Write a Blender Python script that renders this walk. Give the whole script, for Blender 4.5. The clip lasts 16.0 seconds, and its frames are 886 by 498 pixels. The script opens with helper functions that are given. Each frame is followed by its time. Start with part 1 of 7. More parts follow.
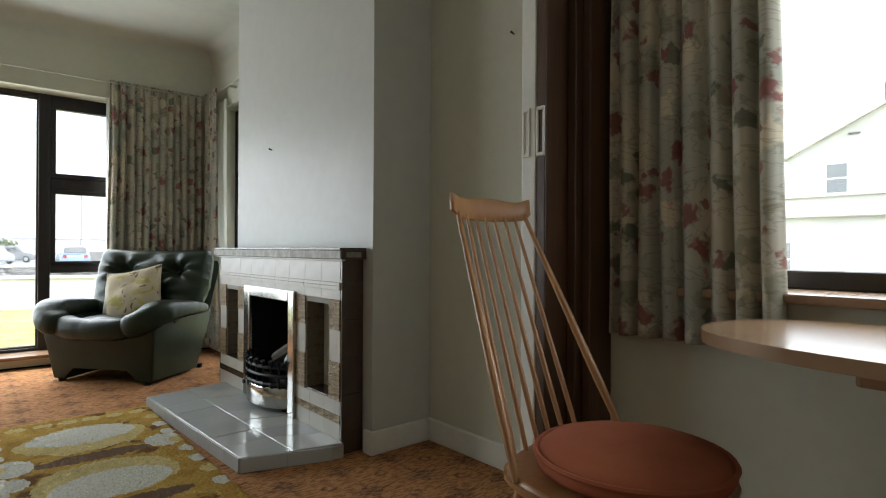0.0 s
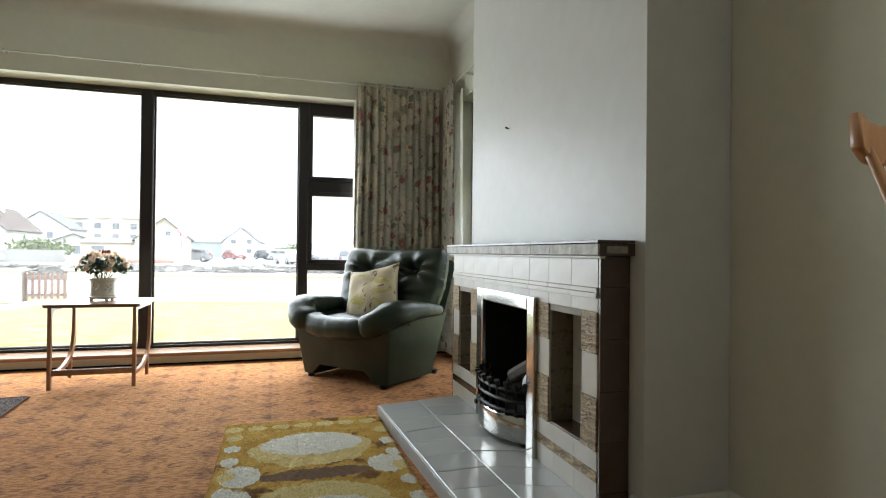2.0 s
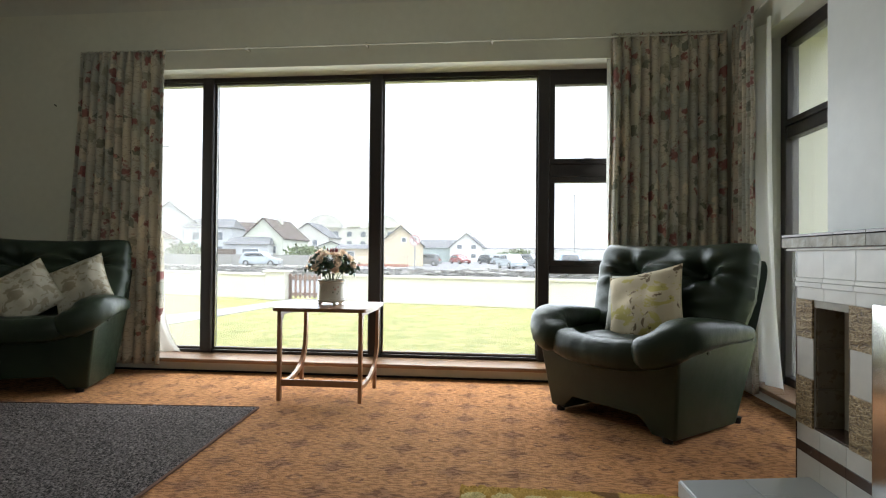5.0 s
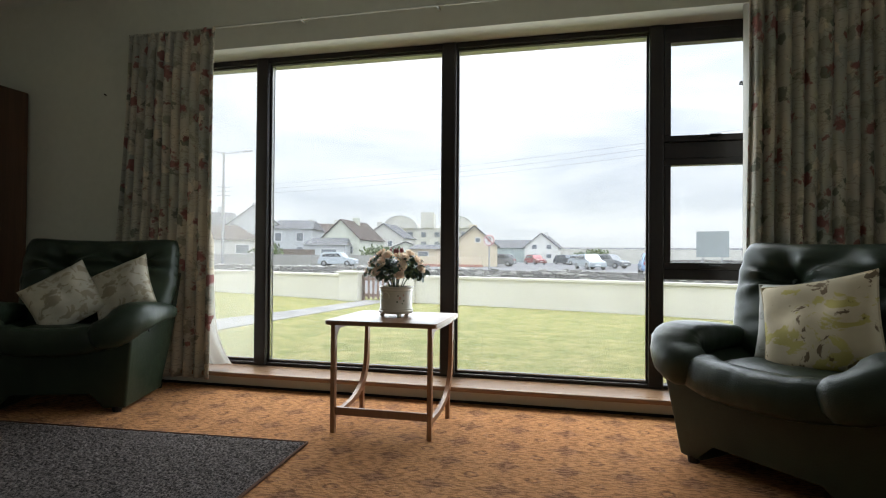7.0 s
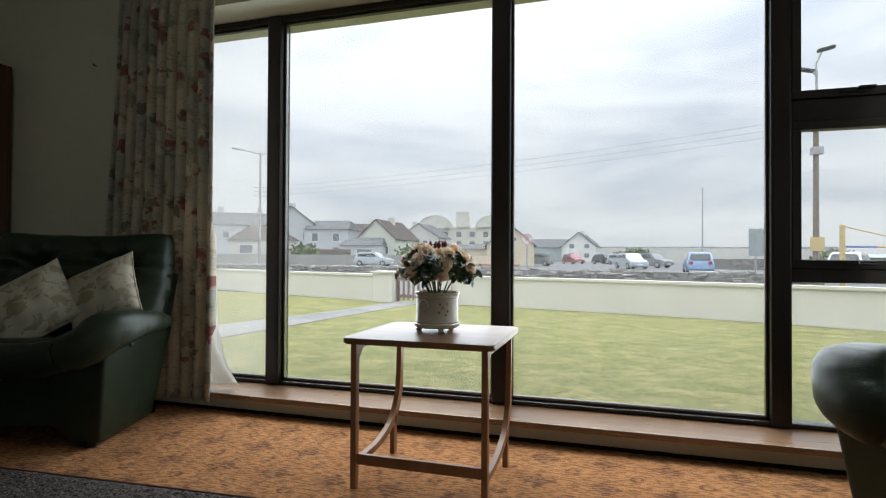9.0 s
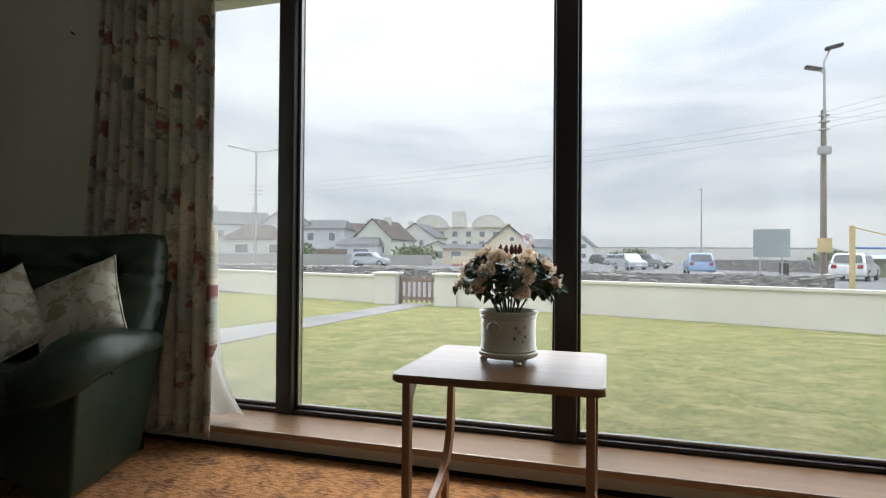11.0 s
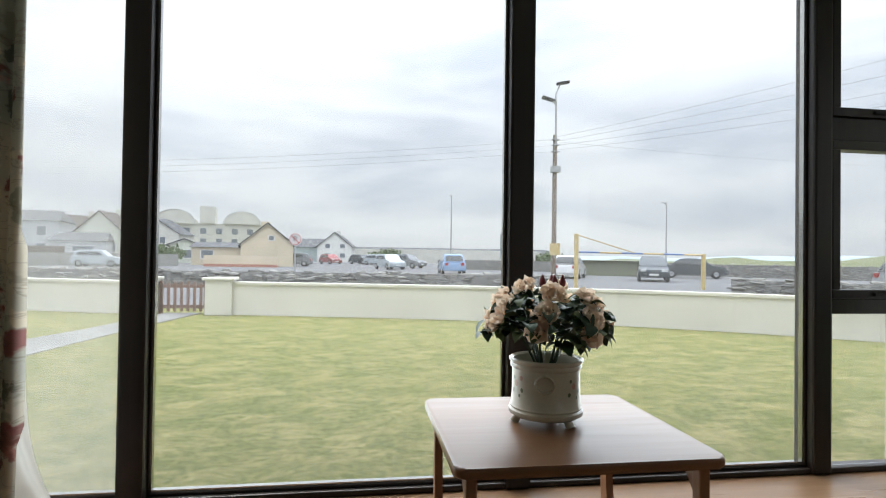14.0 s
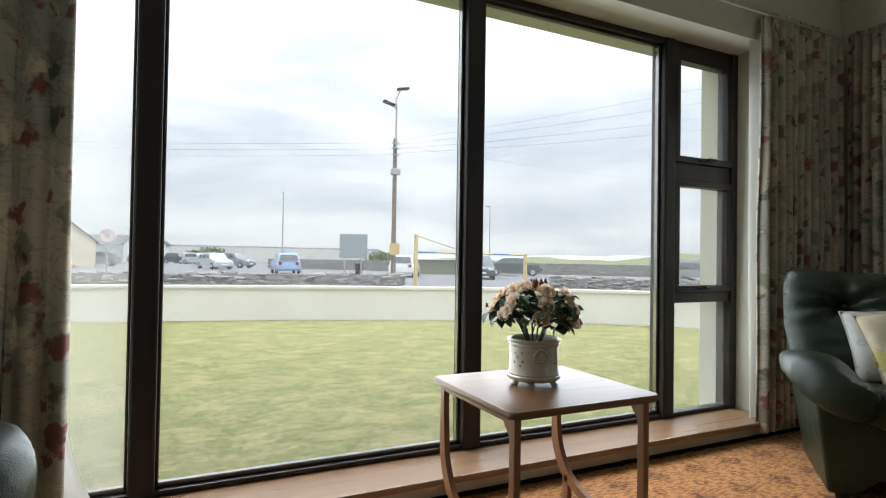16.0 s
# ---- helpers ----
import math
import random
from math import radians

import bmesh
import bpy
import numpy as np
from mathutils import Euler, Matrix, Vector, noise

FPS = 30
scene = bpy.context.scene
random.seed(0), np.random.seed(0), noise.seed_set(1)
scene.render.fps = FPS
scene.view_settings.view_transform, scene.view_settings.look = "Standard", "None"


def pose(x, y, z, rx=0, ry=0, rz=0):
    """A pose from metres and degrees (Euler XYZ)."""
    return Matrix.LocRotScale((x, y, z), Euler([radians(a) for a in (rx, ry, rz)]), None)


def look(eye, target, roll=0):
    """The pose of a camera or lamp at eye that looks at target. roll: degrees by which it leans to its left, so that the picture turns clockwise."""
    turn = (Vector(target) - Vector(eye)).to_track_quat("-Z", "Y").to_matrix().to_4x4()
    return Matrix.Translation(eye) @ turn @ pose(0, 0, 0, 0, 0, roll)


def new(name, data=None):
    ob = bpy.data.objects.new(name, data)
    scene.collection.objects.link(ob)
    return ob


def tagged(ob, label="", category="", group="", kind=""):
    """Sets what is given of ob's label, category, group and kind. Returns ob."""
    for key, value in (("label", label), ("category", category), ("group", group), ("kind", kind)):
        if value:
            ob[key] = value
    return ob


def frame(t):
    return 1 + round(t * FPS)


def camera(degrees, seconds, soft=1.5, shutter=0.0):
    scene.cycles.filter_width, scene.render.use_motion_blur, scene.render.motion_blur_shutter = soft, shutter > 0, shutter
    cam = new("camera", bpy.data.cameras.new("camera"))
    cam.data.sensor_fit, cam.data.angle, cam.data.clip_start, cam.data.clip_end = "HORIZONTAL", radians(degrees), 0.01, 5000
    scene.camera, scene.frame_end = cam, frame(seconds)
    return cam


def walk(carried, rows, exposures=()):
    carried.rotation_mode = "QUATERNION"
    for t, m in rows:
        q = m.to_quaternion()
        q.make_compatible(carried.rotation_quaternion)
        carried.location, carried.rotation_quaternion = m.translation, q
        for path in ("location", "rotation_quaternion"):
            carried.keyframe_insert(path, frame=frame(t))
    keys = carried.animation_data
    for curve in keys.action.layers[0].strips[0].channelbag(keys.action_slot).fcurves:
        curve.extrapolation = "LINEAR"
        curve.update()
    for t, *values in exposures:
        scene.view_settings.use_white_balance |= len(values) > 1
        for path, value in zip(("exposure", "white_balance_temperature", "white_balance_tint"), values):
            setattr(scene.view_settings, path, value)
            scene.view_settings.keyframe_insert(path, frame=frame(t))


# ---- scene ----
cam = camera(77.4, 16.0, soft=1.1)
PATH = [
    (0, (0.734, 1.051, 0.91), (-0.782, 2.355, 0.915), 0.3),
    (0.5, (0.61, 1.129, 0.894), (-1.045, 2.252, 0.903), 0.4),
    (1, (0.473, 1.191, 0.874), (-1.3, 2.116, 0.894), 0.7),
    (1.5, (0.332, 1.243, 0.878), (-1.519, 1.998, 0.894), 0.6),
    (2, (0.146, 1.316, 0.872), (-1.771, 1.887, 0.887), 0.6),
    (2.5, (-0.016, 1.337, 0.876), (-1.969, 1.765, 0.89), 0.6),
    (3, (-0.187, 1.331, 0.875), (-2.165, 1.626, 0.891), 0.6),
    (3.5, (-0.325, 1.318, 0.859), (-2.318, 1.482, 0.879), 0.6),
    (4, (-0.472, 1.288, 0.836), (-2.472, 1.32, 0.859), 0.6),
    (4.5, (-0.619, 1.253, 0.83), (-2.617, 1.172, 0.854), 0.6),
    (5, (-0.778, 1.212, 0.83), (-2.767, 1.008, 0.855), 0.5),
    (7.5, (-1.566, 1.026, 0.837), (-3.508, 0.547, 0.859), 0.4),
    (8, (-1.735, 0.964, 0.831), (-3.675, 0.482, 0.852), 0.3),
    (8.5, (-1.889, 0.9, 0.827), (-3.821, 0.383, 0.848), 0.3),
    (9, (-2.046, 0.838, 0.819), (-3.957, 0.25, 0.841), 0.3),
    (11.5, (-2.551, 0.351, 0.844), (-4.473, -0.205, 0.864), 0.6),
    (12, (-2.677, 0.22, 0.825), (-4.639, -0.169, 0.844), 0.8),
    (12.5, (-2.753, 0.115, 0.835), (-4.741, -0.101, 0.856), 0.8),
    (13, (-2.804, 0.015, 0.857), (-4.803, -0.027, 0.88), 0.8),
    (13.5, (-2.826, -0.098, 0.880), (-4.823, 0.014, 0.906), 0.8),
    (14, (-2.799, -0.239, 0.913), (-4.778, 0.051, 0.941), 0.8),
    (14.5, (-2.75, -0.391, 0.927), (-4.69, 0.094, 0.958), 0.7),
    (15, (-2.684, -0.555, 0.929), (-4.571, 0.107, 0.961), 0.7),
    (15.5, (-2.624, -0.71, 0.931), (-4.466, 0.068, 0.965), 0.7),
    (16, (-2.554, -0.874, 0.936), (-4.353, 0.0, 0.969), 0.9),
]
walk(cam, [(t, look(eye, target, roll)) for t, eye, target, roll in PATH],
     exposures=[(0.0, 1.66), (1.5, 1.86), (2.5, 1.88), (3.5, 1.66), (5.2, 1.30), (7.5, 0.62), (9.0, 0.4), (12.0, 0.42), (14.5, 0.53), (16.0, 0.66)])

# ---- light ----
world = bpy.data.worlds.new("overcast_sky")
scene.world = world
world.use_nodes = True
wn, wl = world.node_tree.nodes, world.node_tree.links
wn.clear()


def wnode(kind, **values):
    n = wn.new(kind)
    for k, v in values.items():
        n.inputs[k].default_value = v
    return n


sky = wn.new("ShaderNodeTexSky")
sky.sky_type, sky.sun_disc = "NISHITA", False
sky.sun_elevation, sky.sun_rotation = radians(48), radians(60)
wtc = wn.new("ShaderNodeTexCoord")
wmap = wn.new("ShaderNodeMapping")
wmap.inputs["Scale"].default_value = (1.0, 1.0, 4.2)
wl.new(wtc.outputs["Generated"], wmap.inputs["Vector"])
wnoise = wnode("ShaderNodeTexNoise", Scale=2.1, Detail=7.0, Roughness=0.55, Distortion=0.35)
wl.new(wmap.outputs["Vector"], wnoise.inputs["Vector"])
wramp = wn.new("ShaderNodeValToRGB")
wramp.color_ramp.elements[0].position, wramp.color_ramp.elements[0].color = 0.36, (5.6, 6.1, 7.05, 1)
wramp.color_ramp.elements[1].position, wramp.color_ramp.elements[1].color = 0.60, (8.45, 8.8, 9.25, 1)
wl.new(wnoise.outputs["Fac"], wramp.inputs["Fac"])
wmix = wn.new("ShaderNodeMix")
wmix.data_type = "RGBA"
wmix.inputs["Factor"].default_value = 0.9
wl.new(sky.outputs["Color"], wmix.inputs["A"])
wl.new(wramp.outputs["Color"], wmix.inputs["B"])
# an overcast sky brightens towards the zenith
wsep = wn.new("ShaderNodeSeparateXYZ")
wl.new(wtc.outputs["Generated"], wsep.inputs[0])
wclamp = wn.new("ShaderNodeMath")
wclamp.operation = "MAXIMUM"
wl.new(wsep.outputs[2], wclamp.inputs[0])
wclamp.inputs[1].default_value = 0.0
wpow = wn.new("ShaderNodeMath")
wpow.operation = "POWER"
wl.new(wclamp.outputs[0], wpow.inputs[0])
wpow.inputs[1].default_value = 2.2
wgain = wn.new("ShaderNodeMath")
wgain.operation = "MULTIPLY_ADD"
wl.new(wpow.outputs[0], wgain.inputs[0])
wgain.inputs[1].default_value, wgain.inputs[2].default_value = 7.0, 1.0
wbright = wn.new("ShaderNodeVectorMath")
wbright.operation = "SCALE"
wl.new(wmix.outputs["Result"], wbright.inputs[0])
wl.new(wgain.outputs[0], wbright.inputs["Scale"])
wbg = wnode("ShaderNodeBackground", Strength=0.07)
wl.new(wbright.outputs[0], wbg.inputs["Color"])
wout = wn.new("ShaderNodeOutputWorld")
wl.new(wbg.outputs["Background"], wout.inputs["Surface"])

sun = new("sun", bpy.data.lights.new("sun", "SUN"))
sun.data.energy, sun.data.angle, sun.data.color = 0.8, radians(25), (1.0, 0.96, 0.9)
sun.matrix_world = look((-4, -2, 8), (0, 0, 0))


def window_light(name, m, w, h, watts):
    """Sky light that a window opening lets in."""
    lamp = bpy.data.lights.new(name, "AREA")
    lamp.shape, lamp.size, lamp.size_y, lamp.energy, lamp.color = "RECTANGLE", w, h, watts, (0.84, 0.93, 1.0)
    new(name, lamp).matrix_world = m


window_light("window_light", look((-4.66, 0.34, 1.10), (0, 0.34, 0.92)), 3.2, 1.55, 27)
window_light("window_light", look((1.18, 2.88, 1.45), (1.18, 0, 1.2)), 2.3, 1.2, 10)


# ---- materials ----
class Mat:
    """A node material with small helpers for building it up."""

    def __init__(self, name, rough=0.6, metal=0.0, spec=0.5):
        self.m = bpy.data.materials.new(name)
        self.m.use_nodes = True
        self.n, self.l = self.m.node_tree.nodes, self.m.node_tree.links
        self.b = self.n["Principled BSDF"]
        self.b.inputs["Roughness"].default_value = rough
        self.b.inputs["Metallic"].default_value = metal
        self.b.inputs["Specular IOR Level"].default_value = spec
        self.co = self.n.new("ShaderNodeTexCoord").outputs["Object"]

    def put(self, node, key, value):
        if isinstance(value, bpy.types.NodeSocket):
            self.l.new(value, node.inputs[key])
        else:
            node.inputs[key].default_value = value

    def mapping(self, scale=(1, 1, 1), rot=(0, 0, 0), loc=(0, 0, 0), src=None):
        n = self.n.new("ShaderNodeMapping")
        n.inputs["Scale"].default_value, n.inputs["Rotation"].default_value, n.inputs["Location"].default_value = scale, rot, loc
        self.l.new(src or self.co, n.inputs["Vector"])
        return n.outputs["Vector"]

    def noise(self, scale, detail=4.0, rough=0.55, src=None, dist=0.0):
        n = self.n.new("ShaderNodeTexNoise")
        for k, v in (("Scale", scale), ("Detail", detail), ("Roughness", rough), ("Distortion", dist)):
            n.inputs[k].default_value = v
        self.l.new(src or self.co, n.inputs["Vector"])
        return n.outputs["Fac"]

    def voronoi(self, scale, src=None, feature="F1", out="Distance", rand=1.0):
        n = self.n.new("ShaderNodeTexVoronoi")
        n.feature = feature
        n.inputs["Scale"].default_value = scale
        n.inputs["Randomness"].default_value = rand
        self.l.new(src or self.co, n.inputs["Vector"])
        return n.outputs[out]

    def ramp(self, fac, stops, hard=False):
        n = self.n.new("ShaderNodeValToRGB")
        e = n.color_ramp.elements
        if hard:
            n.color_ramp.interpolation = "CONSTANT"
        while len(e) < len(stops):
            e.new(0.5)
        for el, (p, c) in zip(e, stops):
            el.position = p
            el.color = (c, c, c, 1) if isinstance(c, (int, float)) else (*c, 1)
        self.l.new(fac, n.inputs["Fac"])
        return n.outputs["Color"]

    def math(self, op, a, b=0.0, c=0.0):
        n = self.n.new("ShaderNodeMath")
        n.operation = op
        for i, v in enumerate((a, b, c)):
            self.put(n, i, v)
        return n.outputs[0]

    def mix(self, fac, a, b, mode="MIX"):
        n = self.n.new("ShaderNodeMix")
        n.data_type, n.blend_type = "RGBA", mode
        self.put(n, "Factor", fac)
        for k, v in (("A", a), ("B", b)):
            self.put(n, k, (*v, 1) if isinstance(v, tuple) else v)
        return n.outputs["Result"]

    def xyz(self, src=None):
        n = self.n.new("ShaderNodeSeparateXYZ")
        self.l.new(src or self.co, n.inputs[0])
        return n.outputs

    def random(self):
        return self.n.new("ShaderNodeObjectInfo").outputs["Random"]

    def color(self, c):
        self.put(self.b, "Base Color", (*c, 1) if isinstance(c, tuple) else c)
        return self

    def rough(self, v):
        self.put(self.b, "Roughness", v)
        return self

    def bump(self, height, strength=0.3, dist=0.002):
        n = self.n.new("ShaderNodeBump")
        n.inputs["Strength"].default_value, n.inputs["Distance"].default_value = strength, dist
        self.l.new(height, n.inputs["Height"])
        self.l.new(n.outputs["Normal"], self.b.inputs["Normal"])
        return self


def plain(name, c, c2=None, scale=6.0, rough=0.6, metal=0.0, spec=0.5, bump=0.15, bump_scale=80.0, dist=0.001):
    """A surface that varies between two close colours, broad and fine, with fine relief."""
    m = Mat(name, rough, metal, spec)
    c2 = c2 or tuple(x * 0.82 for x in c)
    broad = m.ramp(m.noise(scale, 5.0), [(0.35, 0.0), (0.65, 1.0)])
    fine = m.mix(0.25, m.mix(broad, c, c2), m.ramp(m.noise(scale * 14, 3.0), [(0.3, tuple(x * 0.8 for x in c)), (0.7, c)]))
    m.color(fine)
    m.rough(m.math("MULTIPLY_ADD", m.noise(scale * 3, 4.0), rough * 0.3, rough * 0.85))
    if bump:
        m.bump(m.noise(bump_scale, 4.0), bump, dist)
    return m.m


def wood(name, c, c2, axis="x", scale=18.0, rough=0.4, dist=0.0005):
    """Grain that runs along one axis, with broad bands."""
    m = Mat(name, rough)
    k = dict(x=(0.06, 1, 1), y=(1, 0.06, 1), z=(1, 1, 0.06))[axis]
    src = m.mapping(k)
    g = m.noise(scale * 3, 6.0, 0.65, src, 0.6)
    b = m.noise(scale * 0.5, 3.0, 0.5, src, 1.2)
    m.color(m.mix(m.ramp(g, [(0.3, 0.0), (0.7, 1.0)]), m.mix(m.ramp(b, [(0.35, 0.0), (0.65, 1.0)]), c, c2), c2))
    m.rough(m.math("MULTIPLY_ADD", g, 0.2, rough - 0.1)).bump(g, 0.2, dist)
    return m.m


WALL = plain("wall_paint", (0.585, 0.58, 0.49), (0.545, 0.54, 0.45), 1.3, 0.75, 0, 0.3, 0.25, 45, 0.0015)
BREAST = plain("chimney_paint", (0.54, 0.545, 0.52), (0.505, 0.51, 0.485), 1.1, 0.45, 0, 0.4, 0.3, 30, 0.0015)
CEILING = plain("ceiling_paint", (0.60, 0.60, 0.53), None, 1.0, 0.85, 0, 0.2, 0.2, 60)
WHITE = plain("white_gloss_paint", (0.76, 0.75, 0.70), None, 3.0, 0.35, 0, 0.5, 0.1, 40)
FRAME = wood("dark_window_wood", (0.020, 0.012, 0.009), (0.010, 0.006, 0.005), "z", 20, 0.4)
SILLWOOD = wood("varnished_sill_wood", (0.31, 0.195, 0.115), (0.22, 0.13, 0.072), "y", 14, 0.3)
DARKWOOD = wood("dark_brown_wood", (0.12, 0.060, 0.030), (0.06, 0.029, 0.015), "z", 14, 0.4)
TEAK = wood("teak_veneer", (0.23, 0.112, 0.052), (0.19, 0.09, 0.040), "y", 10, 0.32, 0.00008)
TEAKLEG = wood("teak_leg", (0.33, 0.17, 0.08), (0.22, 0.10, 0.045), "z", 14, 0.4)
ELM = wood("pale_elm", (0.42, 0.22, 0.09), (0.32, 0.15, 0.06), "z", 12, 0.35)
ELMTOP = wood("pale_elm_top", (0.30, 0.19, 0.11), (0.24, 0.145, 0.08), "x", 8, 0.22)
LEATHER = Mat("dark_green_leather", 0.36, 0, 0.27)
lv = LEATHER.voronoi(260.0)
LEATHER.color(LEATHER.mix(LEATHER.ramp(LEATHER.noise(5.0, 5.0), [(0.35, 0.0), (0.7, 1.0)]), (0.013, 0.021, 0.012), (0.022, 0.033, 0.019)))
LEATHER.rough(LEATHER.math("MULTIPLY_ADD", LEATHER.noise(18.0, 5.0), 0.25, 0.24))
LEATHER.bump(LEATHER.math("MULTIPLY_ADD", LEATHER.noise(26.0, 5.0), 2.5, lv), 0.35, 0.0015)
LEATHER = LEATHER.m
CHROME = plain("polished_steel", (0.52, 0.515, 0.49), None, 8, 0.16, 1.0, 0.5, 0.05, 20)
CASTIRON = plain("black_cast_iron", (0.012, 0.012, 0.012), None, 20, 0.5, 0.4, 0.5, 0.5, 120)
SOOT = plain("sooty_firebrick", (0.012, 0.011, 0.010), (0.02, 0.018, 0.016), 8, 0.9, 0, 0.2, 0.5, 60)
GLASS = Mat("window_glass", 0.0)
GLASS.b.inputs["Transmission Weight"].default_value = 1.0
GLASS.b.inputs["IOR"].default_value = 1.25
GLASS.color((0.97, 0.99, 0.985))
# salt and dust on the panes, thickened to stand in for haze outdoors
film = GLASS.n.new("ShaderNodeBsdfTranslucent")
film.inputs["Color"].default_value = (0.87, 0.87, 0.85, 1)
gm = GLASS.n.new("ShaderNodeMixShader")
dirt_and_haze = GLASS.math("MULTIPLY_ADD", GLASS.math("LESS_THAN", GLASS.xyz()[1], -0.95), 0.11, 0.046)
GLASS.l.new(GLASS.math("MULTIPLY", GLASS.math("MULTIPLY_ADD", GLASS.noise(1.6, 5.0, 0.6), 1.2, 0.4), dirt_and_haze), gm.inputs[0])
GLASS.l.new(GLASS.b.outputs[0], gm.inputs[1])
GLASS.l.new(film.outputs[0], gm.inputs[2])
GLASS.l.new(gm.outputs[0], GLASS.n["Material Output"].inputs["Surface"])
GLASS = GLASS.m


# ---- building helpers ----
def mesh_of(bm, name, materials, smooth=False):
    me = bpy.data.meshes.new(name)
    bmesh.ops.recalc_face_normals(bm, faces=bm.faces)
    bm.to_mesh(me)
    bm.free()
    for m in materials if isinstance(materials, (list, tuple)) else [materials]:
        me.materials.append(m)
    if smooth:
        me.shade_smooth()
        me.set_sharp_from_angle(angle=radians(smooth if smooth > 1 else 40))
    return me


def part(name, bm, material, parent=None, label="", smooth=0):
    ob = new(name, mesh_of(bm, name, material, smooth))
    if parent is not None:
        ob.parent = parent
    if label:
        ob["label"] = label
    return ob


def thing(name, label, category, m=None, group="", kind=""):
    ob = new(name)
    ob.empty_display_size = 0.1
    if m is not None:
        ob.matrix_world = m
    return tagged(ob, label, category, group, kind)


def box(bm, x0, x1, y0, y1, z0, z1, bevel=0.0, seg=2):
    r = bmesh.ops.create_cube(bm, size=1.0, matrix=Matrix.Translation(((x0 + x1) / 2, (y0 + y1) / 2, (z0 + z1) / 2)) @ Matrix.Diagonal((abs(x1 - x0), abs(y1 - y0), abs(z1 - z0), 1)))
    if bevel:
        edges = list({e for v in r["verts"] for e in v.link_edges})
        bmesh.ops.bevel(bm, geom=edges, offset=bevel, segments=seg, affect="EDGES", profile=0.6)
    return bm


def boxed(*dims, bevel=0.0, seg=2):
    return box(bmesh.new(), *dims, bevel=bevel, seg=seg)


def rod(bm, a, b, r0, r1=None, seg=12):
    a, b = Vector(a), Vector(b)
    r1 = r0 if r1 is None else r1
    q = (b - a).to_track_quat("Z", "Y").to_matrix().to_4x4()
    bmesh.ops.create_cone(bm, cap_ends=True, segments=seg, radius1=r0, radius2=r1, depth=(b - a).length, matrix=Matrix.Translation((a + b) / 2) @ q)
    return bm


def tube(bm, pts, radius, seg=8, closed=False, flat=1.0):
    """A tube along points; radius is a number or one per point."""
    pts = [Vector(p) for p in pts]
    n = len(pts)
    rings = []
    for i, p in enumerate(pts):
        a = pts[(i - 1) % n] if (closed or i) else p
        b = pts[(i + 1) % n] if (closed or i < n - 1) else p
        q = (b - a).to_track_quat("Z", "Y")
        r = radius[i] if isinstance(radius, (list, tuple)) else radius
        rings.append([bm.verts.new(p + q @ Vector((r * math.cos(2 * math.pi * k / seg), flat * r * math.sin(2 * math.pi * k / seg), 0))) for k in range(seg)])
    for i in range(n if closed else n - 1):
        A, B = rings[i], rings[(i + 1) % n]
        for k in range(seg):
            bm.faces.new((A[k], A[(k + 1) % seg], B[(k + 1) % seg], B[k]))
    if not closed:
        bm.faces.new(rings[0][::-1])
        bm.faces.new(rings[-1])
    return bm


def lathe(bm, profile, seg=32, m=None):
    """Turns (radius, height) pairs about z."""
    m = m or Matrix()
    rings = []
    for r, z in profile:
        rings.append([bm.verts.new(m @ Vector((r * math.cos(2 * math.pi * k / seg), r * math.sin(2 * math.pi * k / seg), z))) for k in range(seg)])
    for A, B in zip(rings, rings[1:]):
        for k in range(seg):
            bm.faces.new((A[k], A[(k + 1) % seg], B[(k + 1) % seg], B[k]))
    bm.faces.new(rings[0][::-1])
    bm.faces.new(rings[-1])
    return bm


def prism(bm, outline, z0, z1):
    """An upright slab over a plan outline."""
    lo = [bm.verts.new((x, y, z0)) for x, y in outline]
    hi = [bm.verts.new((x, y, z1)) for x, y in outline]
    n = len(outline)
    bm.faces.new(lo[::-1])
    bm.faces.new(hi)
    for i in range(n):
        bm.faces.new((lo[i], lo[(i + 1) % n], hi[(i + 1) % n], hi[i]))
    return bm


def sheet(fn, nu, nv):
    """A grid surface from fn(u, v), both 0 to 1."""
    bm = bmesh.new()
    g = [[bm.verts.new(fn(i / nu, j / nv)) for j in range(nv + 1)] for i in range(nu + 1)]
    for i in range(nu):
        for j in range(nv):
            bm.faces.new((g[i][j], g[i + 1][j], g[i + 1][j + 1], g[i][j + 1]))
    return bm


# ---- room shell ----
XW, XO, XE = -4.50, -4.94, 3.6          # window wall inside, outside; wall behind
YN, YNO, YS = 2.75, 3.18, -3.1          # fireplace wall inside, outside; far side
HEAD, SILL, CEIL = 2.145, 0.098, 2.70
WIN0, WIN1 = -1.62, 2.055                # main window from, to
SW0, SW1 = -4.24, -3.02                 # side window from, to (x)
DW0, DW1, DZ0, DZ1 = -0.05, 2.4, 0.78, 2.12   # dining window


def wall_with_hole(name, axis, a, b, span, hole, z1, label):
    """A wall between the planes a and b, with one opening (from, to, low, high)."""
    bm = bmesh.new()
    h0, h1, lo, hi = hole
    for s0, s1, z0, zz in ((span[0], h0, -0.6, z1), (h1, span[1], -0.6, z1), (h0, h1, -0.6, lo), (h0, h1, hi, z1)):
        if axis == "x":
            box(bm, a, b, s0, s1, z0, zz)
        else:
            box(bm, s0, s1, a, b, z0, zz)
    bmesh.ops.remove_doubles(bm, verts=bm.verts, dist=0.0005)
    ob = part(name, bm, WALL)
    return tagged(ob, label, "wall", kind="structure")


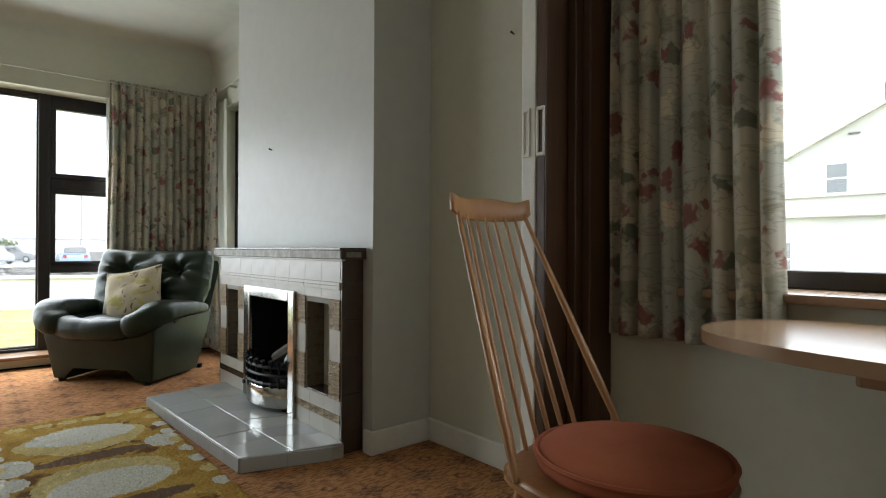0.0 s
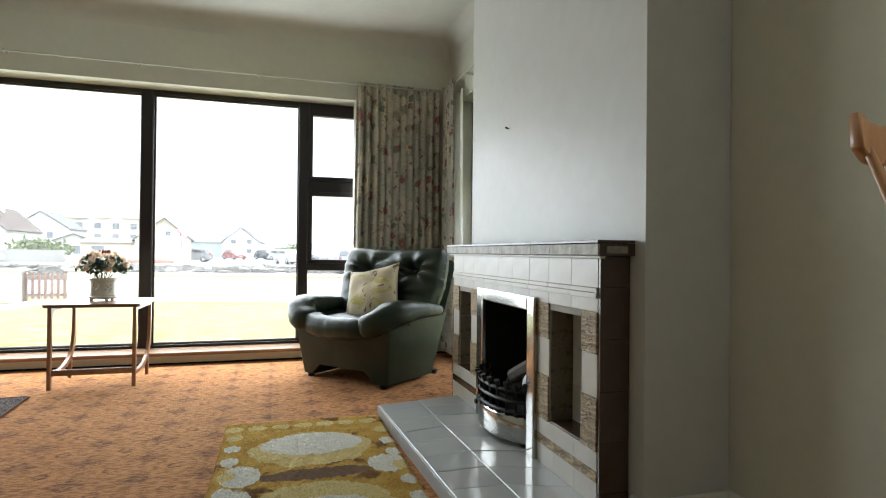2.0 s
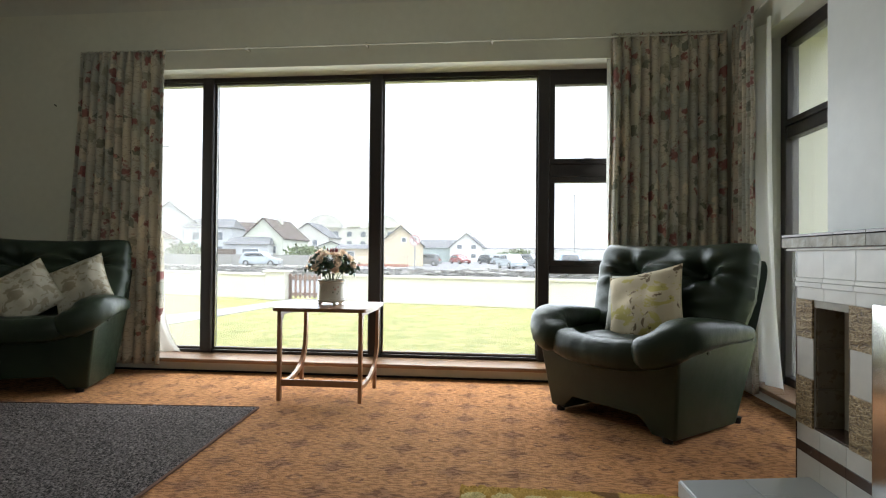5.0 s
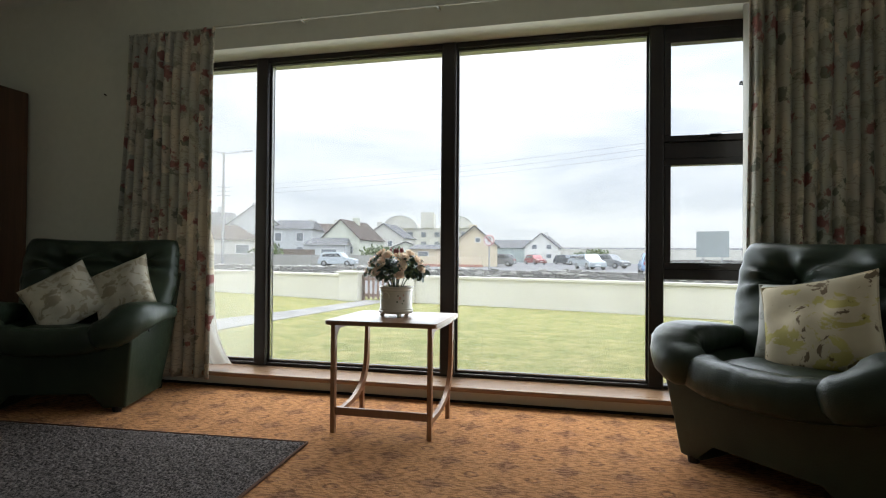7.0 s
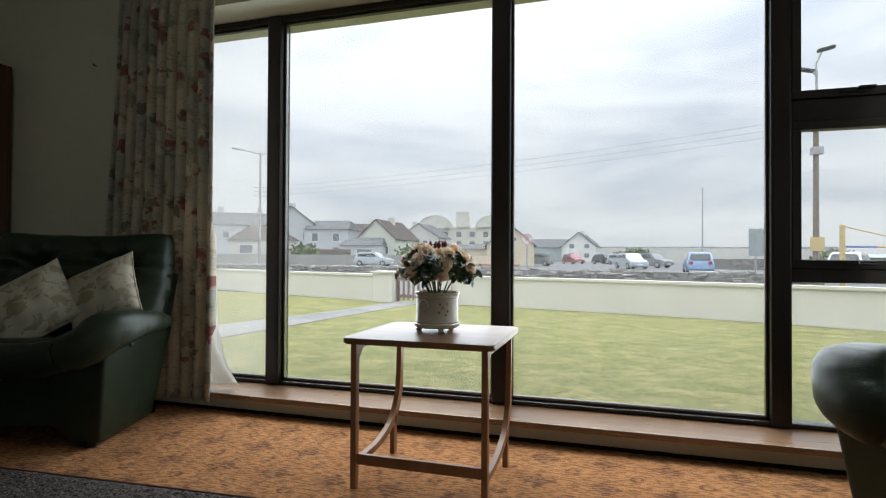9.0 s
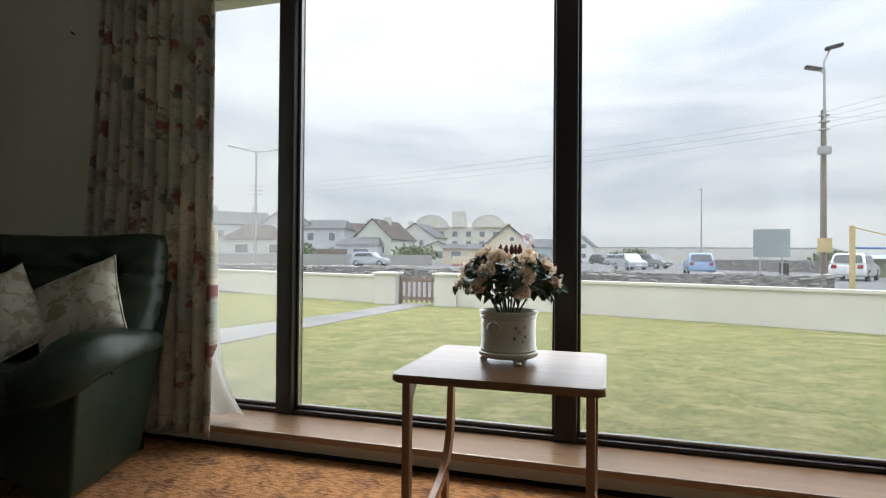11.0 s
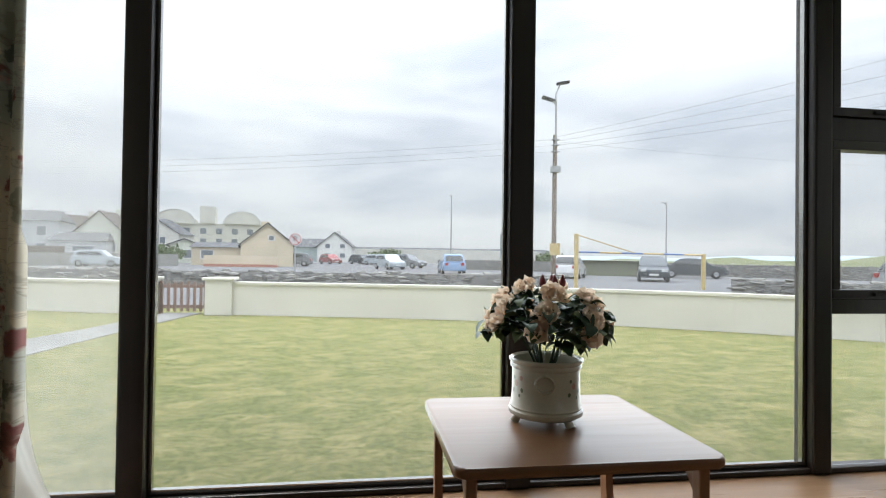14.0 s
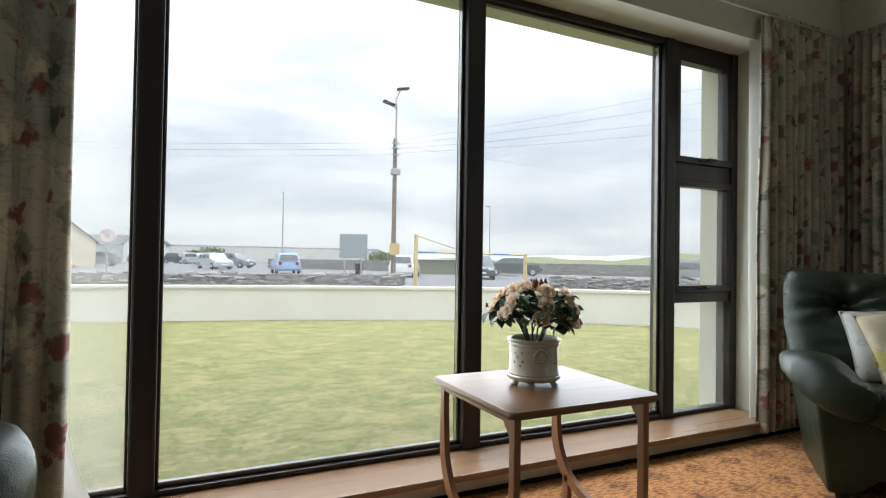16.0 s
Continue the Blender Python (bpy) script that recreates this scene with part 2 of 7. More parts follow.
wall_with_hole("wall_west", "x", -4.78, XW, (YS - 0.3, YNO), (WIN0, WIN1, SILL - 0.03, HEAD), 3.0, "cream painted plaster wall round the wide picture window")
wall_with_hole("wall_west_outer", "x", XO, -4.781, (YS - 0.3, YNO), (WIN0, WIN1, -0.05, HEAD), 3.0, "cream rendered outside wall round the wide window")
bm = bmesh.new()
for x0, x1, z0, z1 in ((XW, SW0, -0.6, 3.0), (SW1, DW0, -0.6, 3.0), (DW1, XE, -0.6, 3.0), (SW0, SW1, -0.6, SILL - 0.03), (SW0, SW1, HEAD, 3.0), (DW0, DW1, -0.6, DZ0), (DW0, DW1, DZ1, 3.0)):
    box(bm, x0, x1, YN, YNO, z0, z1)
tagged(part("wall_north", bm, WALL), "cream painted plaster wall with chimney breast and two windows", "wall", kind="structure")
tagged(part("wall_south", boxed(XW, XE, YS - 0.3, YS, -0.6, 3.0), WALL), "plain cream painted plaster wall", "wall", kind="structure")
tagged(part("wall_east", boxed(XE, XE + 0.3, YS - 0.3, YNO, -0.6, 3.0), WALL), "plain cream painted plaster wall behind", "wall", kind="structure")
bm = bmesh.new()
for x0, x1, y0, y1, z0, z1 in ((-2.96, -2.465, 2.42, YN - 0.002, 0, CEIL + 0.1), (-1.868, -1.335, 2.42, YN - 0.002, 0, CEIL + 0.1), (-2.465, -1.868, 2.42, YN - 0.002, 0.69, CEIL + 0.1)):
    box(bm, x0, x1, y0, y1, z0, z1)
bmesh.ops.remove_doubles(bm, verts=bm.verts, dist=0.0005)
tagged(part("chimney_breast", bm, BREAST), "white painted plaster chimney breast above a tiled fireplace", "chimney breast", kind="structure")

# ceiling with a coved edge against the walls
bm = boxed(XW - 0.2, XE + 0.2, YS - 0.2, YN + 0.2, CEIL, CEIL + 0.15)
COVE = 0.13
for (ax, ay), (bx, by), (nx, ny) in (((XW, YS), (XW, YN), (1, 0)), ((XW, YN), (XE, YN), (0, -1)), ((XE, YS), (XE, YN), (-1, 0)), ((XW, YS), (XE, YS), (0, 1))):
    prev = None
    for k in range(9):
        a = math.pi / 2 * k / 8
        d, h = COVE * (1 - math.sin(a)), COVE * (1 - math.cos(a))
        row = [bm.verts.new((px + nx * d, py + ny * d, CEIL - h + 0.001)) for px, py in ((ax, ay), (bx, by))]
        if prev:
            bm.faces.new((prev[0], prev[1], row[1], row[0]))
        prev = row
tagged(part("ceiling", bm, CEILING, smooth=50), "cream painted ceiling with a curved cove", "ceiling", kind="structure")

# carpet
CARPET = Mat("patterned_carpet", 0.95, 0, 0.1)
PITCH = 0.235
cx = CARPET.xyz()
u = CARPET.math("MULTIPLY_ADD", cx[0], 1 / PITCH, 0.37)
v = CARPET.math("MULTIPLY_ADD", cx[1], 1 / PITCH, 0.564)
fu = CARPET.math("SUBTRACT", CARPET.math("FRACT", u), 0.5)
fv = CARPET.math("SUBTRACT", CARPET.math("FRACT", v), 0.5)
rr = CARPET.math("SQRT", CARPET.math("ADD", CARPET.math("MULTIPLY", fu, fu), CARPET.math("MULTIPLY", fv, fv)))
rr = CARPET.math("ADD", rr, CARPET.math("MULTIPLY_ADD", CARPET.noise(48.0, 3.0), 0.12, -0.06))
rings = CARPET.ramp(rr, [(0.0, 0.0), (0.05, 0.1), (0.075, 0.8), (0.11, 0.8), (0.14, 0.05), (0.27, 0.0), (0.31, 0.28), (0.36, 0.28), (0.40, 0.10), (0.50, 0.25), (0.56, 0.85), (0.68, 0.9)])
dash = CARPET.noise(40.0, 2.0, 0.55, CARPET.mapping((2.3, 0.62, 1)))
dash = CARPET.math("MULTIPLY", CARPET.ramp(dash, [(0.505, 0.0), (0.535, 1.0)]), CARPET.math("MULTIPLY_ADD", rings, 0.45, 0.55))
lite = CARPET.ramp(CARPET.noise(36.0, 2.5, 0.6, CARPET.mapping((2.0, 0.45, 1), (0, 0, 0), (3.1, 7.7, 0))), [(0.54, 0.0), (0.60, 1.0)])
tone = CARPET.mix(CARPET.ramp(CARPET.noise(0.9, 3.0), [(0.35, 0.0), (0.65, 1.0)]), (0.54, 0.27, 0.115), (0.50, 0.23, 0.095))
tone = CARPET.mix(CARPET.math("MULTIPLY", rings, 0.80), tone, (0.19, 0.10, 0.07))
tone = CARPET.mix(CARPET.math("MULTIPLY", lite, 0.35), tone, (0.62, 0.33, 0.15))
tone = CARPET.mix(CARPET.math("MULTIPLY", dash, 0.85), tone, (0.07, 0.03, 0.017))
tone = CARPET.mix(0.2, tone, CARPET.ramp(CARPET.noise(300.0, 2.0), [(0.3, (0.10, 0.04, 0.016)), (0.7, (0.62, 0.29, 0.11))]))
CARPET.color(tone)
CARPET.bump(CARPET.math("ADD", CARPET.noise(240.0, 3.0), CARPET.math("MULTIPLY", dash, -1.0)), 0.7, 0.005)
CARPET = CARPET.m
bm = boxed(XW, XE, YS, YN, -0.15, 0.0)
tagged(part("floor", bm, CARPET), "orange and brown patterned fitted carpet", "carpet", kind="structure")

# skirting
def skirting(runs):
    bm = bmesh.new()
    for x0, x1, y0, y1 in runs:
        box(bm, x0, x1, y0, y1, 0.0, 0.105, bevel=0.006)
    return tagged(part("baseboard", bm, WHITE), "cream painted skirting board", "skirting", kind="structure")


skirting([(-1.335, -1.317, 2.405, 2.732), (-1.335, -0.52, 2.732, 2.749), (-1.384, -1.317, 2.402, 2.4185), (-0.3, XE - 0.02, 2.732, 2.749), (XW, XW + 0.018, YS, WIN0 - 0.1), (XW + 0.02, XE, YS, YS + 0.018)])

# thin dark strip laid on the carpet along the window wall
GAP = plain("dark_edge_strip", (0.018, 0.013, 0.010), None, 40, 0.95, 0, 0.1, 0.8, 120, 0.004)
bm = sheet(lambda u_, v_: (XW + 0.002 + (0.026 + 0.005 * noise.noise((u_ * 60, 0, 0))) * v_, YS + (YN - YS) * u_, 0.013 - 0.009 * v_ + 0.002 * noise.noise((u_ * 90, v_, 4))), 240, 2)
tagged(part("trim", bm, GAP), "dark ragged strip where the carpet meets the window wall", "carpet edge", kind="structure")

# ---- windows ----
def pane(x0, x1, y0, y1, z0, z1, parent):
    p = part("pane", boxed(x0, x1, y0, y1, z0, z1), GLASS, parent)
    p.visible_shadow = False
    return p


FX0, FX1 = -4.77, -4.70        # main window frame, outside and inside planes
win = thing("window_1", "wide dark brown timber picture window with clear glass", "window", kind="structure")
MULL = ((-1.002, -0.918), (0.272, 0.362), (1.475, 1.555))
BAR, TOPBAR = 0.022, 0.036
bm = bmesh.new()
box(bm, FX0, FX1, WIN0, WIN1, HEAD - TOPBAR, HEAD, bevel=0.006)
box(bm, FX0, FX1, WIN0, WIN1, SILL, SILL + BAR, bevel=0.006)
for y0, y1 in ((WIN0, WIN0 + 0.05), *MULL, (WIN1 - 0.05, WIN1)):
    box(bm, FX0 - 0.02, FX1 + 0.014, y0, y1, SILL + 0.002, HEAD - 0.002, bevel=0.010)
part("window_frame", bm, FRAME, win)
edges = [WIN0 + 0.05, *[e for m in MULL for e in m], WIN1 - 0.05]
for y0, y1 in ((edges[0], edges[1]), (edges[2], edges[3]), (edges[4], edges[5])):
    bead = bmesh.new()
    for a0, a1, b0, b1 in ((y0, y1, SILL + BAR, SILL + BAR + 0.012), (y0, y1, HEAD - TOPBAR - 0.010, HEAD - TOPBAR), (y0, y0 + 0.009, SILL + BAR, HEAD - TOPBAR), (y1 - 0.009, y1, SILL + BAR, HEAD - TOPBAR)):
        box(bead, -4.755, -4.722, a0, a1, b0, b1, bevel=0.003, seg=1)
    part("glazing_bead", bead, FRAME, win)
    seal = bmesh.new()
    for a0, a1, b0, b1 in ((y0 + 0.009, y1 - 0.009, SILL + BAR + 0.012, SILL + BAR + 0.018), (y0 + 0.009, y0 + 0.0115, SILL + BAR + 0.012, HEAD - TOPBAR - 0.010), (y1 - 0.0115, y1 - 0.009, SILL + BAR + 0.012, HEAD - TOPBAR - 0.010)):
        box(seal, -4.752, -4.729, a0, a1, b0, b1)
    part("spacer_bar", seal, CHROME, win, "grey metal spacer bar inside the glazing")
    pane(-4.751, -4.745, y0 + 0.004, y1 - 0.004, SILL + BAR + 0.004, HEAD - TOPBAR - 0.004, win)


def casement(axis, plane, out, a0, a1, z0, z1, parent, handle=True):
    """An opening light: sash, bead, pane and a stay handle. plane: inside face; out: sign towards outdoors."""
    def bx(bm, p0, p1, s0, s1, zz0, zz1, bevel=0.004):
        if axis == "x":
            return box(bm, p0, p1, s0, s1, zz0, zz1, bevel=bevel)
        return box(bm, s0, s1, p0, p1, zz0, zz1, bevel=bevel)
    t = 0.035
    bm = bmesh.new()
    i, o = plane - out * 0.012, plane + out * 0.05
    bx(bm, i, o, a0, a1, z0, z0 + t)
    bx(bm, i, o, a0, a1, z1 - t, z1)
    bx(bm, i, o, a0, a0 + t, z0 + t, z1 - t)
    bx(bm, i, o, a1 - t, a1, z0 + t, z1 - t)
    sash = part("sash", bm, FRAME, parent)
    g = bmesh.new()
    bx(g, plane + out * 0.02, plane + out * 0.026, a0 + t - 0.006, a1 - t + 0.006, z0 + t - 0.006, z1 - t + 0.006, 0)
    part("pane", g, GLASS, sash).visible_shadow = False
    if handle:
        h = bmesh.new()
        c = (a0 + a1) / 2
        bx(h, i - out * 0.012, i, c - 0.05, c + 0.05, z0 + 0.012, z0 + 0.024, 0.003)
        bx(h, i - out * 0.03, i - out * 0.01, c + 0.005, c + 0.065, z0 + 0.022, z0 + 0.032, 0.003)
        part("handle", h, CASTIRON, sash, "black metal window stay")


def fixed_light(axis, plane, out, a0, a1, z0, z1, parent):
    g = bmesh.new()
    if axis == "x":
        box(g, plane + out * 0.03, plane + out * 0.036, a0, a1, z0, z1)
    else:
        box(g, a0, a1, plane + out * 0.03, plane + out * 0.036, z0, z1)
    part("pane", g, GLASS, parent).visible_shadow = False


# the narrow column of three lights at the end of the main window
c0, c1 = MULL[2][1], WIN1 - 0.05
bm = bmesh.new()
box(bm, FX0, FX1, c0, c1, 0.712, 0.772, bevel=0.006)
box(bm, FX0, FX1, c0, c1, 1.385, 1.48, bevel=0.006)
box(bm, FX0, FX1, c0, c1, 2.07, HEAD - TOPBAR + 0.002, bevel=0.004)
part("transom", bm, FRAME, win)
fixed_light("x", FX1, -1, c0, c1, SILL + BAR, 0.712, win)
casement("x", FX1, -1, c0, c1, 0.772, 1.385, win)
casement("x", FX1, -1, c0, c1, 1.48, 2.07, win)

win2 = thing("window_2", "narrow dark brown timber window beside the chimney breast", "window", kind="structure")
SY, DY = 2.87, 2.93
bm = bmesh.new()
box(bm, SW0, SW1, SY, SY + 0.07, HEAD - 0.055, HEAD, bevel=0.006)
box(bm, SW0, SW1, SY, SY + 0.07, SILL, SILL + 0.05, bevel=0.006)
for x0, x1 in ((SW0, SW0 + 0.06), (SW1 - 0.06, SW1)):
    box(bm, x0, x1, SY - 0.005, SY + 0.074, SILL + 0.002, HEAD - 0.002, bevel=0.006)
box(bm, SW0 + 0.06, SW1 - 0.06, SY, SY + 0.07, 1.53, 1.60, bevel=0.006)
part("window_frame", bm, FRAME, win2)
fixed_light("y", SY, 1, SW0 + 0.06, SW1 - 0.06, SILL + 0.05, 1.53, win2)
casement("y", SY, 1, SW0 + 0.06, SW1 - 0.06, 1.60, HEAD - 0.055, win2)

win3 = thing("window_3", "dark timber dining window above a varnished sill", "window", kind="structure")
bm = bmesh.new()
box(bm, DW0, DW1, DY, DY + 0.07, DZ1 - 0.06, DZ1, bevel=0.006)
box(bm, DW0, DW1, DY, DY + 0.07, DZ0 + 0.02, DZ0 + 0.075, bevel=0.006)
for x0, x1 in ((DW0, DW0 + 0.06), (1.2, 1.29), (DW1 - 0.06, DW1)):
    box(bm, x0, x1, DY - 0.005, DY + 0.074, DZ0 + 0.022, DZ1 - 0.002, bevel=0.006)
part("window_frame", bm, FRAME, win3)
fixed_light("y", DY, 1, DW0 + 0.06, 1.2, DZ0 + 0.075, DZ1 - 0.06, win3)
fixed_light("y", DY, 1, 1.29, DW1 - 0.06, DZ0 + 0.075, DZ1 - 0.06, win3)

# window boards
tagged(part("window_sill", boxed(FX1 - 0.02, XW + 0.05, WIN0 - 0.02, WIN1 + 0.04, SILL - 0.028, SILL, bevel=0.008), SILLWOOD), "varnished wooden window board with a worn edge", "window sill", kind="structure")
tagged(part("window_sill", boxed(SW0 - 0.02, SW1 + 0.02, YN - 0.055, SY + 0.02, SILL - 0.028, SILL, bevel=0.008), SILLWOOD), "varnished wooden window board of the narrow window", "window sill", kind="structure")
tagged(part("window_sill", boxed(DW0 - 0.04, DW1 + 0.04, YN - 0.05, DY + 0.02, DZ0 - 0.008, DZ0 + 0.02, bevel=0.008), SILLWOOD), "varnished wooden window board of the dining window", "window sill", kind="structure")

# ---- fireplace ----
TILE = Mat("pale_glazed_tile", 0.22)
TILE.color(TILE.mix(TILE.math("MULTIPLY", TILE.random(), 0.5), TILE.mix(TILE.ramp(TILE.noise(9.0, 5.0), [(0.35, 0.0), (0.65, 1.0)]), (0.52, 0.50, 0.45), (0.43, 0.415, 0.375)), (0.47, 0.44, 0.385)))
TILE.rough(TILE.math("MULTIPLY_ADD", TILE.noise(14.0), 0.25, 0.26)).bump(TILE.noise(16.0, 3.0), 0.2, 0.002)
TILE = TILE.m
BROWNTILE = plain("dark_brown_glazed_tile", (0.075, 0.045, 0.032), (0.05, 0.03, 0.022), 9, 0.25, 0, 0.5, 0.25, 18, 0.002)
HEARTHTILE = Mat("grey_glazed_hearth_tile", 0.12)
HEARTHTILE.color(HEARTHTILE.mix(HEARTHTILE.random(), (0.46, 0.47, 0.46), (0.40, 0.41, 0.41)))
HEARTHTILE.rough(HEARTHTILE.math("MULTIPLY_ADD", HEARTHTILE.noise(11.0), 0.2, 0.03)).bump(HEARTHTILE.noise(7.0, 2.0), 0.25, 0.003)
HEARTHTILE = HEARTHTILE.m
NICHETILE = plain("olive_brown_glazed_tile", (0.135, 0.105, 0.066), (0.10, 0.076, 0.048), 9, 0.28, 0, 0.5, 0.25, 18, 0.002)
GROUT = plain("pale_grout", (0.40, 0.385, 0.34), None, 20, 0.9)
GOLD = Mat("gold_relief_tile", 0.36, 0.25)
gv = GOLD.noise(38.0, 3.0, 0.6, GOLD.mapping((1, 1, 2.2)), 1.5)
GOLD.color(GOLD.ramp(gv, [(0.35, (0.085, 0.050, 0.022)), (0.5, (0.27, 0.185, 0.085)), (0.7, (0.50, 0.40, 0.24))])).bump(gv, 1.0, 0.012)
GOLD = GOLD.m
STONE = Mat("mottled_mantel_tile", 0.5, 0, 0.35)
sv = STONE.noise(22.0, 6.0, 0.65, None, 0.8)
STONE.color(STONE.mix(STONE.random(), STONE.ramp(sv, [(0.3, (0.11, 0.085, 0.055)), (0.5, (0.26, 0.23, 0.165)), (0.7, (0.40, 0.375, 0.30))]), STONE.ramp(sv, [(0.3, (0.15, 0.13, 0.10)), (0.7, (0.29, 0.285, 0.24))])))
STONE.bump(sv, 0.3, 0.002)
STONE = STONE.m

FX = (-2.87, -1.44)
FY, FB = 2.29, 2.399
FIRE_AT = Matrix.Translation((0.1116, 0.02, 0)) @ Matrix.Diagonal((1.065, 1.0, 0.98, 1.0))
fire = thing("fireplace", "1960s glazed tile fireplace surround with two niches and gold relief tiles", "fireplace", FIRE_AT)
bm = bmesh.new()
NL, NR, OP = (-2.77, -2.58), (-1.75, -1.53), (-2.44, -1.86)
NZ = (0.24, 0.675)
for x0, x1, z0, z1 in ((FX[0], NL[0], 0, 0.885), (NL[1], OP[0], 0, 0.885), (OP[1], NR[0], 0, 0.885), (NR[1], FX[1], 0, 0.885), (NL[0], NL[1], 0, NZ[0]), (NL[0], NL[1], NZ[1], 0.885), (NR[0], NR[1], 0, NZ[0]), (NR[0], NR[1], NZ[1], 0.885), (OP[0], OP[1], 0.70, 0.885)):
    box(bm, x0, x1, FY - 0.0015, FB, z0, z1)
for n in (NL, NR):
    box(bm, n[0], n[1], FB - 0.012, FB, NZ[0], NZ[1])
bmesh.ops.remove_doubles(bm, verts=bm.verts, dist=0.0005)
part("core", bm, GROUT, fire, "pale grout between the tiles")
MESHES = {}


def tile(w, h, d, mat, key):
    k = (round(w, 4), round(h, 4), round(d, 4), key)
    if k not in MESHES:
        MESHES[k] = mesh_of(boxed(0, w, 0, d, 0, h, bevel=0.0006, seg=1), "tile", mat)
    return MESHES[k]


def lay(parent, x, y, z, w, h, mat, d=0.012, name="tile", turn=0):
    ob = new(name, tile(w - 0.0012, h - 0.0012, d, mat, mat.name))
    ob.parent = parent
    ob.matrix_local = pose(x + (0.0006 if not turn else 0), y + (0.0006 if turn else 0), z + 0.0006, 0, 0, turn)
    return ob


# top row of whole tiles, ridge strips and plain band
n = 9
w = (FX[1] - FX[0]) / n
for i in range(n):
    lay(fire, FX[0] + i * w, FY - 0.004, 0.78, w, 0.105, TILE)
    lay(fire, FX[0] + i * w, FY - 0.009, 0.764, w, 0.016, TILE, 0.017)
    lay(fire, FX[0] + i * w, FY - 0.012, 0.745, w, 0.019, TILE, 0.020)
    x0, x1 = FX[0] + i * w, FX[0] + (i + 1) * w
    lay(fire, x0, FY - 0.004, 0.70, w, 0.045, TILE)
# pilasters either side of each niche
for x0, x1 in ((FX[0], NL[0]), (NL[1], OP[0] - 0.02), (OP[1] + 0.02, NR[0]), (NR[1], FX[1])):
    w = x1 - x0
    for z, h, m in ((0.24, 0.175, GOLD), (0.415, 0.145, TILE), (0.56, 0.14, GOLD)):
        lay(fire, x0, FY - (0.008 if m is GOLD else 0.004), z, w, h, m, 0.016 if m is GOLD else 0.012)
# lower courses
for x0, x1, k in ((FX[0], OP[0] - 0.02, 3), (OP[1] + 0.02, FX[1], 3)):
    w = (x1 - x0) / k
    for i in range(k):
        lay(fire, x0 + i * w, FY - 0.004, 0.175, w, 0.065, TILE)
        lay(fire, x0 + i * w, FY - 0.006, 0.138, w, 0.037, GOLD if x0 > -2 else BROWNTILE, 0.014)
        lay(fire, x0 + i * w, FY - 0.004, 0.004, w, 0.134, TILE)
# niche linings
for a, b in (NL, NR):
    for k in range(3):
        h = (NZ[1] - NZ[0]) / 3
        z = NZ[0] + k * h
        lay(fire, a + 0.008, FY + 0.004, z, FB - 0.014 - FY, h, NICHETILE, 0.008, turn=90)
        lay(fire, b, FY + 0.004, z, FB - 0.014 - FY, h, NICHETILE, 0.008, turn=90)
        lay(fire, a + 0.01, FB - 0.018, z, b - a - 0.02, h, TILE, 0.006)
    part("niche_shelf", boxed(a, b, FY, FB - 0.014, NZ[0], NZ[0] + 0.008, bevel=0.002), BROWNTILE, fire, "brown tiled niche bottom")
# dark brown end tiles
for x, dx in ((FX[1], 1), (FX[0], -1)):
    zs = (0.004, 0.105, 0.271, 0.438, 0.611, 0.781, 0.885)
    for z0, z1 in zip(zs, zs[1:]):
        lay(fire, x + (0.012 if dx > 0 else 0.0), FY - 0.003, z0, FB - FY + 0.001, z1 - z0, BROWNTILE, 0.012, turn=90)
# mantel shelf
MX0, MX1, MY = -2.93, -1.405, 2.262
mantel = part("mantel_shelf", boxed(MX0, MX1, MY + 0.006, FB, 0.886, 0.928, bevel=0.003), BROWNTILE, fire, "mottled stone-coloured tiled mantel shelf")
k = 10
w = (MX1 - MX0) / k
for i in range(k):
    lay(mantel, MX0 + i * w, MY, 0.889, w, 0.037, STONE, 0.008)
    lay(mantel, MX0 + i * w, MY, 0.9285, w, 0.010, BROWNTILE, FB - MY - 0.001)
part("end_inset", boxed(MX1, MX1 + 0.004, MY + 0.03, FB - 0.03, 0.895, 0.918, bevel=0.001), STONE, mantel)
part("lip", boxed(MX0 + 0.01, MX1 - 0.004, MY + 0.010, MY + 0.03, 0.877, 0.886, bevel=0.003), TILE, mantel)

# polished steel trim round the fire opening
bm = bmesh.new()
for x0, x1, z0, z1 in ((-2.46, -2.385, 0.06, 0.715), (-1.905, -1.84, 0.06, 0.715), (-2.385, -1.905, 0.655, 0.715)):
    box(bm, x0, x1, FY - 0.022, FY + 0.004, z0, z1, bevel=0.006)
part("steel_trim", bm, CHROME, fire, "polished steel fire opening trim")

# firebox
for dims in ((-2.415, -2.385, FY + 0.005, 2.72, 0.0, 0.70), (-1.905, -1.865, FY + 0.005, 2.72, 0.0, 0.70), (-2.384, -1.906, 2.66, 2.72, 0.0, 0.70), (-2.384, -1.906, FY + 0.005, 2.659, 0.66, 0.70), (-2.384, -1.906, FY + 0.03, 2.659, 0.055, 0.085)):
    part("fire_brick", boxed(*dims, bevel=0.002, seg=1), SOOT, fire, "sooty black fire brick")

grate = thing("fire_grate", "black cast iron fire basket with a polished steel ash pan cover", "fire grate", FIRE_AT)
GC, GR = -2.145, 0.235


def arc(r, z, n=19, y0=2.33, squash=0.62):
    return [(GC + r * math.cos(a), y0 - r * squash * math.sin(a), z) for a in [math.pi * i / (n - 1) for i in range(n)]]


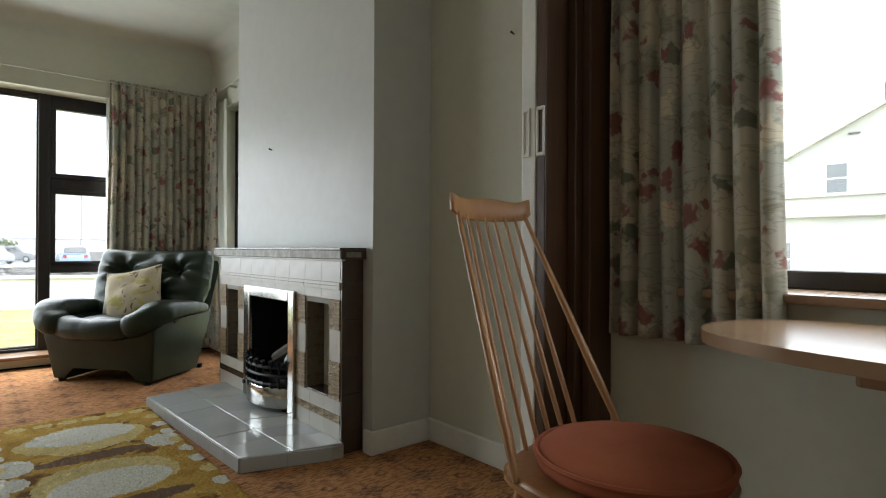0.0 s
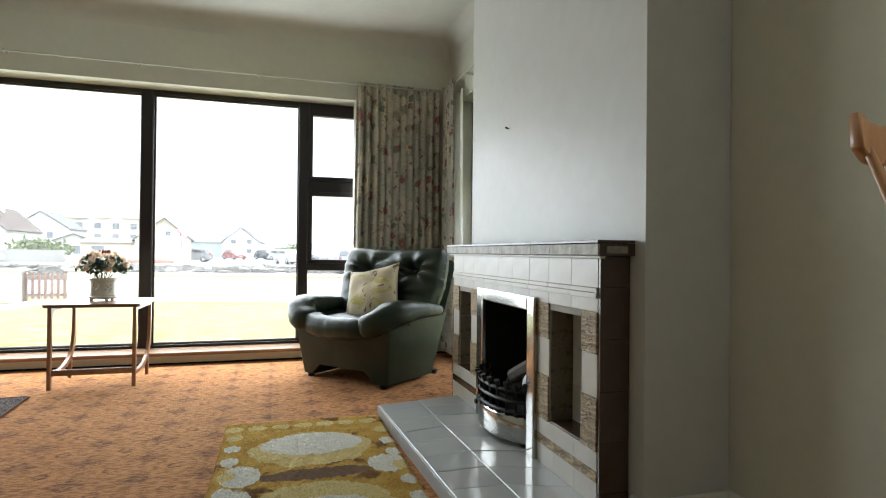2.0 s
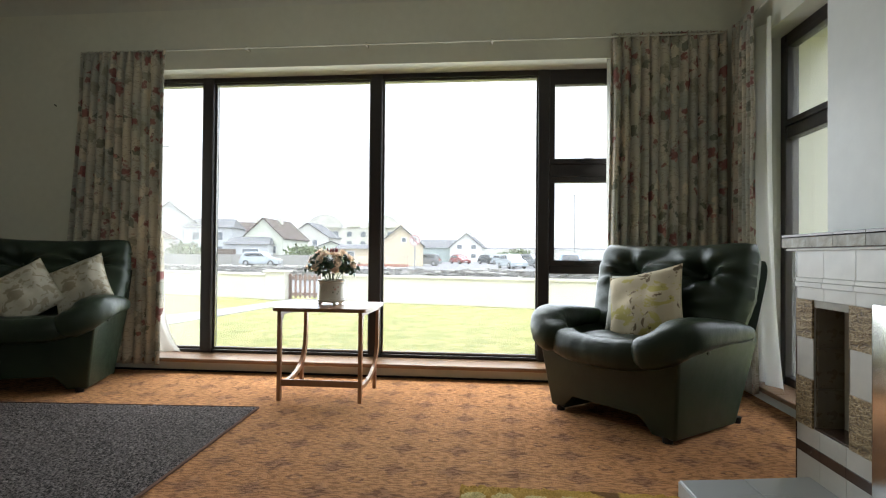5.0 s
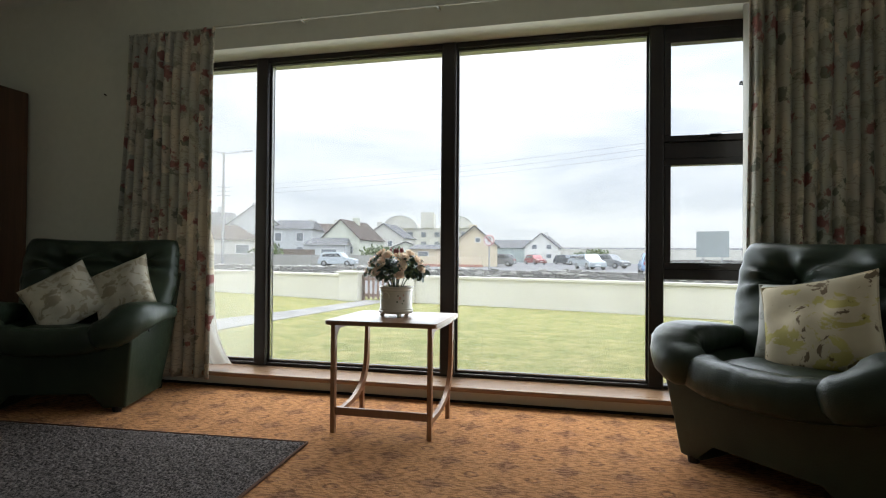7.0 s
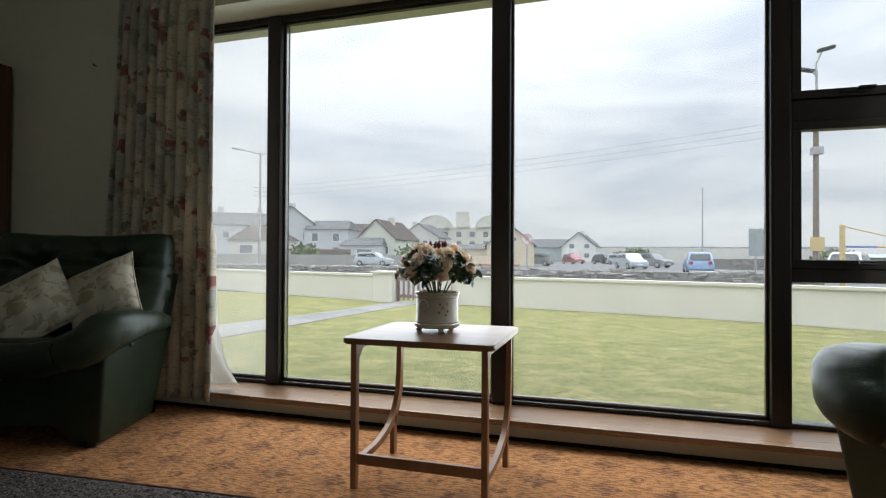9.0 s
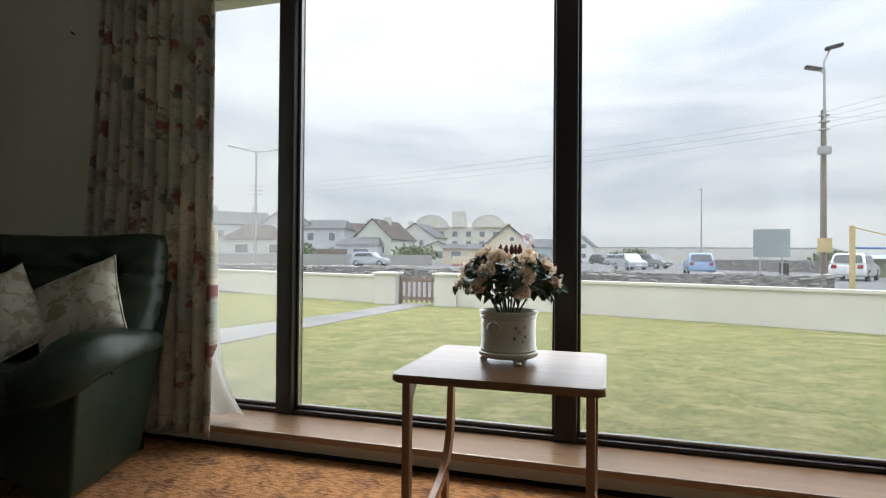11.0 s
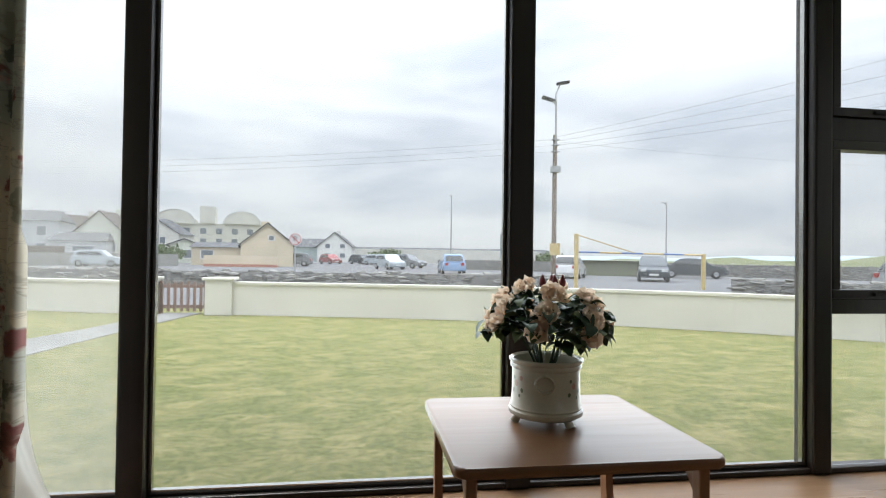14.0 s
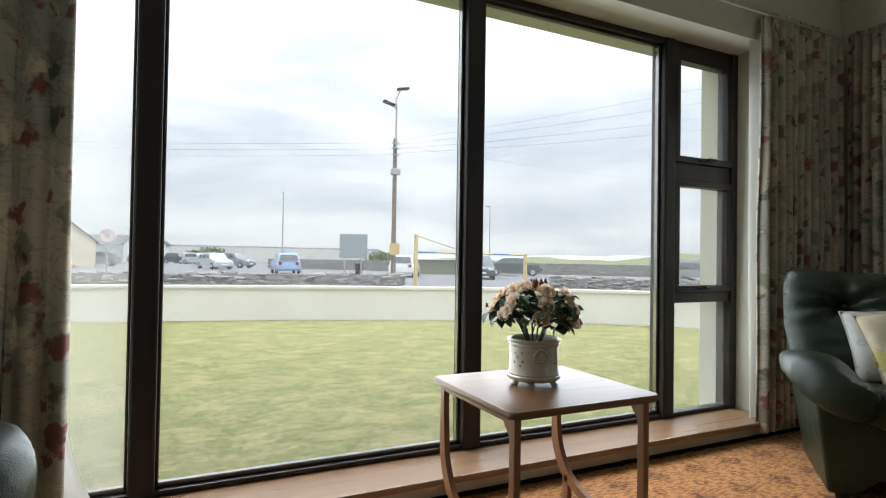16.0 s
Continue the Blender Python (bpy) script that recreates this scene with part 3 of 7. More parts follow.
bm = bmesh.new()
prev = None
for z, r in ((0.085, 0.225), (0.10, 0.232), (0.15, 0.235), (0.19, 0.230), (0.205, 0.222)):
    ring = [bm.verts.new(p) for p in arc(r, z)]
    if prev:
        for i in range(len(ring) - 1):
            bm.faces.new((prev[i], prev[i + 1], ring[i + 1], ring[i]))
    prev = ring
cover = part("ash_pan_cover", bm, CHROME, grate, "curved polished steel ash pan cover", smooth=50)
sol = cover.modifiers.new("thick", "SOLIDIFY")
sol.thickness = 0.006
for z in (0.215, 0.26, 0.305):
    part("rail", tube(bmesh.new(), arc(0.225, z), 0.009, 6), CASTIRON, grate, smooth=50)
for i in range(13):
    a = math.pi * (i + 0.5) / 13
    x, y = GC + 0.228 * math.cos(a), 2.33 - 0.228 * 0.62 * math.sin(a)
    bm = tube(bmesh.new(), [(x, y, 0.20), (x, y, 0.31), (GC + 0.24 * math.cos(a), 2.33 - 0.245 * 0.62 * math.sin(a), 0.34)], [0.009, 0.009, 0.013], 6)
    part("bar", bm, CASTIRON, grate, smooth=50)
part("base", boxed(GC - 0.22, GC + 0.22, 2.33, 2.60, 0.086, 0.21, bevel=0.01), CASTIRON, grate)
part("knob", lathe(bmesh.new(), [(0.001, 0), (0.012, 0.003), (0.012, 0.012), (0.001, 0.016)], 10, pose(GC - 0.10, 2.193, 0.19, 90)), CASTIRON, grate, smooth=50)

COAL = plain("ashy_coal", (0.02, 0.019, 0.018), (0.10, 0.095, 0.09), 18, 0.9, 0, 0.3, 1.0, 60, 0.006)
coals = thing("coal_heap", "heap of ashy coal and burnt wood in the grate", "coal", FIRE_AT, kind="stuff")
rng = random.Random(4)
for i in range(34):
    bm = bmesh.new()
    bmesh.ops.create_icosphere(bm, subdivisions=1, radius=rng.uniform(0.025, 0.048))
    for v in bm.verts:
        v.co *= rng.uniform(0.7, 1.25)
    r, a = rng.uniform(0, 0.17), rng.uniform(0, 2 * math.pi)
    ob = part("coal", bm, COAL, coals)
    ob.matrix_local = pose(GC + r * math.cos(a), 2.43 + 0.55 * r * math.sin(a), 0.225 + 0.10 * (1 - r / 0.17) * rng.random() + 0.03, rng.uniform(0, 360), rng.uniform(0, 360), 0)
PALE = plain("burnt_pale_wood", (0.22, 0.20, 0.18), (0.08, 0.07, 0.06), 12, 0.8, 0, 0.3, 0.6, 50)
log = tagged(part("burnt_log", tube(bmesh.new(), [(-2.23, 2.36, 0.30), (-2.12, 2.42, 0.38), (-2.02, 2.47, 0.47)], [0.032, 0.036, 0.03], 7), PALE, smooth=20), "half-burnt pale log leaning in the grate", "log")
log.matrix_world = FIRE_AT
poker = tagged(part("fire_tool", tube(bmesh.new(), [(-2.10, 2.40, 0.36), (-2.115, 2.43, 0.46), (-2.12, 2.45, 0.53)], [0.009, 0.011, 0.006], 6), CHROME, smooth=50), "small steel fire tool standing in the coals", "fire tool")
poker.matrix_world = FIRE_AT
bm = bmesh.new()
bmesh.ops.create_icosphere(bm, subdivisions=3, radius=0.055)
for v in bm.verts:
    v.co *= 1 + 0.35 * (noise.noise(v.co * 28) + 0.6 * noise.noise(v.co * 60))
paper = tagged(part("crumpled_paper", bm, plain("white_paper", (0.7, 0.72, 0.75), None, 10, 0.8)), "crumpled ball of white paper on the coals", "paper")
paper.location = FIRE_AT @ Vector((-1.985, 2.36, 0.315))

# hearth
HZ = 0.062
HOUT = [(-2.86, 2.308), (-2.80, 2.02), (-2.768, 1.838), (-1.505, 1.895), (-1.390, 2.25), (-1.390, 2.308)]
hearth = thing("hearth", "raised hearth of glossy grey glazed tiles with canted corners", "hearth")
part("core", prism(bmesh.new(), HOUT, 0.0, HZ - 0.008), GROUT, hearth)


def hearth_x(v):
    """Left and right limit of the hearth at depth v, 0 in front to 1 behind."""
    left = -2.768 - 0.092 * v
    return left, -1.505 + 0.115 * min(1, v / 0.86), 1.866 + v * 0.442


cols, KINK = 8, 0.045
for r, (v0, v1) in enumerate(((0.0, 0.48), (0.48, 1.0))):
    for i in range(cols):
        def edge(j, v):
            a, b, y = hearth_x(v)
            k = KINK * (1 - abs(v - 0.48) / 0.5) if 0 < j < cols else 0
            return a + (b - a) * j / cols - k, y + 0.057 * (1 - v) * (j / cols - 0.5)
        g = 0.0015
        q = [edge(i, v0), edge(i + 1, v0), edge(i + 1, v1), edge(i, v1)]
        cxy = (sum(p[0] for p in q) / 4, sum(p[1] for p in q) / 4)
        q = [(cxy[0] + (p[0] - cxy[0]) * 0.985, cxy[1] + (p[1] - cxy[1]) * 0.987) for p in q]
        bm = prism(bmesh.new(), q, HZ - 0.010, HZ + 0.0008 * ((i + r) % 3))
        bmesh.ops.bevel(bm, geom=[e for e in bm.edges if all(v.co.z > HZ - 0.005 for v in e.verts)], offset=0.002, segments=1, affect="EDGES")
        part("tile", bm, HEARTHTILE, hearth)
rim = HOUT[1:5]
for (ax, ay), (bx, by) in zip(rim, rim[1:]):
    L = math.hypot(bx - ax, by - ay)
    k = max(1, round(L / 0.16))
    for i in range(k):
        ob = new("edge_tile", tile(L / k - 0.003, HZ - 0.004, 0.008, HEARTHTILE, "rim"))
        ob.parent = hearth
        ob.matrix_local = pose(ax + (bx - ax) * i / k, ay + (by - ay) * i / k, 0.002, 0, 0, math.degrees(math.atan2(by - ay, bx - ax))) @ pose(0.0015, -0.008, 0)

# ---- armchairs ----
def smooth_path(pts, n=24):
    """Catmull-Rom through the points."""
    P = [Vector(p) for p in pts]
    P = [2 * P[0] - P[1], *P, 2 * P[-1] - P[-2]]
    out = []
    seg = len(P) - 3
    for k in range(n + 1):
        s = k / n * seg
        i = min(int(s), seg - 1)
        t = s - i
        a, b, c, d = P[i:i + 4]
        out.append(0.5 * ((2 * b) + (c - a) * t + (2 * a - 5 * b + 4 * c - d) * t * t + (3 * b - a - 3 * c + d) * t ** 3))
    return out


def padded(pts, radii, seg=18, wrinkle=0.004, seed=0.0, n=34):
    """A soft stuffed roll along a path, with gathers in its skin. radii: (across, up) at each point."""
    path = smooth_path(pts, n)
    rad = smooth_path([(a, b, 0) for a, b in radii], n)
    bm = bmesh.new()
    rings = []
    for i, p in enumerate(path):
        a, b = path[max(0, i - 1)], path[min(n, i + 1)]
        d = (b - a).normalized()
        side = d.cross(Vector((0, 0, 1))).normalized()
        up = side.cross(d)
        end = min(1.0, 0.35 + 2.2 * min(i, n - i) / n * 3)
        ring = []
        for k in range(seg):
            t = 2 * math.pi * k / seg
            c, s = math.cos(t), math.sin(t)
            q = Vector((abs(c) ** 0.7 * math.copysign(1, c) * rad[i][0] * end, abs(s) ** 0.7 * math.copysign(1, s) * rad[i][1] * end))
            w = 1 + wrinkle / 0.06 * (0.22 * math.sin(i * 2.3 + 5 * noise.noise((p.x * 9, t, seed))) + noise.noise((p.x * 16 + seed, p.y * 16, t * 1.3)) + 0.7 * noise.noise((p.x * 34, p.y * 34 + seed, t * 2.6)))
            ring.append(bm.verts.new(p + side * q.x * w + up * q.y * w))
        rings.append(ring)
    for A, B in zip(rings, rings[1:]):
        for k in range(seg):
            bm.faces.new((A[k], A[(k + 1) % seg], B[(k + 1) % seg], B[k]))
    bm.faces.new(rings[0][::-1])
    bm.faces.new(rings[-1])
    return bm


def pad_block(w, d, h, m, power=5.0, dents=(), seed=0.0, nu=28, nv=24):
    """A stuffed cushion: w across, d high in its plane, h thick, with button dents (u, v, depth, width)."""
    bm = bmesh.new()
    grids = []
    for side in (1, -1):
        g = []
        for i in range(nu + 1):
            row = []
            for j in range(nv + 1):
                u, v = 2 * i / nu - 1, 2 * j / nv - 1
                # rounded corners
                cu = u * (1 - 0.06 * v ** 6 * abs(u) ** 2)
                cv = v * (1 - 0.05 * u ** 6 * abs(v) ** 2)
                full = ((1 - abs(u) ** power) * (1 - abs(v) ** power))
                z = h / 2 * max(0.0, full) ** 0.42
                if side > 0:
                    for du, dv, depth, width in dents:
                        r2 = ((u - du) / width) ** 2 + ((v - dv) / width) ** 2
                        z -= depth * math.exp(-r2 * 2.2)
                        a = math.atan2(v - dv, u - du)
                        z -= 0.24 * depth * math.cos(7 * a + seed + 0.8 * math.sin(2 * a)) * math.exp(-r2 * 0.40) * min(1, r2)
                    z += (0.007 * noise.noise((u * 3 + seed, v * 3, 1.0)) + 0.003 * noise.noise((u * 9 + seed, v * 7, 2.0))) * full
                row.append(bm.verts.new(m @ Vector((cu * w / 2, cv * d / 2, side * z))))
            g.append(row)
        grids.append(g)
        for i in range(nu):
            for j in range(nv):
                bm.faces.new((g[i][j], g[i + 1][j], g[i + 1][j + 1], g[i][j + 1]))
    bmesh.ops.remove_doubles(bm, verts=bm.verts, dist=0.0008)
    return bm


def armchair(m, label):
    """A low leather armchair: x across, y towards the back, the front left foot at the origin."""
    W, D = 0.73, 0.74
    c = thing("armchair", label, "armchair", m, "green leather armchairs")
    # tapered box body with an arched front between the feet
    bm = bmesh.new()
    for (x0, x1, y0, y1, z0, z1, t) in ((0.0, W, 0.02, 0.55, 0.0, 0.44, 0.055),):
        prof = [(x0, 0.02), (x0 + 0.10, 0.02), (x0 + 0.15, 0.115), (x1 - 0.17, 0.115), (x1 - 0.12, 0.02), (x1, 0.02), (x1 + t, z1), (x1 + 0.03, z1 + 0.05), (x1 - 0.16, 0.37), (x0 + 0.16, 0.37), (x0 - 0.03, z1 + 0.05), (x0 - t, z1)]
        front = [bm.verts.new((x, y0 - 0.06 * (z / z1) + 0.03, z)) for x, z in prof]
        back = [bm.verts.new((x, y1 + 0.10 * (z / z1), z)) for x, z in prof]
        bm.faces.new(front[::-1])
        bm.faces.new(back)
        for i in range(len(prof)):
            bm.faces.new((front[i], front[(i + 1) % len(prof)], back[(i + 1) % len(prof)], back[i]))
    bmesh.ops.bevel(bm, geom=list(bm.edges), offset=0.016, segments=3, affect="EDGES", profile=0.6)
    part("body", bm, LEATHER, c, smooth=40)
    for x, y in ((0.05, 0.07), (W - 0.05, 0.07), (0.05, D - 0.09), (W - 0.05, D - 0.09)):
        part("foot", rod(bmesh.new(), (x, y, 0.0), (x, y, 0.03), 0.022, 0.026, 12), CASTIRON, c, "small black foot")
    seat = pad_block(0.54, 0.54, 0.17, pose(W / 2, 0.29, 0.365), 4.5, ((0, 0.1, 0.012, 0.7),), 2.0)
    part("seat_cushion", seat, LEATHER, c, smooth=60)
    part("front_roll", padded([(0.08, 0.03, 0.405), (0.20, -0.02, 0.385), (W / 2, -0.03, 0.378), (W - 0.20, -0.02, 0.385), (W - 0.08, 0.03, 0.405)], [(0.075, 0.072)] * 5, 16, 0.003, 3.0, 48), LEATHER, c, smooth=60)
    for s, x0, seed in ((1, 0.0, 1.0), (-1, W, 7.0)):
        pts = [(x0 - s * 0.035, 0.60, 0.475), (x0 - s * 0.04, 0.42, 0.492), (x0 - s * 0.038, 0.22, 0.502), (x0 - s * 0.022, 0.06, 0.487), (x0 + s * 0.045, -0.01, 0.43), (x0 + s * 0.17, -0.025, 0.388)]
        part("armrest", padded(pts, [(0.060, 0.028), (0.080, 0.050), (0.096, 0.066), (0.098, 0.082), (0.092, 0.084), (0.070, 0.068)], 20, 0.0022, seed, 44), LEATHER, c, smooth=60)
        part("stud", lathe(bmesh.new(), [(0.001, 0), (0.012, 0.001), (0.012, 0.006), (0.001, 0.008)], 12, pose(x0 + (0.058 if s < 0 else -0.058), 0.20, 0.415, 0, -90 * s)), CASTIRON, c)
    # thin shell behind the stuffed back
    part("back_shell", pad_block(W + 0.12, 0.50, 0.06, pose(W / 2, 0.672, 0.610, 90 - 23), 14.0, (), 5.0, 20, 18), LEATHER, c, smooth=60)
    lean = pose(W / 2, 0.555, 0.650, 90 - 21, 0, 0)
    bm = pad_block(W + 0.17, 0.56, 0.22, lean, 6.0, ((-0.46, 0.34, 0.105, 0.26), (0.46, 0.34, 0.105, 0.26), (-0.28, -0.35, 0.03, 0.34), (0.28, -0.35, 0.03, 0.34), (0.0, -1.0, 0.05, 0.5), (0.0, 0.75, 0.02, 0.4)), 1.0, 60, 48)
    # upper corners drawn out into ears, the top edge dipping between them
    inv = lean.inverted()
    for vert in bm.verts:
        q = inv @ vert.co
        side, up = q.x / (W / 2 + 0.085), q.y / 0.28
        if up > 0:
            q.y += up ** 2 * (0.025 * abs(side) ** 3 - 0.012)
            q.z += 0.035 * up * abs(side) ** 4
        else:
            q.x *= 1 + 0.10 * up
        q.z += 0.0025 * math.sin(q.y * 95 + 2 * math.sin(q.x * 9)) * abs(side) ** 8
        vert.co = lean @ q
    part("backrest", bm, LEATHER, c, smooth=60)
    for u in (-0.46, 0.46):
        part("button", lathe(bmesh.new(), [(0.001, 0), (0.012, 0.002), (0.010, 0.007), (0.001, 0.009)], 10, lean @ pose(u * (W + 0.17) / 2, 0.34 * 0.28, 0.018)), LEATHER, c)
    return c


chair_a = armchair(pose(-3.850, 1.465, 0, 0, 0, 40.0) @ Matrix.Diagonal((1.03, 0.99, 0.985, 1.0)), "dark green buttoned leather armchair beside the fireplace")
chair_b = armchair(pose(-3.575, -1.885, 0, 0, 0, 109) @ Matrix.Diagonal((0.98, 0.90, 1.0, 1.0)), "dark green leather armchair with two cushions beside the curtain")


def cushion_cloth(name, base, prints):
    m = Mat(name, 0.85, 0, 0.2)
    co = m.n.new("ShaderNodeTexCoord").outputs["Object"]
    col = m.mix(m.ramp(m.noise(7.0, 4.0), [(0.4, 0.0), (0.6, 1.0)]), base, tuple(x * 0.85 for x in base))
    for scale, lo, hi, ink, seed in prints:
        src = m.mapping((1, 1, 1), (0, 0, 0), (seed, seed * 1.7, 0), co)
        f = m.ramp(m.noise(scale, 4.0, 0.6, src, 0.5), [(lo, 0.0), (hi, 1.0)])
        col = m.mix(m.math("MULTIPLY", f, 0.85), col, ink)
    m.color(col).bump(m.noise(420.0, 2.0), 0.3, 0.001)
    return m.m


PRINTED = cushion_cloth("cream_printed_cotton", (0.56, 0.48, 0.34), [(9.0, 0.55, 0.58, (0.42, 0.36, 0.10), 3.1), (13.0, 0.60, 0.63, (0.10, 0.06, 0.03), 8.3)])
LEAFY = cushion_cloth("grey_leaf_cotton", (0.50, 0.46, 0.37), [(16.0, 0.52, 0.56, (0.27, 0.23, 0.16), 1.2)])
GREYCLOTH = cushion_cloth("pale_grey_cotton", (0.50, 0.50, 0.46), [(22.0, 0.55, 0.60, (0.36, 0.36, 0.32), 5.0)])


def cushion(m, size, material, label):
    """A square scatter cushion with drawn-out corners and a piped seam."""
    bm = bmesh.new()
    n = 22
    for side in (1, -1):
        g = []
        for i in range(n + 1):
            row = []
            for j in range(n + 1):
                u, v = 2 * i / n - 1, 2 * j / n - 1
                pinch = 1 - 0.07 * (1 - abs(v) ** 2) * abs(u) ** 6
                pinch2 = 1 - 0.07 * (1 - abs(u) ** 2) * abs(v) ** 6
                z = 0.075 * (max(0, (1 - u * u)) * max(0, (1 - v * v))) ** 0.45 * (1 + 0.25 * noise.noise((u * 2, v * 2, side + size)))
                row.append(bm.verts.new((u * size / 2 * pinch, v * size / 2 * pinch2, side * z)))
            g.append(row)
        for i in range(n):
            for j in range(n):
                bm.faces.new((g[i][j], g[i + 1][j], g[i + 1][j + 1], g[i][j + 1]))
    bmesh.ops.remove_doubles(bm, verts=bm.verts, dist=0.0008)
    c = thing("cushion", label, "cushion", m)
    part("cover", bm, material, c, smooth=70)
    h = size / 2
    loop = []
    for k in range(48):
        s = k / 12
        side, t = int(s), (s % 1) * 2 - 1
        pin = 1 - 0.07 * (1 - t * t)
        loop.append([(t * h, -h * pin, 0), (h * pin, t * h, 0), (-t * h, h * pin, 0), (-h * pin, -t * h, 0)][side])
    part("piping", tube(bmesh.new(), loop, 0.004, 5, True), material, c)
    return c


ca = chair_a.matrix_world
cushion(ca @ pose(0.385, 0.325, 0.585, 90 - 22, 0, 4) @ pose(0, 0, 0, 0, 0, 14), 0.40, PRINTED, "cream cushion with a printed design on the green armchair")
cushion(ca @ pose(0.295, 0.385, 0.590, 90 - 20, 0, 8) @ pose(0, 0, 0, 0, 0, 6), 0.34, GREYCLOTH, "pale grey cushion behind the printed cushion")
cb = chair_b.matrix_world
cushion(cb @ pose(0.575, 0.37, 0.625, 90 - 24, 0, -12) @ pose(0, 0, 0, 0, 0, 26), 0.34, LEAFY, "cream leaf-patterned cushion leaning in the armchair corner")
cushion(cb @ pose(0.285, 0.30, 0.575, 90 - 28, 0, 4) @ pose(0, 0, 0, 0, 0, 36), 0.36, LEAFY, "cream leaf-patterned cushion standing on its corner")

# ---- occasional table ----
TX0, TX1, TY0, TY1, TZ = -4.285, -3.785, -0.066, 0.474, 0.530
table = thing("occasional_table", "small square teak table with curved legs under the window", "table")


def rounded_plate(x0, x1, y0, y1, z0, z1, r, seg=6, edge=0.006):
    out = []
    for cx_, cy_, a0 in ((x1 - r, y1 - r, 0), (x0 + r, y1 - r, 90), (x0 + r, y0 + r, 180), (x1 - r, y0 + r, 270)):
        out += [(cx_ + r * math.cos(radians(a0 + 90 * k / seg)), cy_ + r * math.sin(radians(a0 + 90 * k / seg))) for k in range(seg + 1)]
    bm = prism(bmesh.new(), out, z0, z1)
    rim_edges = [e for e in bm.edges if abs(e.verts[0].co.z - e.verts[1].co.z) < 1e-6]
    bmesh.ops.bevel(bm, geom=rim_edges, offset=edge, segments=3, affect="EDGES", profile=0.6)
    return bm


part("tabletop", rounded_plate(TX0, TX1, TY0, TY1, TZ - 0.021, TZ, 0.02, 5, 0.008), TEAK, table, "polished teak top with rounded edge", smooth=40)
for y in (TY0 + 0.035, TY1 - 0.035):
    part("front_leg", boxed(TX1 - 0.052, TX1 - 0.024, y - 0.011, y + 0.011, 0.0, TZ - 0.021, bevel=0.004), TEAKLEG, table)
    side = []
    path = smooth_path([(TX0 + 0.03, y, TZ - 0.021), (TX0 + 0.032, y, 0.36), (TX0 + 0.045, y, 0.24), (TX0 + 0.11, y, 0.145), (TX0 + 0.22, y, 0.10), (TX0 + 0.34, y, 0.085), (TX1 - 0.05, y, 0.085)], 26)
    bm = bmesh.new()
    rings = []
    for i, p in enumerate(path):
        a, b = path[max(0, i - 1)], path[min(26, i + 1)]
        d = (b - a).normalized()
        nrm = Vector((-d.z, 0, d.x))
        th = 0.012 + 0.008 * math.sin(math.pi * min(1, i / 20)) ** 2
        rings.append([bm.verts.new(p + nrm * sx * th + Vector((0, sy * 0.010, 0))) for sx, sy in ((-1, -1), (1, -1), (1, 1), (-1, 1))])
    for A, B in zip(rings, rings[1:]):
        for k in range(4):
            bm.faces.new((A[k], A[(k + 1) % 4], B[(k + 1) % 4], B[k]))
    bm.faces.new(rings[0][::-1])
    bm.faces.new(rings[-1])
    part("curved_leg", bm, TEAKLEG, table, "curved leg sweeping forward to the front leg", smooth=35)
    part("foot", boxed(TX0 + 0.085, TX0 + 0.115, y - 0.010, y + 0.010, 0.0, 0.155, bevel=0.003), TEAKLEG, table)
    part("top_rail", boxed(TX0 + 0.03, TX1 - 0.03, y - 0.009, y + 0.009, TZ - 0.045, TZ - 0.021, bevel=0.003), TEAKLEG, table)
    for x, s in ((TX1 - 0.052, -1),):
        bm = bmesh.new()
        tri = [bm.verts.new((x, yy, TZ - 0.045)) for yy in (y - 0.008, y + 0.008)] + [bm.verts.new((x - 0.035, yy, TZ - 0.045)) for yy in (y - 0.008, y + 0.008)] + [bm.verts.new((x, yy, TZ - 0.085)) for yy in (y - 0.008, y + 0.008)]
        for f in ((0, 2, 4), (1, 5, 3), (0, 1, 3, 2), (2, 3, 5, 4), (0, 4, 5, 1)):
            bm.faces.new([tri[i] for i in f])
        part("corner_block", bm, TEAKLEG, table)
part("stretcher", boxed(TX1 - 0.046, TX1 - 0.030, TY0 + 0.046, TY1 - 0.046, 0.085, 0.122, bevel=0.003), TEAKLEG, table)

# ---- pot and plant ----
PX, PY = -4.062, 0.196
CERAMIC = plain("cream_glazed_ceramic", (0.66, 0.62, 0.52), (0.60, 0.55, 0.45), 9, 0.2, 0, 0.5, 0.1, 20)
pot = thing("plant_pot", "cream glazed ceramic planter with ring handles on three feet", "plant pot", pose(PX, PY, TZ) @ Matrix.Diagonal((1.0, 1.0, 0.9, 1.0)))
prof = [(0.060, 0.016), (0.078, 0.018), (0.086, 0.024), (0.087, 0.034), (0.082, 0.038), (0.084, 0.043), (0.081, 0.048), (0.079, 0.09), (0.079, 0.140), (0.083, 0.143), (0.084, 0.149), (0.081, 0.153), (0.086, 0.158), (0.087, 0.164), (0.083, 0.167), (0.076, 0.162), (0.075, 0.06), (0.01, 0.058)]
part("body", lathe(bmesh.new(), prof, 48), CERAMIC, pot, smooth=50)
for k in range(3):
    a = radians(30 + 120 * k)
    x, y = 0.064 * math.cos(a), 0.064 * math.sin(a)
    part("foot", tube(bmesh.new(), [(x * 0.95, y * 0.95, 0.026), (x * 1.08, y * 1.08, 0.012), (x * 1.2, y * 1.2, 0.0)], [0.015, 0.010, 0.012], 8), CERAMIC, pot, smooth=60)
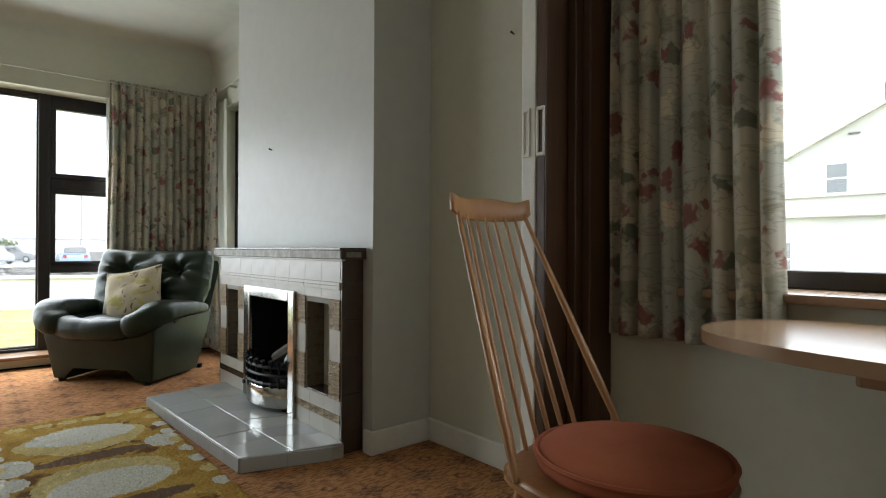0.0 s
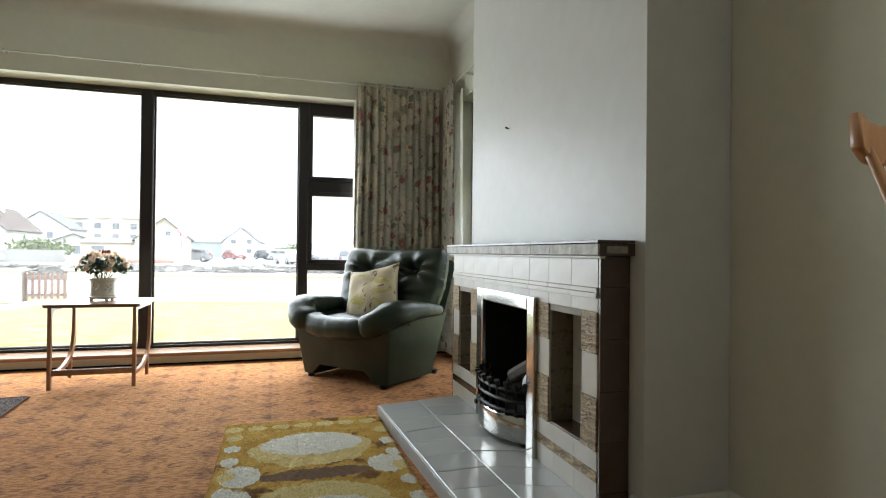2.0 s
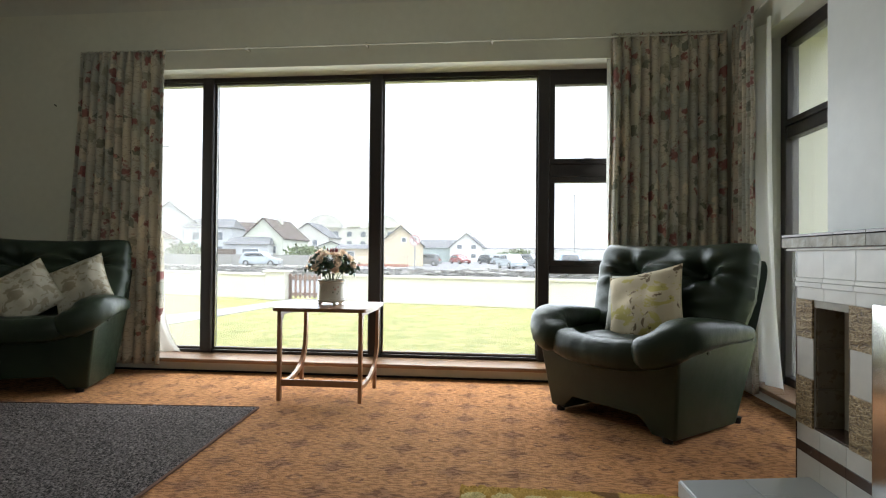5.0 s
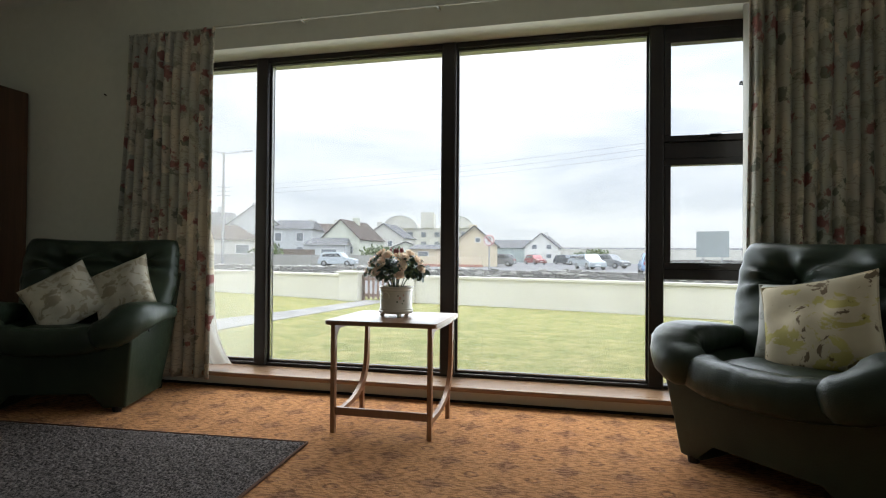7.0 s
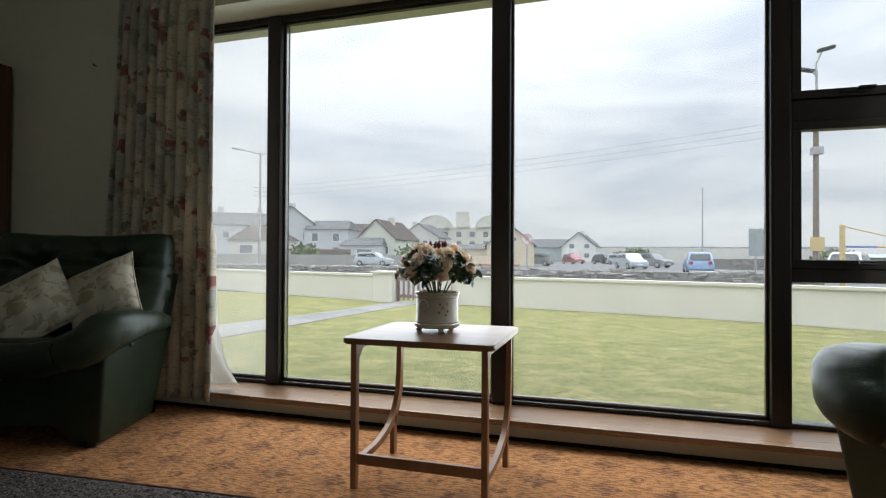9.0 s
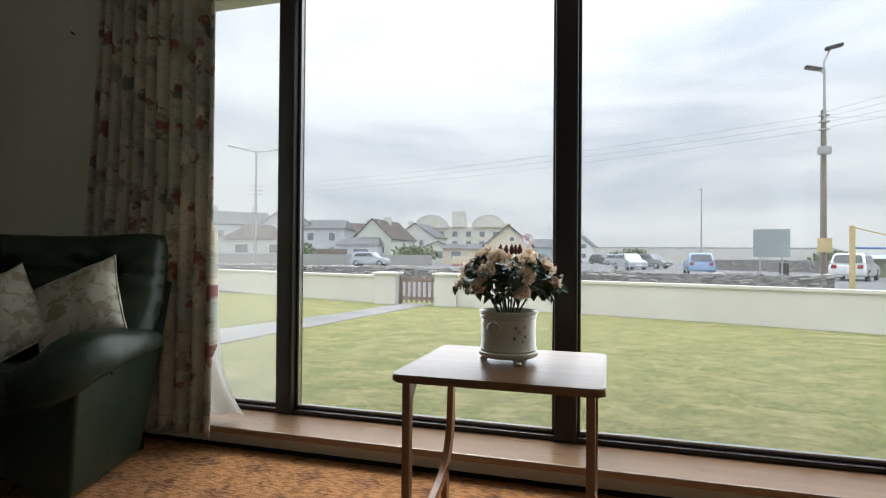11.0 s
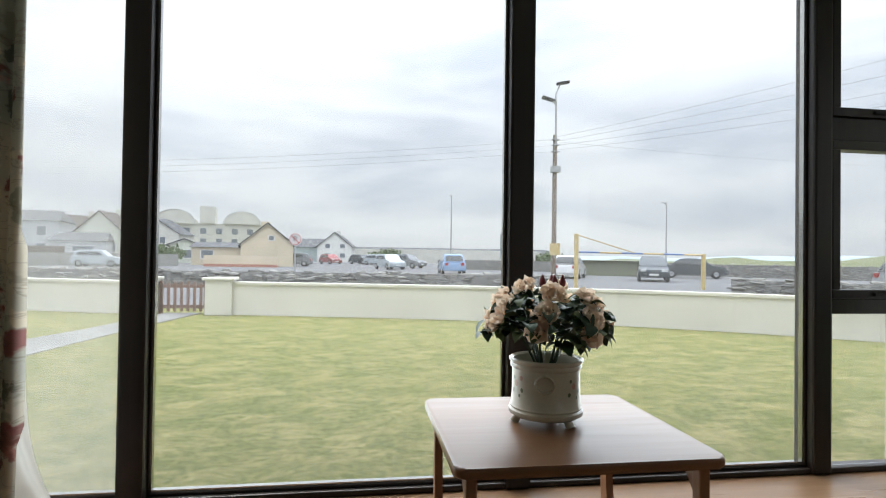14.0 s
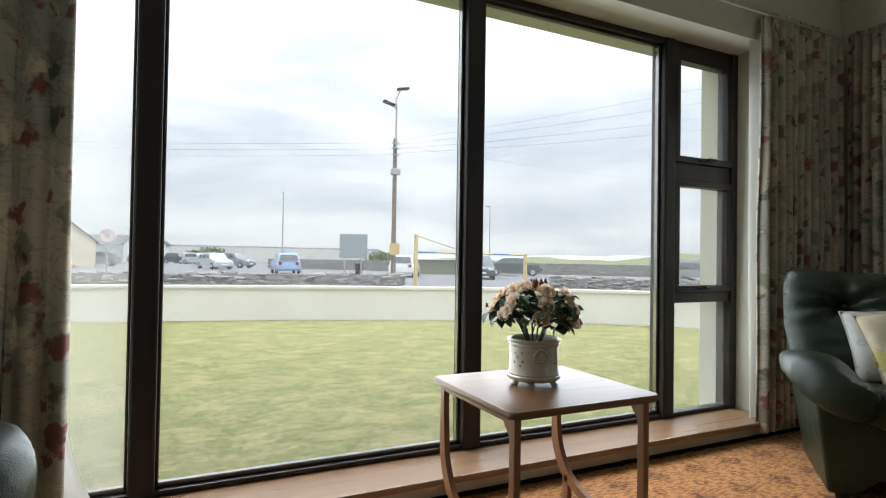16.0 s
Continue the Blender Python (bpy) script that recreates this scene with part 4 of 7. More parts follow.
for a in (radians(-20), radians(160)):
    c_, s_ = math.cos(a), math.sin(a)
    ringpts = [(0.083 * c_ + 0.021 * math.sin(t) * -s_, 0.083 * s_ + 0.021 * math.sin(t) * c_, 0.112 + 0.021 * math.cos(t)) for t in [2 * math.pi * i / 20 for i in range(20)]]
    part("ring_handle", tube(bmesh.new(), ringpts, 0.0034, 6, True), CERAMIC, pot, smooth=60)
    part("boss", lathe(bmesh.new(), [(0.001, 0), (0.007, 0.001), (0.005, 0.006), (0.001, 0.008)], 10, pose(0.079 * c_, 0.079 * s_, 0.134, 0, 90, math.degrees(a))), CERAMIC, pot, smooth=60)
PINK = plain("faded_pink_glaze", (0.55, 0.33, 0.25), None, 40, 0.3)
SAGE = plain("sage_green_glaze", (0.16, 0.19, 0.11), None, 40, 0.3)
for base in (radians(32), radians(-75)):
    for k, (du, dz, r, mt) in enumerate(((0.0, 0.105, 0.009, PINK), (0.018, 0.12, 0.007, PINK), (0.02, 0.09, 0.006, SAGE), (-0.014, 0.085, 0.006, SAGE), (0.012, 0.075, 0.005, SAGE), (-0.01, 0.118, 0.005, SAGE))):
        a = base + du / 0.08
        bm = bmesh.new()
        bmesh.ops.create_circle(bm, cap_ends=True, segments=7, radius=r, matrix=pose(0.0802 * math.cos(a), 0.0802 * math.sin(a), dz, 0, 90, math.degrees(a)) @ Matrix.Diagonal((1.0, 0.75, 1, 1)))
        for f in list(bm.faces):
            bmesh.ops.extrude_discrete_faces(bm, faces=[f])
        part("painted_flower" if mt is PINK else "painted_leaf", bm, mt, pot)

LEAF = plain("waxy_green_leaf", (0.022, 0.055, 0.028), (0.035, 0.075, 0.03), 30, 0.4, 0, 0.5, 0.2, 60)
PALELEAF = plain("pale_green_leaf", (0.12, 0.17, 0.06), None, 30, 0.5)
PETAL = Mat("peach_silk_petal", 0.7, 0, 0.2)
PETAL.color(PETAL.mix(PETAL.ramp(PETAL.noise(40.0, 3.0), [(0.35, 0.0), (0.65, 1.0)]), (0.86, 0.62, 0.44), (0.92, 0.82, 0.68)))
tr = PETAL.n.new("ShaderNodeBsdfTranslucent")
tr.inputs["Color"].default_value = (0.92, 0.76, 0.60, 1)
mx = PETAL.n.new("ShaderNodeMixShader")
mx.inputs[0].default_value = 0.45
PETAL.l.new(PETAL.b.outputs[0], mx.inputs[1])
PETAL.l.new(tr.outputs[0], mx.inputs[2])
PETAL.l.new(mx.outputs[0], PETAL.n["Material Output"].inputs["Surface"])
PETAL = PETAL.m
BUDRED = plain("dark_red_bud", (0.22, 0.03, 0.03), None, 30, 0.5)
STEM = plain("green_stem", (0.03, 0.05, 0.02), None, 30, 0.6)
plant = thing("artificial_plant", "artificial azalea with peach flowers and dark green leaves in a planter", "plant", pose(PX, PY, TZ + 0.078) @ Matrix.Diagonal((1.02, 1.02, 1.06, 1.0)))
rng = random.Random(11)
part("moss", lathe(bmesh.new(), [(0.02, -0.045), (0.072, -0.04), (0.073, 0.03), (0.05, 0.042), (0.001, 0.045)], 24), plain("dry_moss", (0.05, 0.05, 0.025), None, 40, 0.95, 0, 0.2, 1.0, 90, 0.01), plant, smooth=40)
LEAVES = []
for s in range(4):
    L, Wd = 0.034 + 0.004 * s, 0.0125 + 0.0015 * s
    def leaf_fn(u, v, L=L, Wd=Wd):
        w = math.sin(math.pi * min(1, u ** 0.8)) ** 0.8 * Wd
        t = 2 * v - 1
        return (u * L, t * w, 0.006 * math.sin(u * 2.5) - 0.010 * u * u + 0.3 * abs(t) * w)
    LEAVES.append(mesh_of(sheet(leaf_fn, 6, 2), "leaf", LEAF if s else PALELEAF, 60))
tips = []
for k in range(22):
    # branch ends over a wide dome
    ph = k * 2.399963
    el = 0.12 + 0.88 * ((k + 0.5) / 22)
    r = 0.122 * math.sqrt(1 - (el * 0.92) ** 2) + 0.012
    tip = Vector((r * math.cos(ph), r * math.sin(ph), 0.122 + 0.085 * el + rng.uniform(-0.012, 0.012)))
    tips.append(tip)
    base = Vector((0.012 * math.cos(ph), 0.012 * math.sin(ph), 0.03))
    mid = base.lerp(tip, 0.5) + Vector((0, 0, 0.035))
    if k % 2 == 0:
        part("stem", tube(bmesh.new(), smooth_path([base, mid, tip], 8), 0.0028, 5), STEM, plant)
for k, tip in enumerate(tips):
    n_leaf = 15
    for j in range(n_leaf):
        ob = new("leaf", LEAVES[(k + j) % 4 if rng.random() < 0.85 else 0])
        ob.parent = plant
        yaw = rng.uniform(0, 360)
        off = Vector((rng.uniform(-0.022, 0.022), rng.uniform(-0.022, 0.022), rng.uniform(-0.022, 0.016)))
        ob.matrix_local = Matrix.Translation(tip * 0.94 + off) @ pose(0, 0, 0, rng.uniform(-40, 40), rng.uniform(-25, 50), yaw)


def bloom(seed):
    """A ruffled open flower of two whorls."""
    r_ = random.Random(seed)
    bm = bmesh.new()
    for ring_, (count, size, tilt) in enumerate(((6, 0.034, 30), (5, 0.023, 58))):
        for k in range(count):
            m = pose(0, 0, 0.002 * ring_, 0, 0, 360 / count * k + r_.uniform(-12, 12)) @ pose(0, 0, 0, 0, -tilt + r_.uniform(-10, 10))
            g = []
            for i in range(5):
                row_ = []
                for j in range(5):
                    u, v = i / 4, j / 2 - 1
                    w = size * 0.62 * math.sin(math.pi * (0.12 + 0.72 * u))
                    row_.append(bm.verts.new(m @ Vector((u * size, v * w, 0.006 * math.sin(8 * v + 5 * u + k) * u + 0.010 * u * u * v * v))))
                g.append(row_)
            for i in range(4):
                for j in range(4):
                    bm.faces.new((g[i][j], g[i + 1][j], g[i + 1][j + 1], g[i][j + 1]))
    return mesh_of(bm, "flower", PETAL, 60)


BLOOMS = [bloom(s) for s in range(3)]
BUD = mesh_of(lathe(bmesh.new(), [(0.001, 0), (0.007, 0.006), (0.008, 0.014), (0.004, 0.024), (0.001, 0.030)], 8), "bud", BUDRED, 60)
for k in range(19):
    ph = k * 2.399963 * 1.13 + 0.4
    el = 0.05 + 0.9 * ((k + 0.5) / 19)
    r = 0.120 * math.sqrt(1 - (el * 0.93) ** 2) + 0.008
    p = Vector((r * math.cos(ph), r * math.sin(ph), 0.112 + 0.112 * el))
    ob = new("flower", BLOOMS[k % 3])
    ob.parent = plant
    q = Vector((p.x, p.y, 0.10)).normalized().to_track_quat("Z", "Y").to_matrix().to_4x4()
    ob.matrix_local = Matrix.Translation(p) @ q @ pose(0, 0, 0, 0, 0, rng.uniform(0, 360)) @ Matrix.Diagonal((0.95, 0.95, 0.95, 1))
for x, y in ((0.0, -0.01), (0.022, 0.012), (-0.016, 0.018), (0.03, -0.02), (0.012, 0.034)):
    ob = new("bud", BUD)
    ob.parent = plant
    ob.matrix_local = pose(x, y, 0.222, rng.uniform(-15, 15), rng.uniform(-15, 15), 0)

# ---- curtains ----
FLORAL = Mat("floral_curtain_cotton", 0.9, 0, 0.15)
uv = FLORAL.n.new("ShaderNodeUVMap").outputs["UV"]
base = FLORAL.mix(FLORAL.ramp(FLORAL.noise(2.6, 3.0, 0.5, uv), [(0.4, 0.0), (0.6, 1.0)]), (0.55, 0.50, 0.40), (0.40, 0.395, 0.335))
warp = FLORAL.n.new("ShaderNodeVectorMath")
warp.operation = "ADD"
wnz = FLORAL.n.new("ShaderNodeTexNoise")
wnz.inputs["Scale"].default_value, wnz.inputs["Detail"].default_value = 24.0, 3.0
FLORAL.l.new(uv, wnz.inputs["Vector"])
wsc = FLORAL.n.new("ShaderNodeVectorMath")
wsc.operation = "SCALE"
wsc.inputs["Scale"].default_value = 0.10
FLORAL.l.new(wnz.outputs["Color"], wsc.inputs[0])
FLORAL.l.new(uv, warp.inputs[0])
FLORAL.l.new(wsc.outputs[0], warp.inputs[1])
wuv = warp.outputs[0]
for scale, off, lo, hi, ink in ((5.4, 0.0, 0.24, 0.30, (0.30, 0.29, 0.22)), (6.4, 3.7, 0.17, 0.22, (0.15, 0.16, 0.12)), (5.6, 7.3, 0.20, 0.25, (0.64, 0.57, 0.44)), (5.6, 11.1, 0.17, 0.24, (0.25, 0.082, 0.078)), (5.6, 11.12, 0.06, 0.12, (0.46, 0.22, 0.19)), (8.0, 15.9, 0.14, 0.20, (0.26, 0.105, 0.095))):
    src = FLORAL.mapping((1, 1, 1), (0, 0, 0.3 * off), (off, off * 0.37, 0), wuv)
    f = FLORAL.ramp(FLORAL.voronoi(scale, src, "F1", "Distance", 0.85), [(lo, 1.0), (hi, 0.0)])
    base = FLORAL.mix(FLORAL.math("MULTIPLY", f, 0.85), base, ink)
twig = FLORAL.ramp(FLORAL.noise(7.0, 3.0, 0.5, FLORAL.mapping((1, 2.4, 1), (0, 0, 0.5), (0, 0, 0), uv), 1.2), [(0.475, 0.0), (0.495, 1.0), (0.505, 1.0), (0.525, 0.0)])
base = FLORAL.mix(FLORAL.math("MULTIPLY", twig, 0.35), base, (0.13, 0.10, 0.07))
FLORAL.color(base).bump(FLORAL.noise(500.0, 2.0), 0.2, 0.001)
tr = FLORAL.n.new("ShaderNodeBsdfTranslucent")
FLORAL.l.new(base, tr.inputs["Color"])
mx = FLORAL.n.new("ShaderNodeMixShader")
mx.inputs[0].default_value = 0.22
FLORAL.l.new(FLORAL.b.outputs[0], mx.inputs[1])
FLORAL.l.new(tr.outputs[0], mx.inputs[2])
FLORAL.l.new(mx.outputs[0], FLORAL.n["Material Output"].inputs["Surface"])
FLORAL = FLORAL.m
LINING = Mat("white_curtain_lining", 0.9, 0, 0.1)
LINING.color((0.72, 0.71, 0.66))
tr = LINING.n.new("ShaderNodeBsdfTranslucent")
tr.inputs["Color"].default_value = (0.72, 0.71, 0.66, 1)
mx = LINING.n.new("ShaderNodeMixShader")
mx.inputs[0].default_value = 0.4
LINING.l.new(LINING.b.outputs[0], mx.inputs[1])
LINING.l.new(tr.outputs[0], mx.inputs[2])
LINING.l.new(mx.outputs[0], LINING.n["Material Output"].inputs["Surface"])
LINING = LINING.m


def drape(width, z0, z1, folds, depth, seed, flare=(0.0, 0.0), nu=150, nv=46, header=0.085):
    """Pleated cloth hanging in the xz plane, x from 0 to width. Folds gather at the heading and wander lower down."""
    rng_ = random.Random(seed)
    ph = [rng_.uniform(-0.9, 0.9) for _ in range(folds + 2)]
    amp = [rng_.uniform(0.55, 1.15) for _ in range(folds + 2)]
    def fn(u, v):
        z = z0 + (z1 - z0) * v
        k = u * folds + 0.25 * (1 - v) * noise.noise((u * 3.1, seed, 2.0)) + 0.10 * noise.noise((u * 7, v * 2, seed + 5.0))
        i = max(0, min(folds, int(k)))
        a = amp[i] * (1 - (k - i)) + amp[min(folds, i + 1)] * (k - i)
        body = depth * a * (0.75 + 0.25 * (1 - v))
        s = math.sin(2 * math.pi * k + 0.6 * ph[i])
        y = body * (abs(s) ** 0.75 * math.copysign(1, s))
        top = (z1 - z) / header
        if top < 1:
            y = y * (0.35 + 0.65 * top) + 0.012 * math.sin(2 * math.pi * k * 2.0) * (1 - top)
            z += 0.006 * math.sin(2 * math.pi * k * 2.0 + 1) * (1 - top)
        neck = math.exp(-((z1 - z - header) / 0.03) ** 2)
        y *= 1 - 0.45 * neck
        low = 1 - v
        x = u * width + (1 - u) * flare[0] * low ** 1.4 + u * flare[1] * low ** 1.4 + 0.006 * math.sin(2 * math.pi * k + 1.5)
        return (x, y + 0.012 * noise.noise((u * 4, v * 3, seed)), z)
    bm = sheet(fn, nu, nv)
    lay_ = bm.loops.layers.uv.new("UVMap")
    bm.verts.index_update()
    cloth = width * 1.9
    for f in bm.faces:
        for lp in f.loops:
            idx = lp.vert.index if lp.vert.index >= 0 else 0
            i, j = divmod(idx, nv + 1)
            lp[lay_].uv = (i / nu * cloth + seed * 3.3, z0 + (z1 - z0) * j / nv)
    return bm


def curtain(m, width, z0, z1, folds, depth, seed, flare, label, lining=None, tall=9.0):
    c = thing("curtain", label, "curtain", m, "floral curtains")
    bm = drape(width, z0, z1, folds, depth, seed, flare)
    bm.verts.index_update()
    cloth = part("cloth", bm, FLORAL, c, smooth=80)
    s = cloth.modifiers.new("thick", "SOLIDIFY")
    s.thickness = 0.003
    if lining:
        x0, x1, lift, fl = lining
        def fn(u, v):
            z = z0 + lift + min(z1 - 0.1 - z0 - lift, tall) * v
            low = (1 - v) ** 3.0
            return (x0 + (x1 - x0) * u + fl * u * low, 0.05 + 0.018 * math.sin(u * 17 + 1.5 * math.sin(v * 2)) + 0.05 * u * low, z)
        part("lining", sheet(fn, 40, 30), LINING, c, "white cotton lining", smooth=80)
    return c


# x of the cloth runs along the wall, its own y points towards the wall
curtain(pose(-4.440, -1.79, 0, 0, 0, 90), 0.645, 0.055, 2.265, 10, 0.028, 1, (-0.14, 0.0), "full-length floral cotton curtain with pleated heading, drawn open", (0.40, 0.635, 0.075, 0.11), 0.55)
curtain(pose(-4.450, 1.92, 0, 0, 0, 90), 0.72, 0.045, 2.285, 12, 0.026, 2, (-0.02, 0.0), "full-length floral cotton curtain hanging in the window corner", (-0.01, 0.35, 0.06, -0.03))
curtain(pose(-4.43, 2.665, 0, 0, 0, 0), 0.31, 0.06, 2.285, 6, 0.026, 3, (0.0, 0.04), "floral cotton curtain of the narrow window, drawn to the corner", (0.02, 0.42, 0.05, 0.06))
curtain(pose(-0.318, 2.70, 0, 0, 0, 0), 0.50, 0.635, 2.24, 7, 0.034, 4, (0.0, 0.03), "sill-length floral cotton curtain at the dining window", (0.05, 0.46, 0.02, 0.0))


CREAMTRACK = plain("cream_painted_track", (0.50, 0.49, 0.41), None, 4, 0.6)


def rail(name, pts, brackets):
    r = thing(name, "thin cream curtain track on small brackets", "curtain rail")
    part("track", tube(bmesh.new(), pts, 0.006, 6), CREAMTRACK, r)
    for x, y, dx, dy in brackets:
        part("bracket", boxed(min(x, x + dx) - 0.006, max(x, x + dx) + 0.006, min(y, y + dy) - 0.006, max(y, y + dy) + 0.006, 2.255, 2.275, bevel=0.002), CREAMTRACK, r)
    return r


rail("curtain_rail", [(-4.44, -1.78, 2.262), (-4.44, 2.62, 2.262)], [(-4.498, y, 0.06, 0) for y in (-0.55, 0.3, 1.15, 1.95)])
rail("curtain_rail", [(-4.40, 2.685, 2.27), (-2.90, 2.685, 2.27)], [(x, 2.748, 0, -0.06) for x in (-3.9, -3.1)])
rail("curtain_rail", [(-0.36, 2.70, 2.27), (2.3, 2.70, 2.27)], [(x, 2.748, 0, -0.045) for x in (0.2, 1.1, 2.0)])

# ---- rugs ----
SHAG = Mat("yellow_shag_pile", 0.95, 0, 0.1)
sx = SHAG.xyz()
wob = SHAG.noise(9.0, 4.0)
wob = SHAG.math("MULTIPLY_ADD", wob, 0.9, -0.45)


def blob(cx_, cy_, rx, ry):
    a = SHAG.math("MULTIPLY", SHAG.math("SUBTRACT", sx[0], cx_), 1 / rx)
    b = SHAG.math("MULTIPLY", SHAG.math("SUBTRACT", sx[1], cy_), 1 / ry)
    d = SHAG.math("ADD", SHAG.math("MULTIPLY", a, a), SHAG.math("MULTIPLY", b, b))
    d = SHAG.math("ADD", d, wob)
    return SHAG.math("LESS_THAN", d, 1.0)


yellow = SHAG.mix(SHAG.ramp(SHAG.noise(11.0, 4.0), [(0.35, 0.0), (0.65, 1.0)]), (0.66, 0.42, 0.10), (0.50, 0.29, 0.06))
brownish = SHAG.ramp(SHAG.noise(7.0, 3.0, 0.5, SHAG.mapping((1, 1, 1), (0, 0, 0), (4, 2, 0))), [(0.58, 0.0), (0.64, 1.0)])
col = SHAG.mix(brownish, yellow, (0.20, 0.10, 0.035))
PALEY, IVORY = (0.72, 0.58, 0.26), (0.80, 0.78, 0.69)
# large shapes in the middle, strings of small ones round the edge
for cx_, cy_, rx, ry in ((-2.37, 1.46, 0.21, 0.25), (-1.79, 1.46, 0.21, 0.25)):
    col = SHAG.mix(blob(cx_, cy_, rx, ry), col, PALEY)
for cx_ in (-2.08, -1.50):
    col = SHAG.mix(blob(cx_, 1.46, 0.055, 0.22), col, (0.20, 0.125, 0.08))
for cx_, cy_, rx, ry in ((-2.43, 1.46, 0.14, 0.21), (-1.73, 1.46, 0.14, 0.21), (-2.12, 1.18, 0.10, 0.075), (-2.12, 1.74, 0.10, 0.075), (-1.62, 1.18, 0.10, 0.075), (-1.92, 1.17, 0.07, 0.06)):
    col = SHAG.mix(blob(cx_, cy_, rx, ry), col, IVORY)
for i in range(7):
    col = SHAG.mix(blob(-2.70, 1.12 + i * 0.105, 0.035, 0.042), col, PALEY)
for i in range(8):
    for cy_ in (1.13, 1.79):
        col = SHAG.mix(blob(-2.58 + i * 0.15 + (0.04 if cy_ > 1.5 else 0), cy_, 0.045, 0.034), col, IVORY if i % 3 else PALEY)
tuft = SHAG.noise(150.0, 4.0, 0.7)
col = SHAG.mix(SHAG.ramp(tuft, [(0.35, 0.42), (0.55, 0.0)]), col, (0.14, 0.075, 0.02))
SHAG.color(col).bump(SHAG.math("ADD", tuft, SHAG.noise(60.0, 3.0)), 1.0, 0.012)
SHAG = SHAG.m


def rug(name, x0, x1, y0, y1, h, rough_, nx, ny, mat, label, ragged=0.006, turn=0.0):
    def fn(u, v):
        x, y = x0 + (x1 - x0) * u, y0 + (y1 - y0) * v
        e = min(u * (x1 - x0), (1 - u) * (x1 - x0), v * (y1 - y0), (1 - v) * (y1 - y0))
        z = h * min(1, (e / 0.012)) ** 0.5 + rough_ * (noise.noise((x * 55, y * 55, 0)) + 0.7 * noise.noise((x * 130, y * 130, 3))) * min(1, e / 0.01)
        j = ragged * noise.noise((x * 45, y * 45, 9)) * (1 if e < 0.02 else 0)
        return (x + j, y + j, max(0.001, z))
    ob = part(name, sheet(fn, nx, ny), mat, smooth=80)
    if turn:
        c = Vector((x1, y1, 0))
        ob.matrix_world = Matrix.Translation(c) @ pose(0, 0, 0, 0, 0, turn) @ Matrix.Translation(-c)
    return tagged(ob, label, "rug")


rug("shag_rug", -2.80, -1.22, 1.075, 1.825, 0.024, 0.007, 210, 100, SHAG, "yellow and ivory patterned shag hearth rug with ragged edge", 0.012).location = (0.055, 0.008, 0)
GREY = Mat("grey_twist_pile", 0.95, 0, 0.1)
gn = GREY.noise(115.0, 4.0, 0.7)
GREY.color(GREY.mix(GREY.ramp(GREY.noise(1.6, 3.0), [(0.4, 0.0), (0.6, 1.0)]), GREY.ramp(gn, [(0.38, (0.012, 0.010, 0.009)), (0.5, (0.088, 0.074, 0.070)), (0.62, (0.24, 0.205, 0.19))]), GREY.ramp(gn, [(0.38, (0.014, 0.012, 0.012)), (0.62, (0.20, 0.17, 0.158))])))
GREY.bump(gn, 1.0, 0.008)
GREY = GREY.m
rug("grey_rug", -3.64, -1.60, -2.3, 0.06, 0.014, 0.005, 250, 260, GREY, "plain mottled grey twist-pile rug with bound edge", 0.0, 3.6)
bind = tube(bmesh.new(), [(-1.60, 0.06, 0.008), (-3.64, 0.06, 0.008), (-3.64, -2.3, 0.008)], 0.007, 6)
part("binding", bind, plain("brown_rug_binding", (0.12, 0.055, 0.03), None, 30, 0.9), bpy.data.objects["grey_rug"], "brown bound edge")

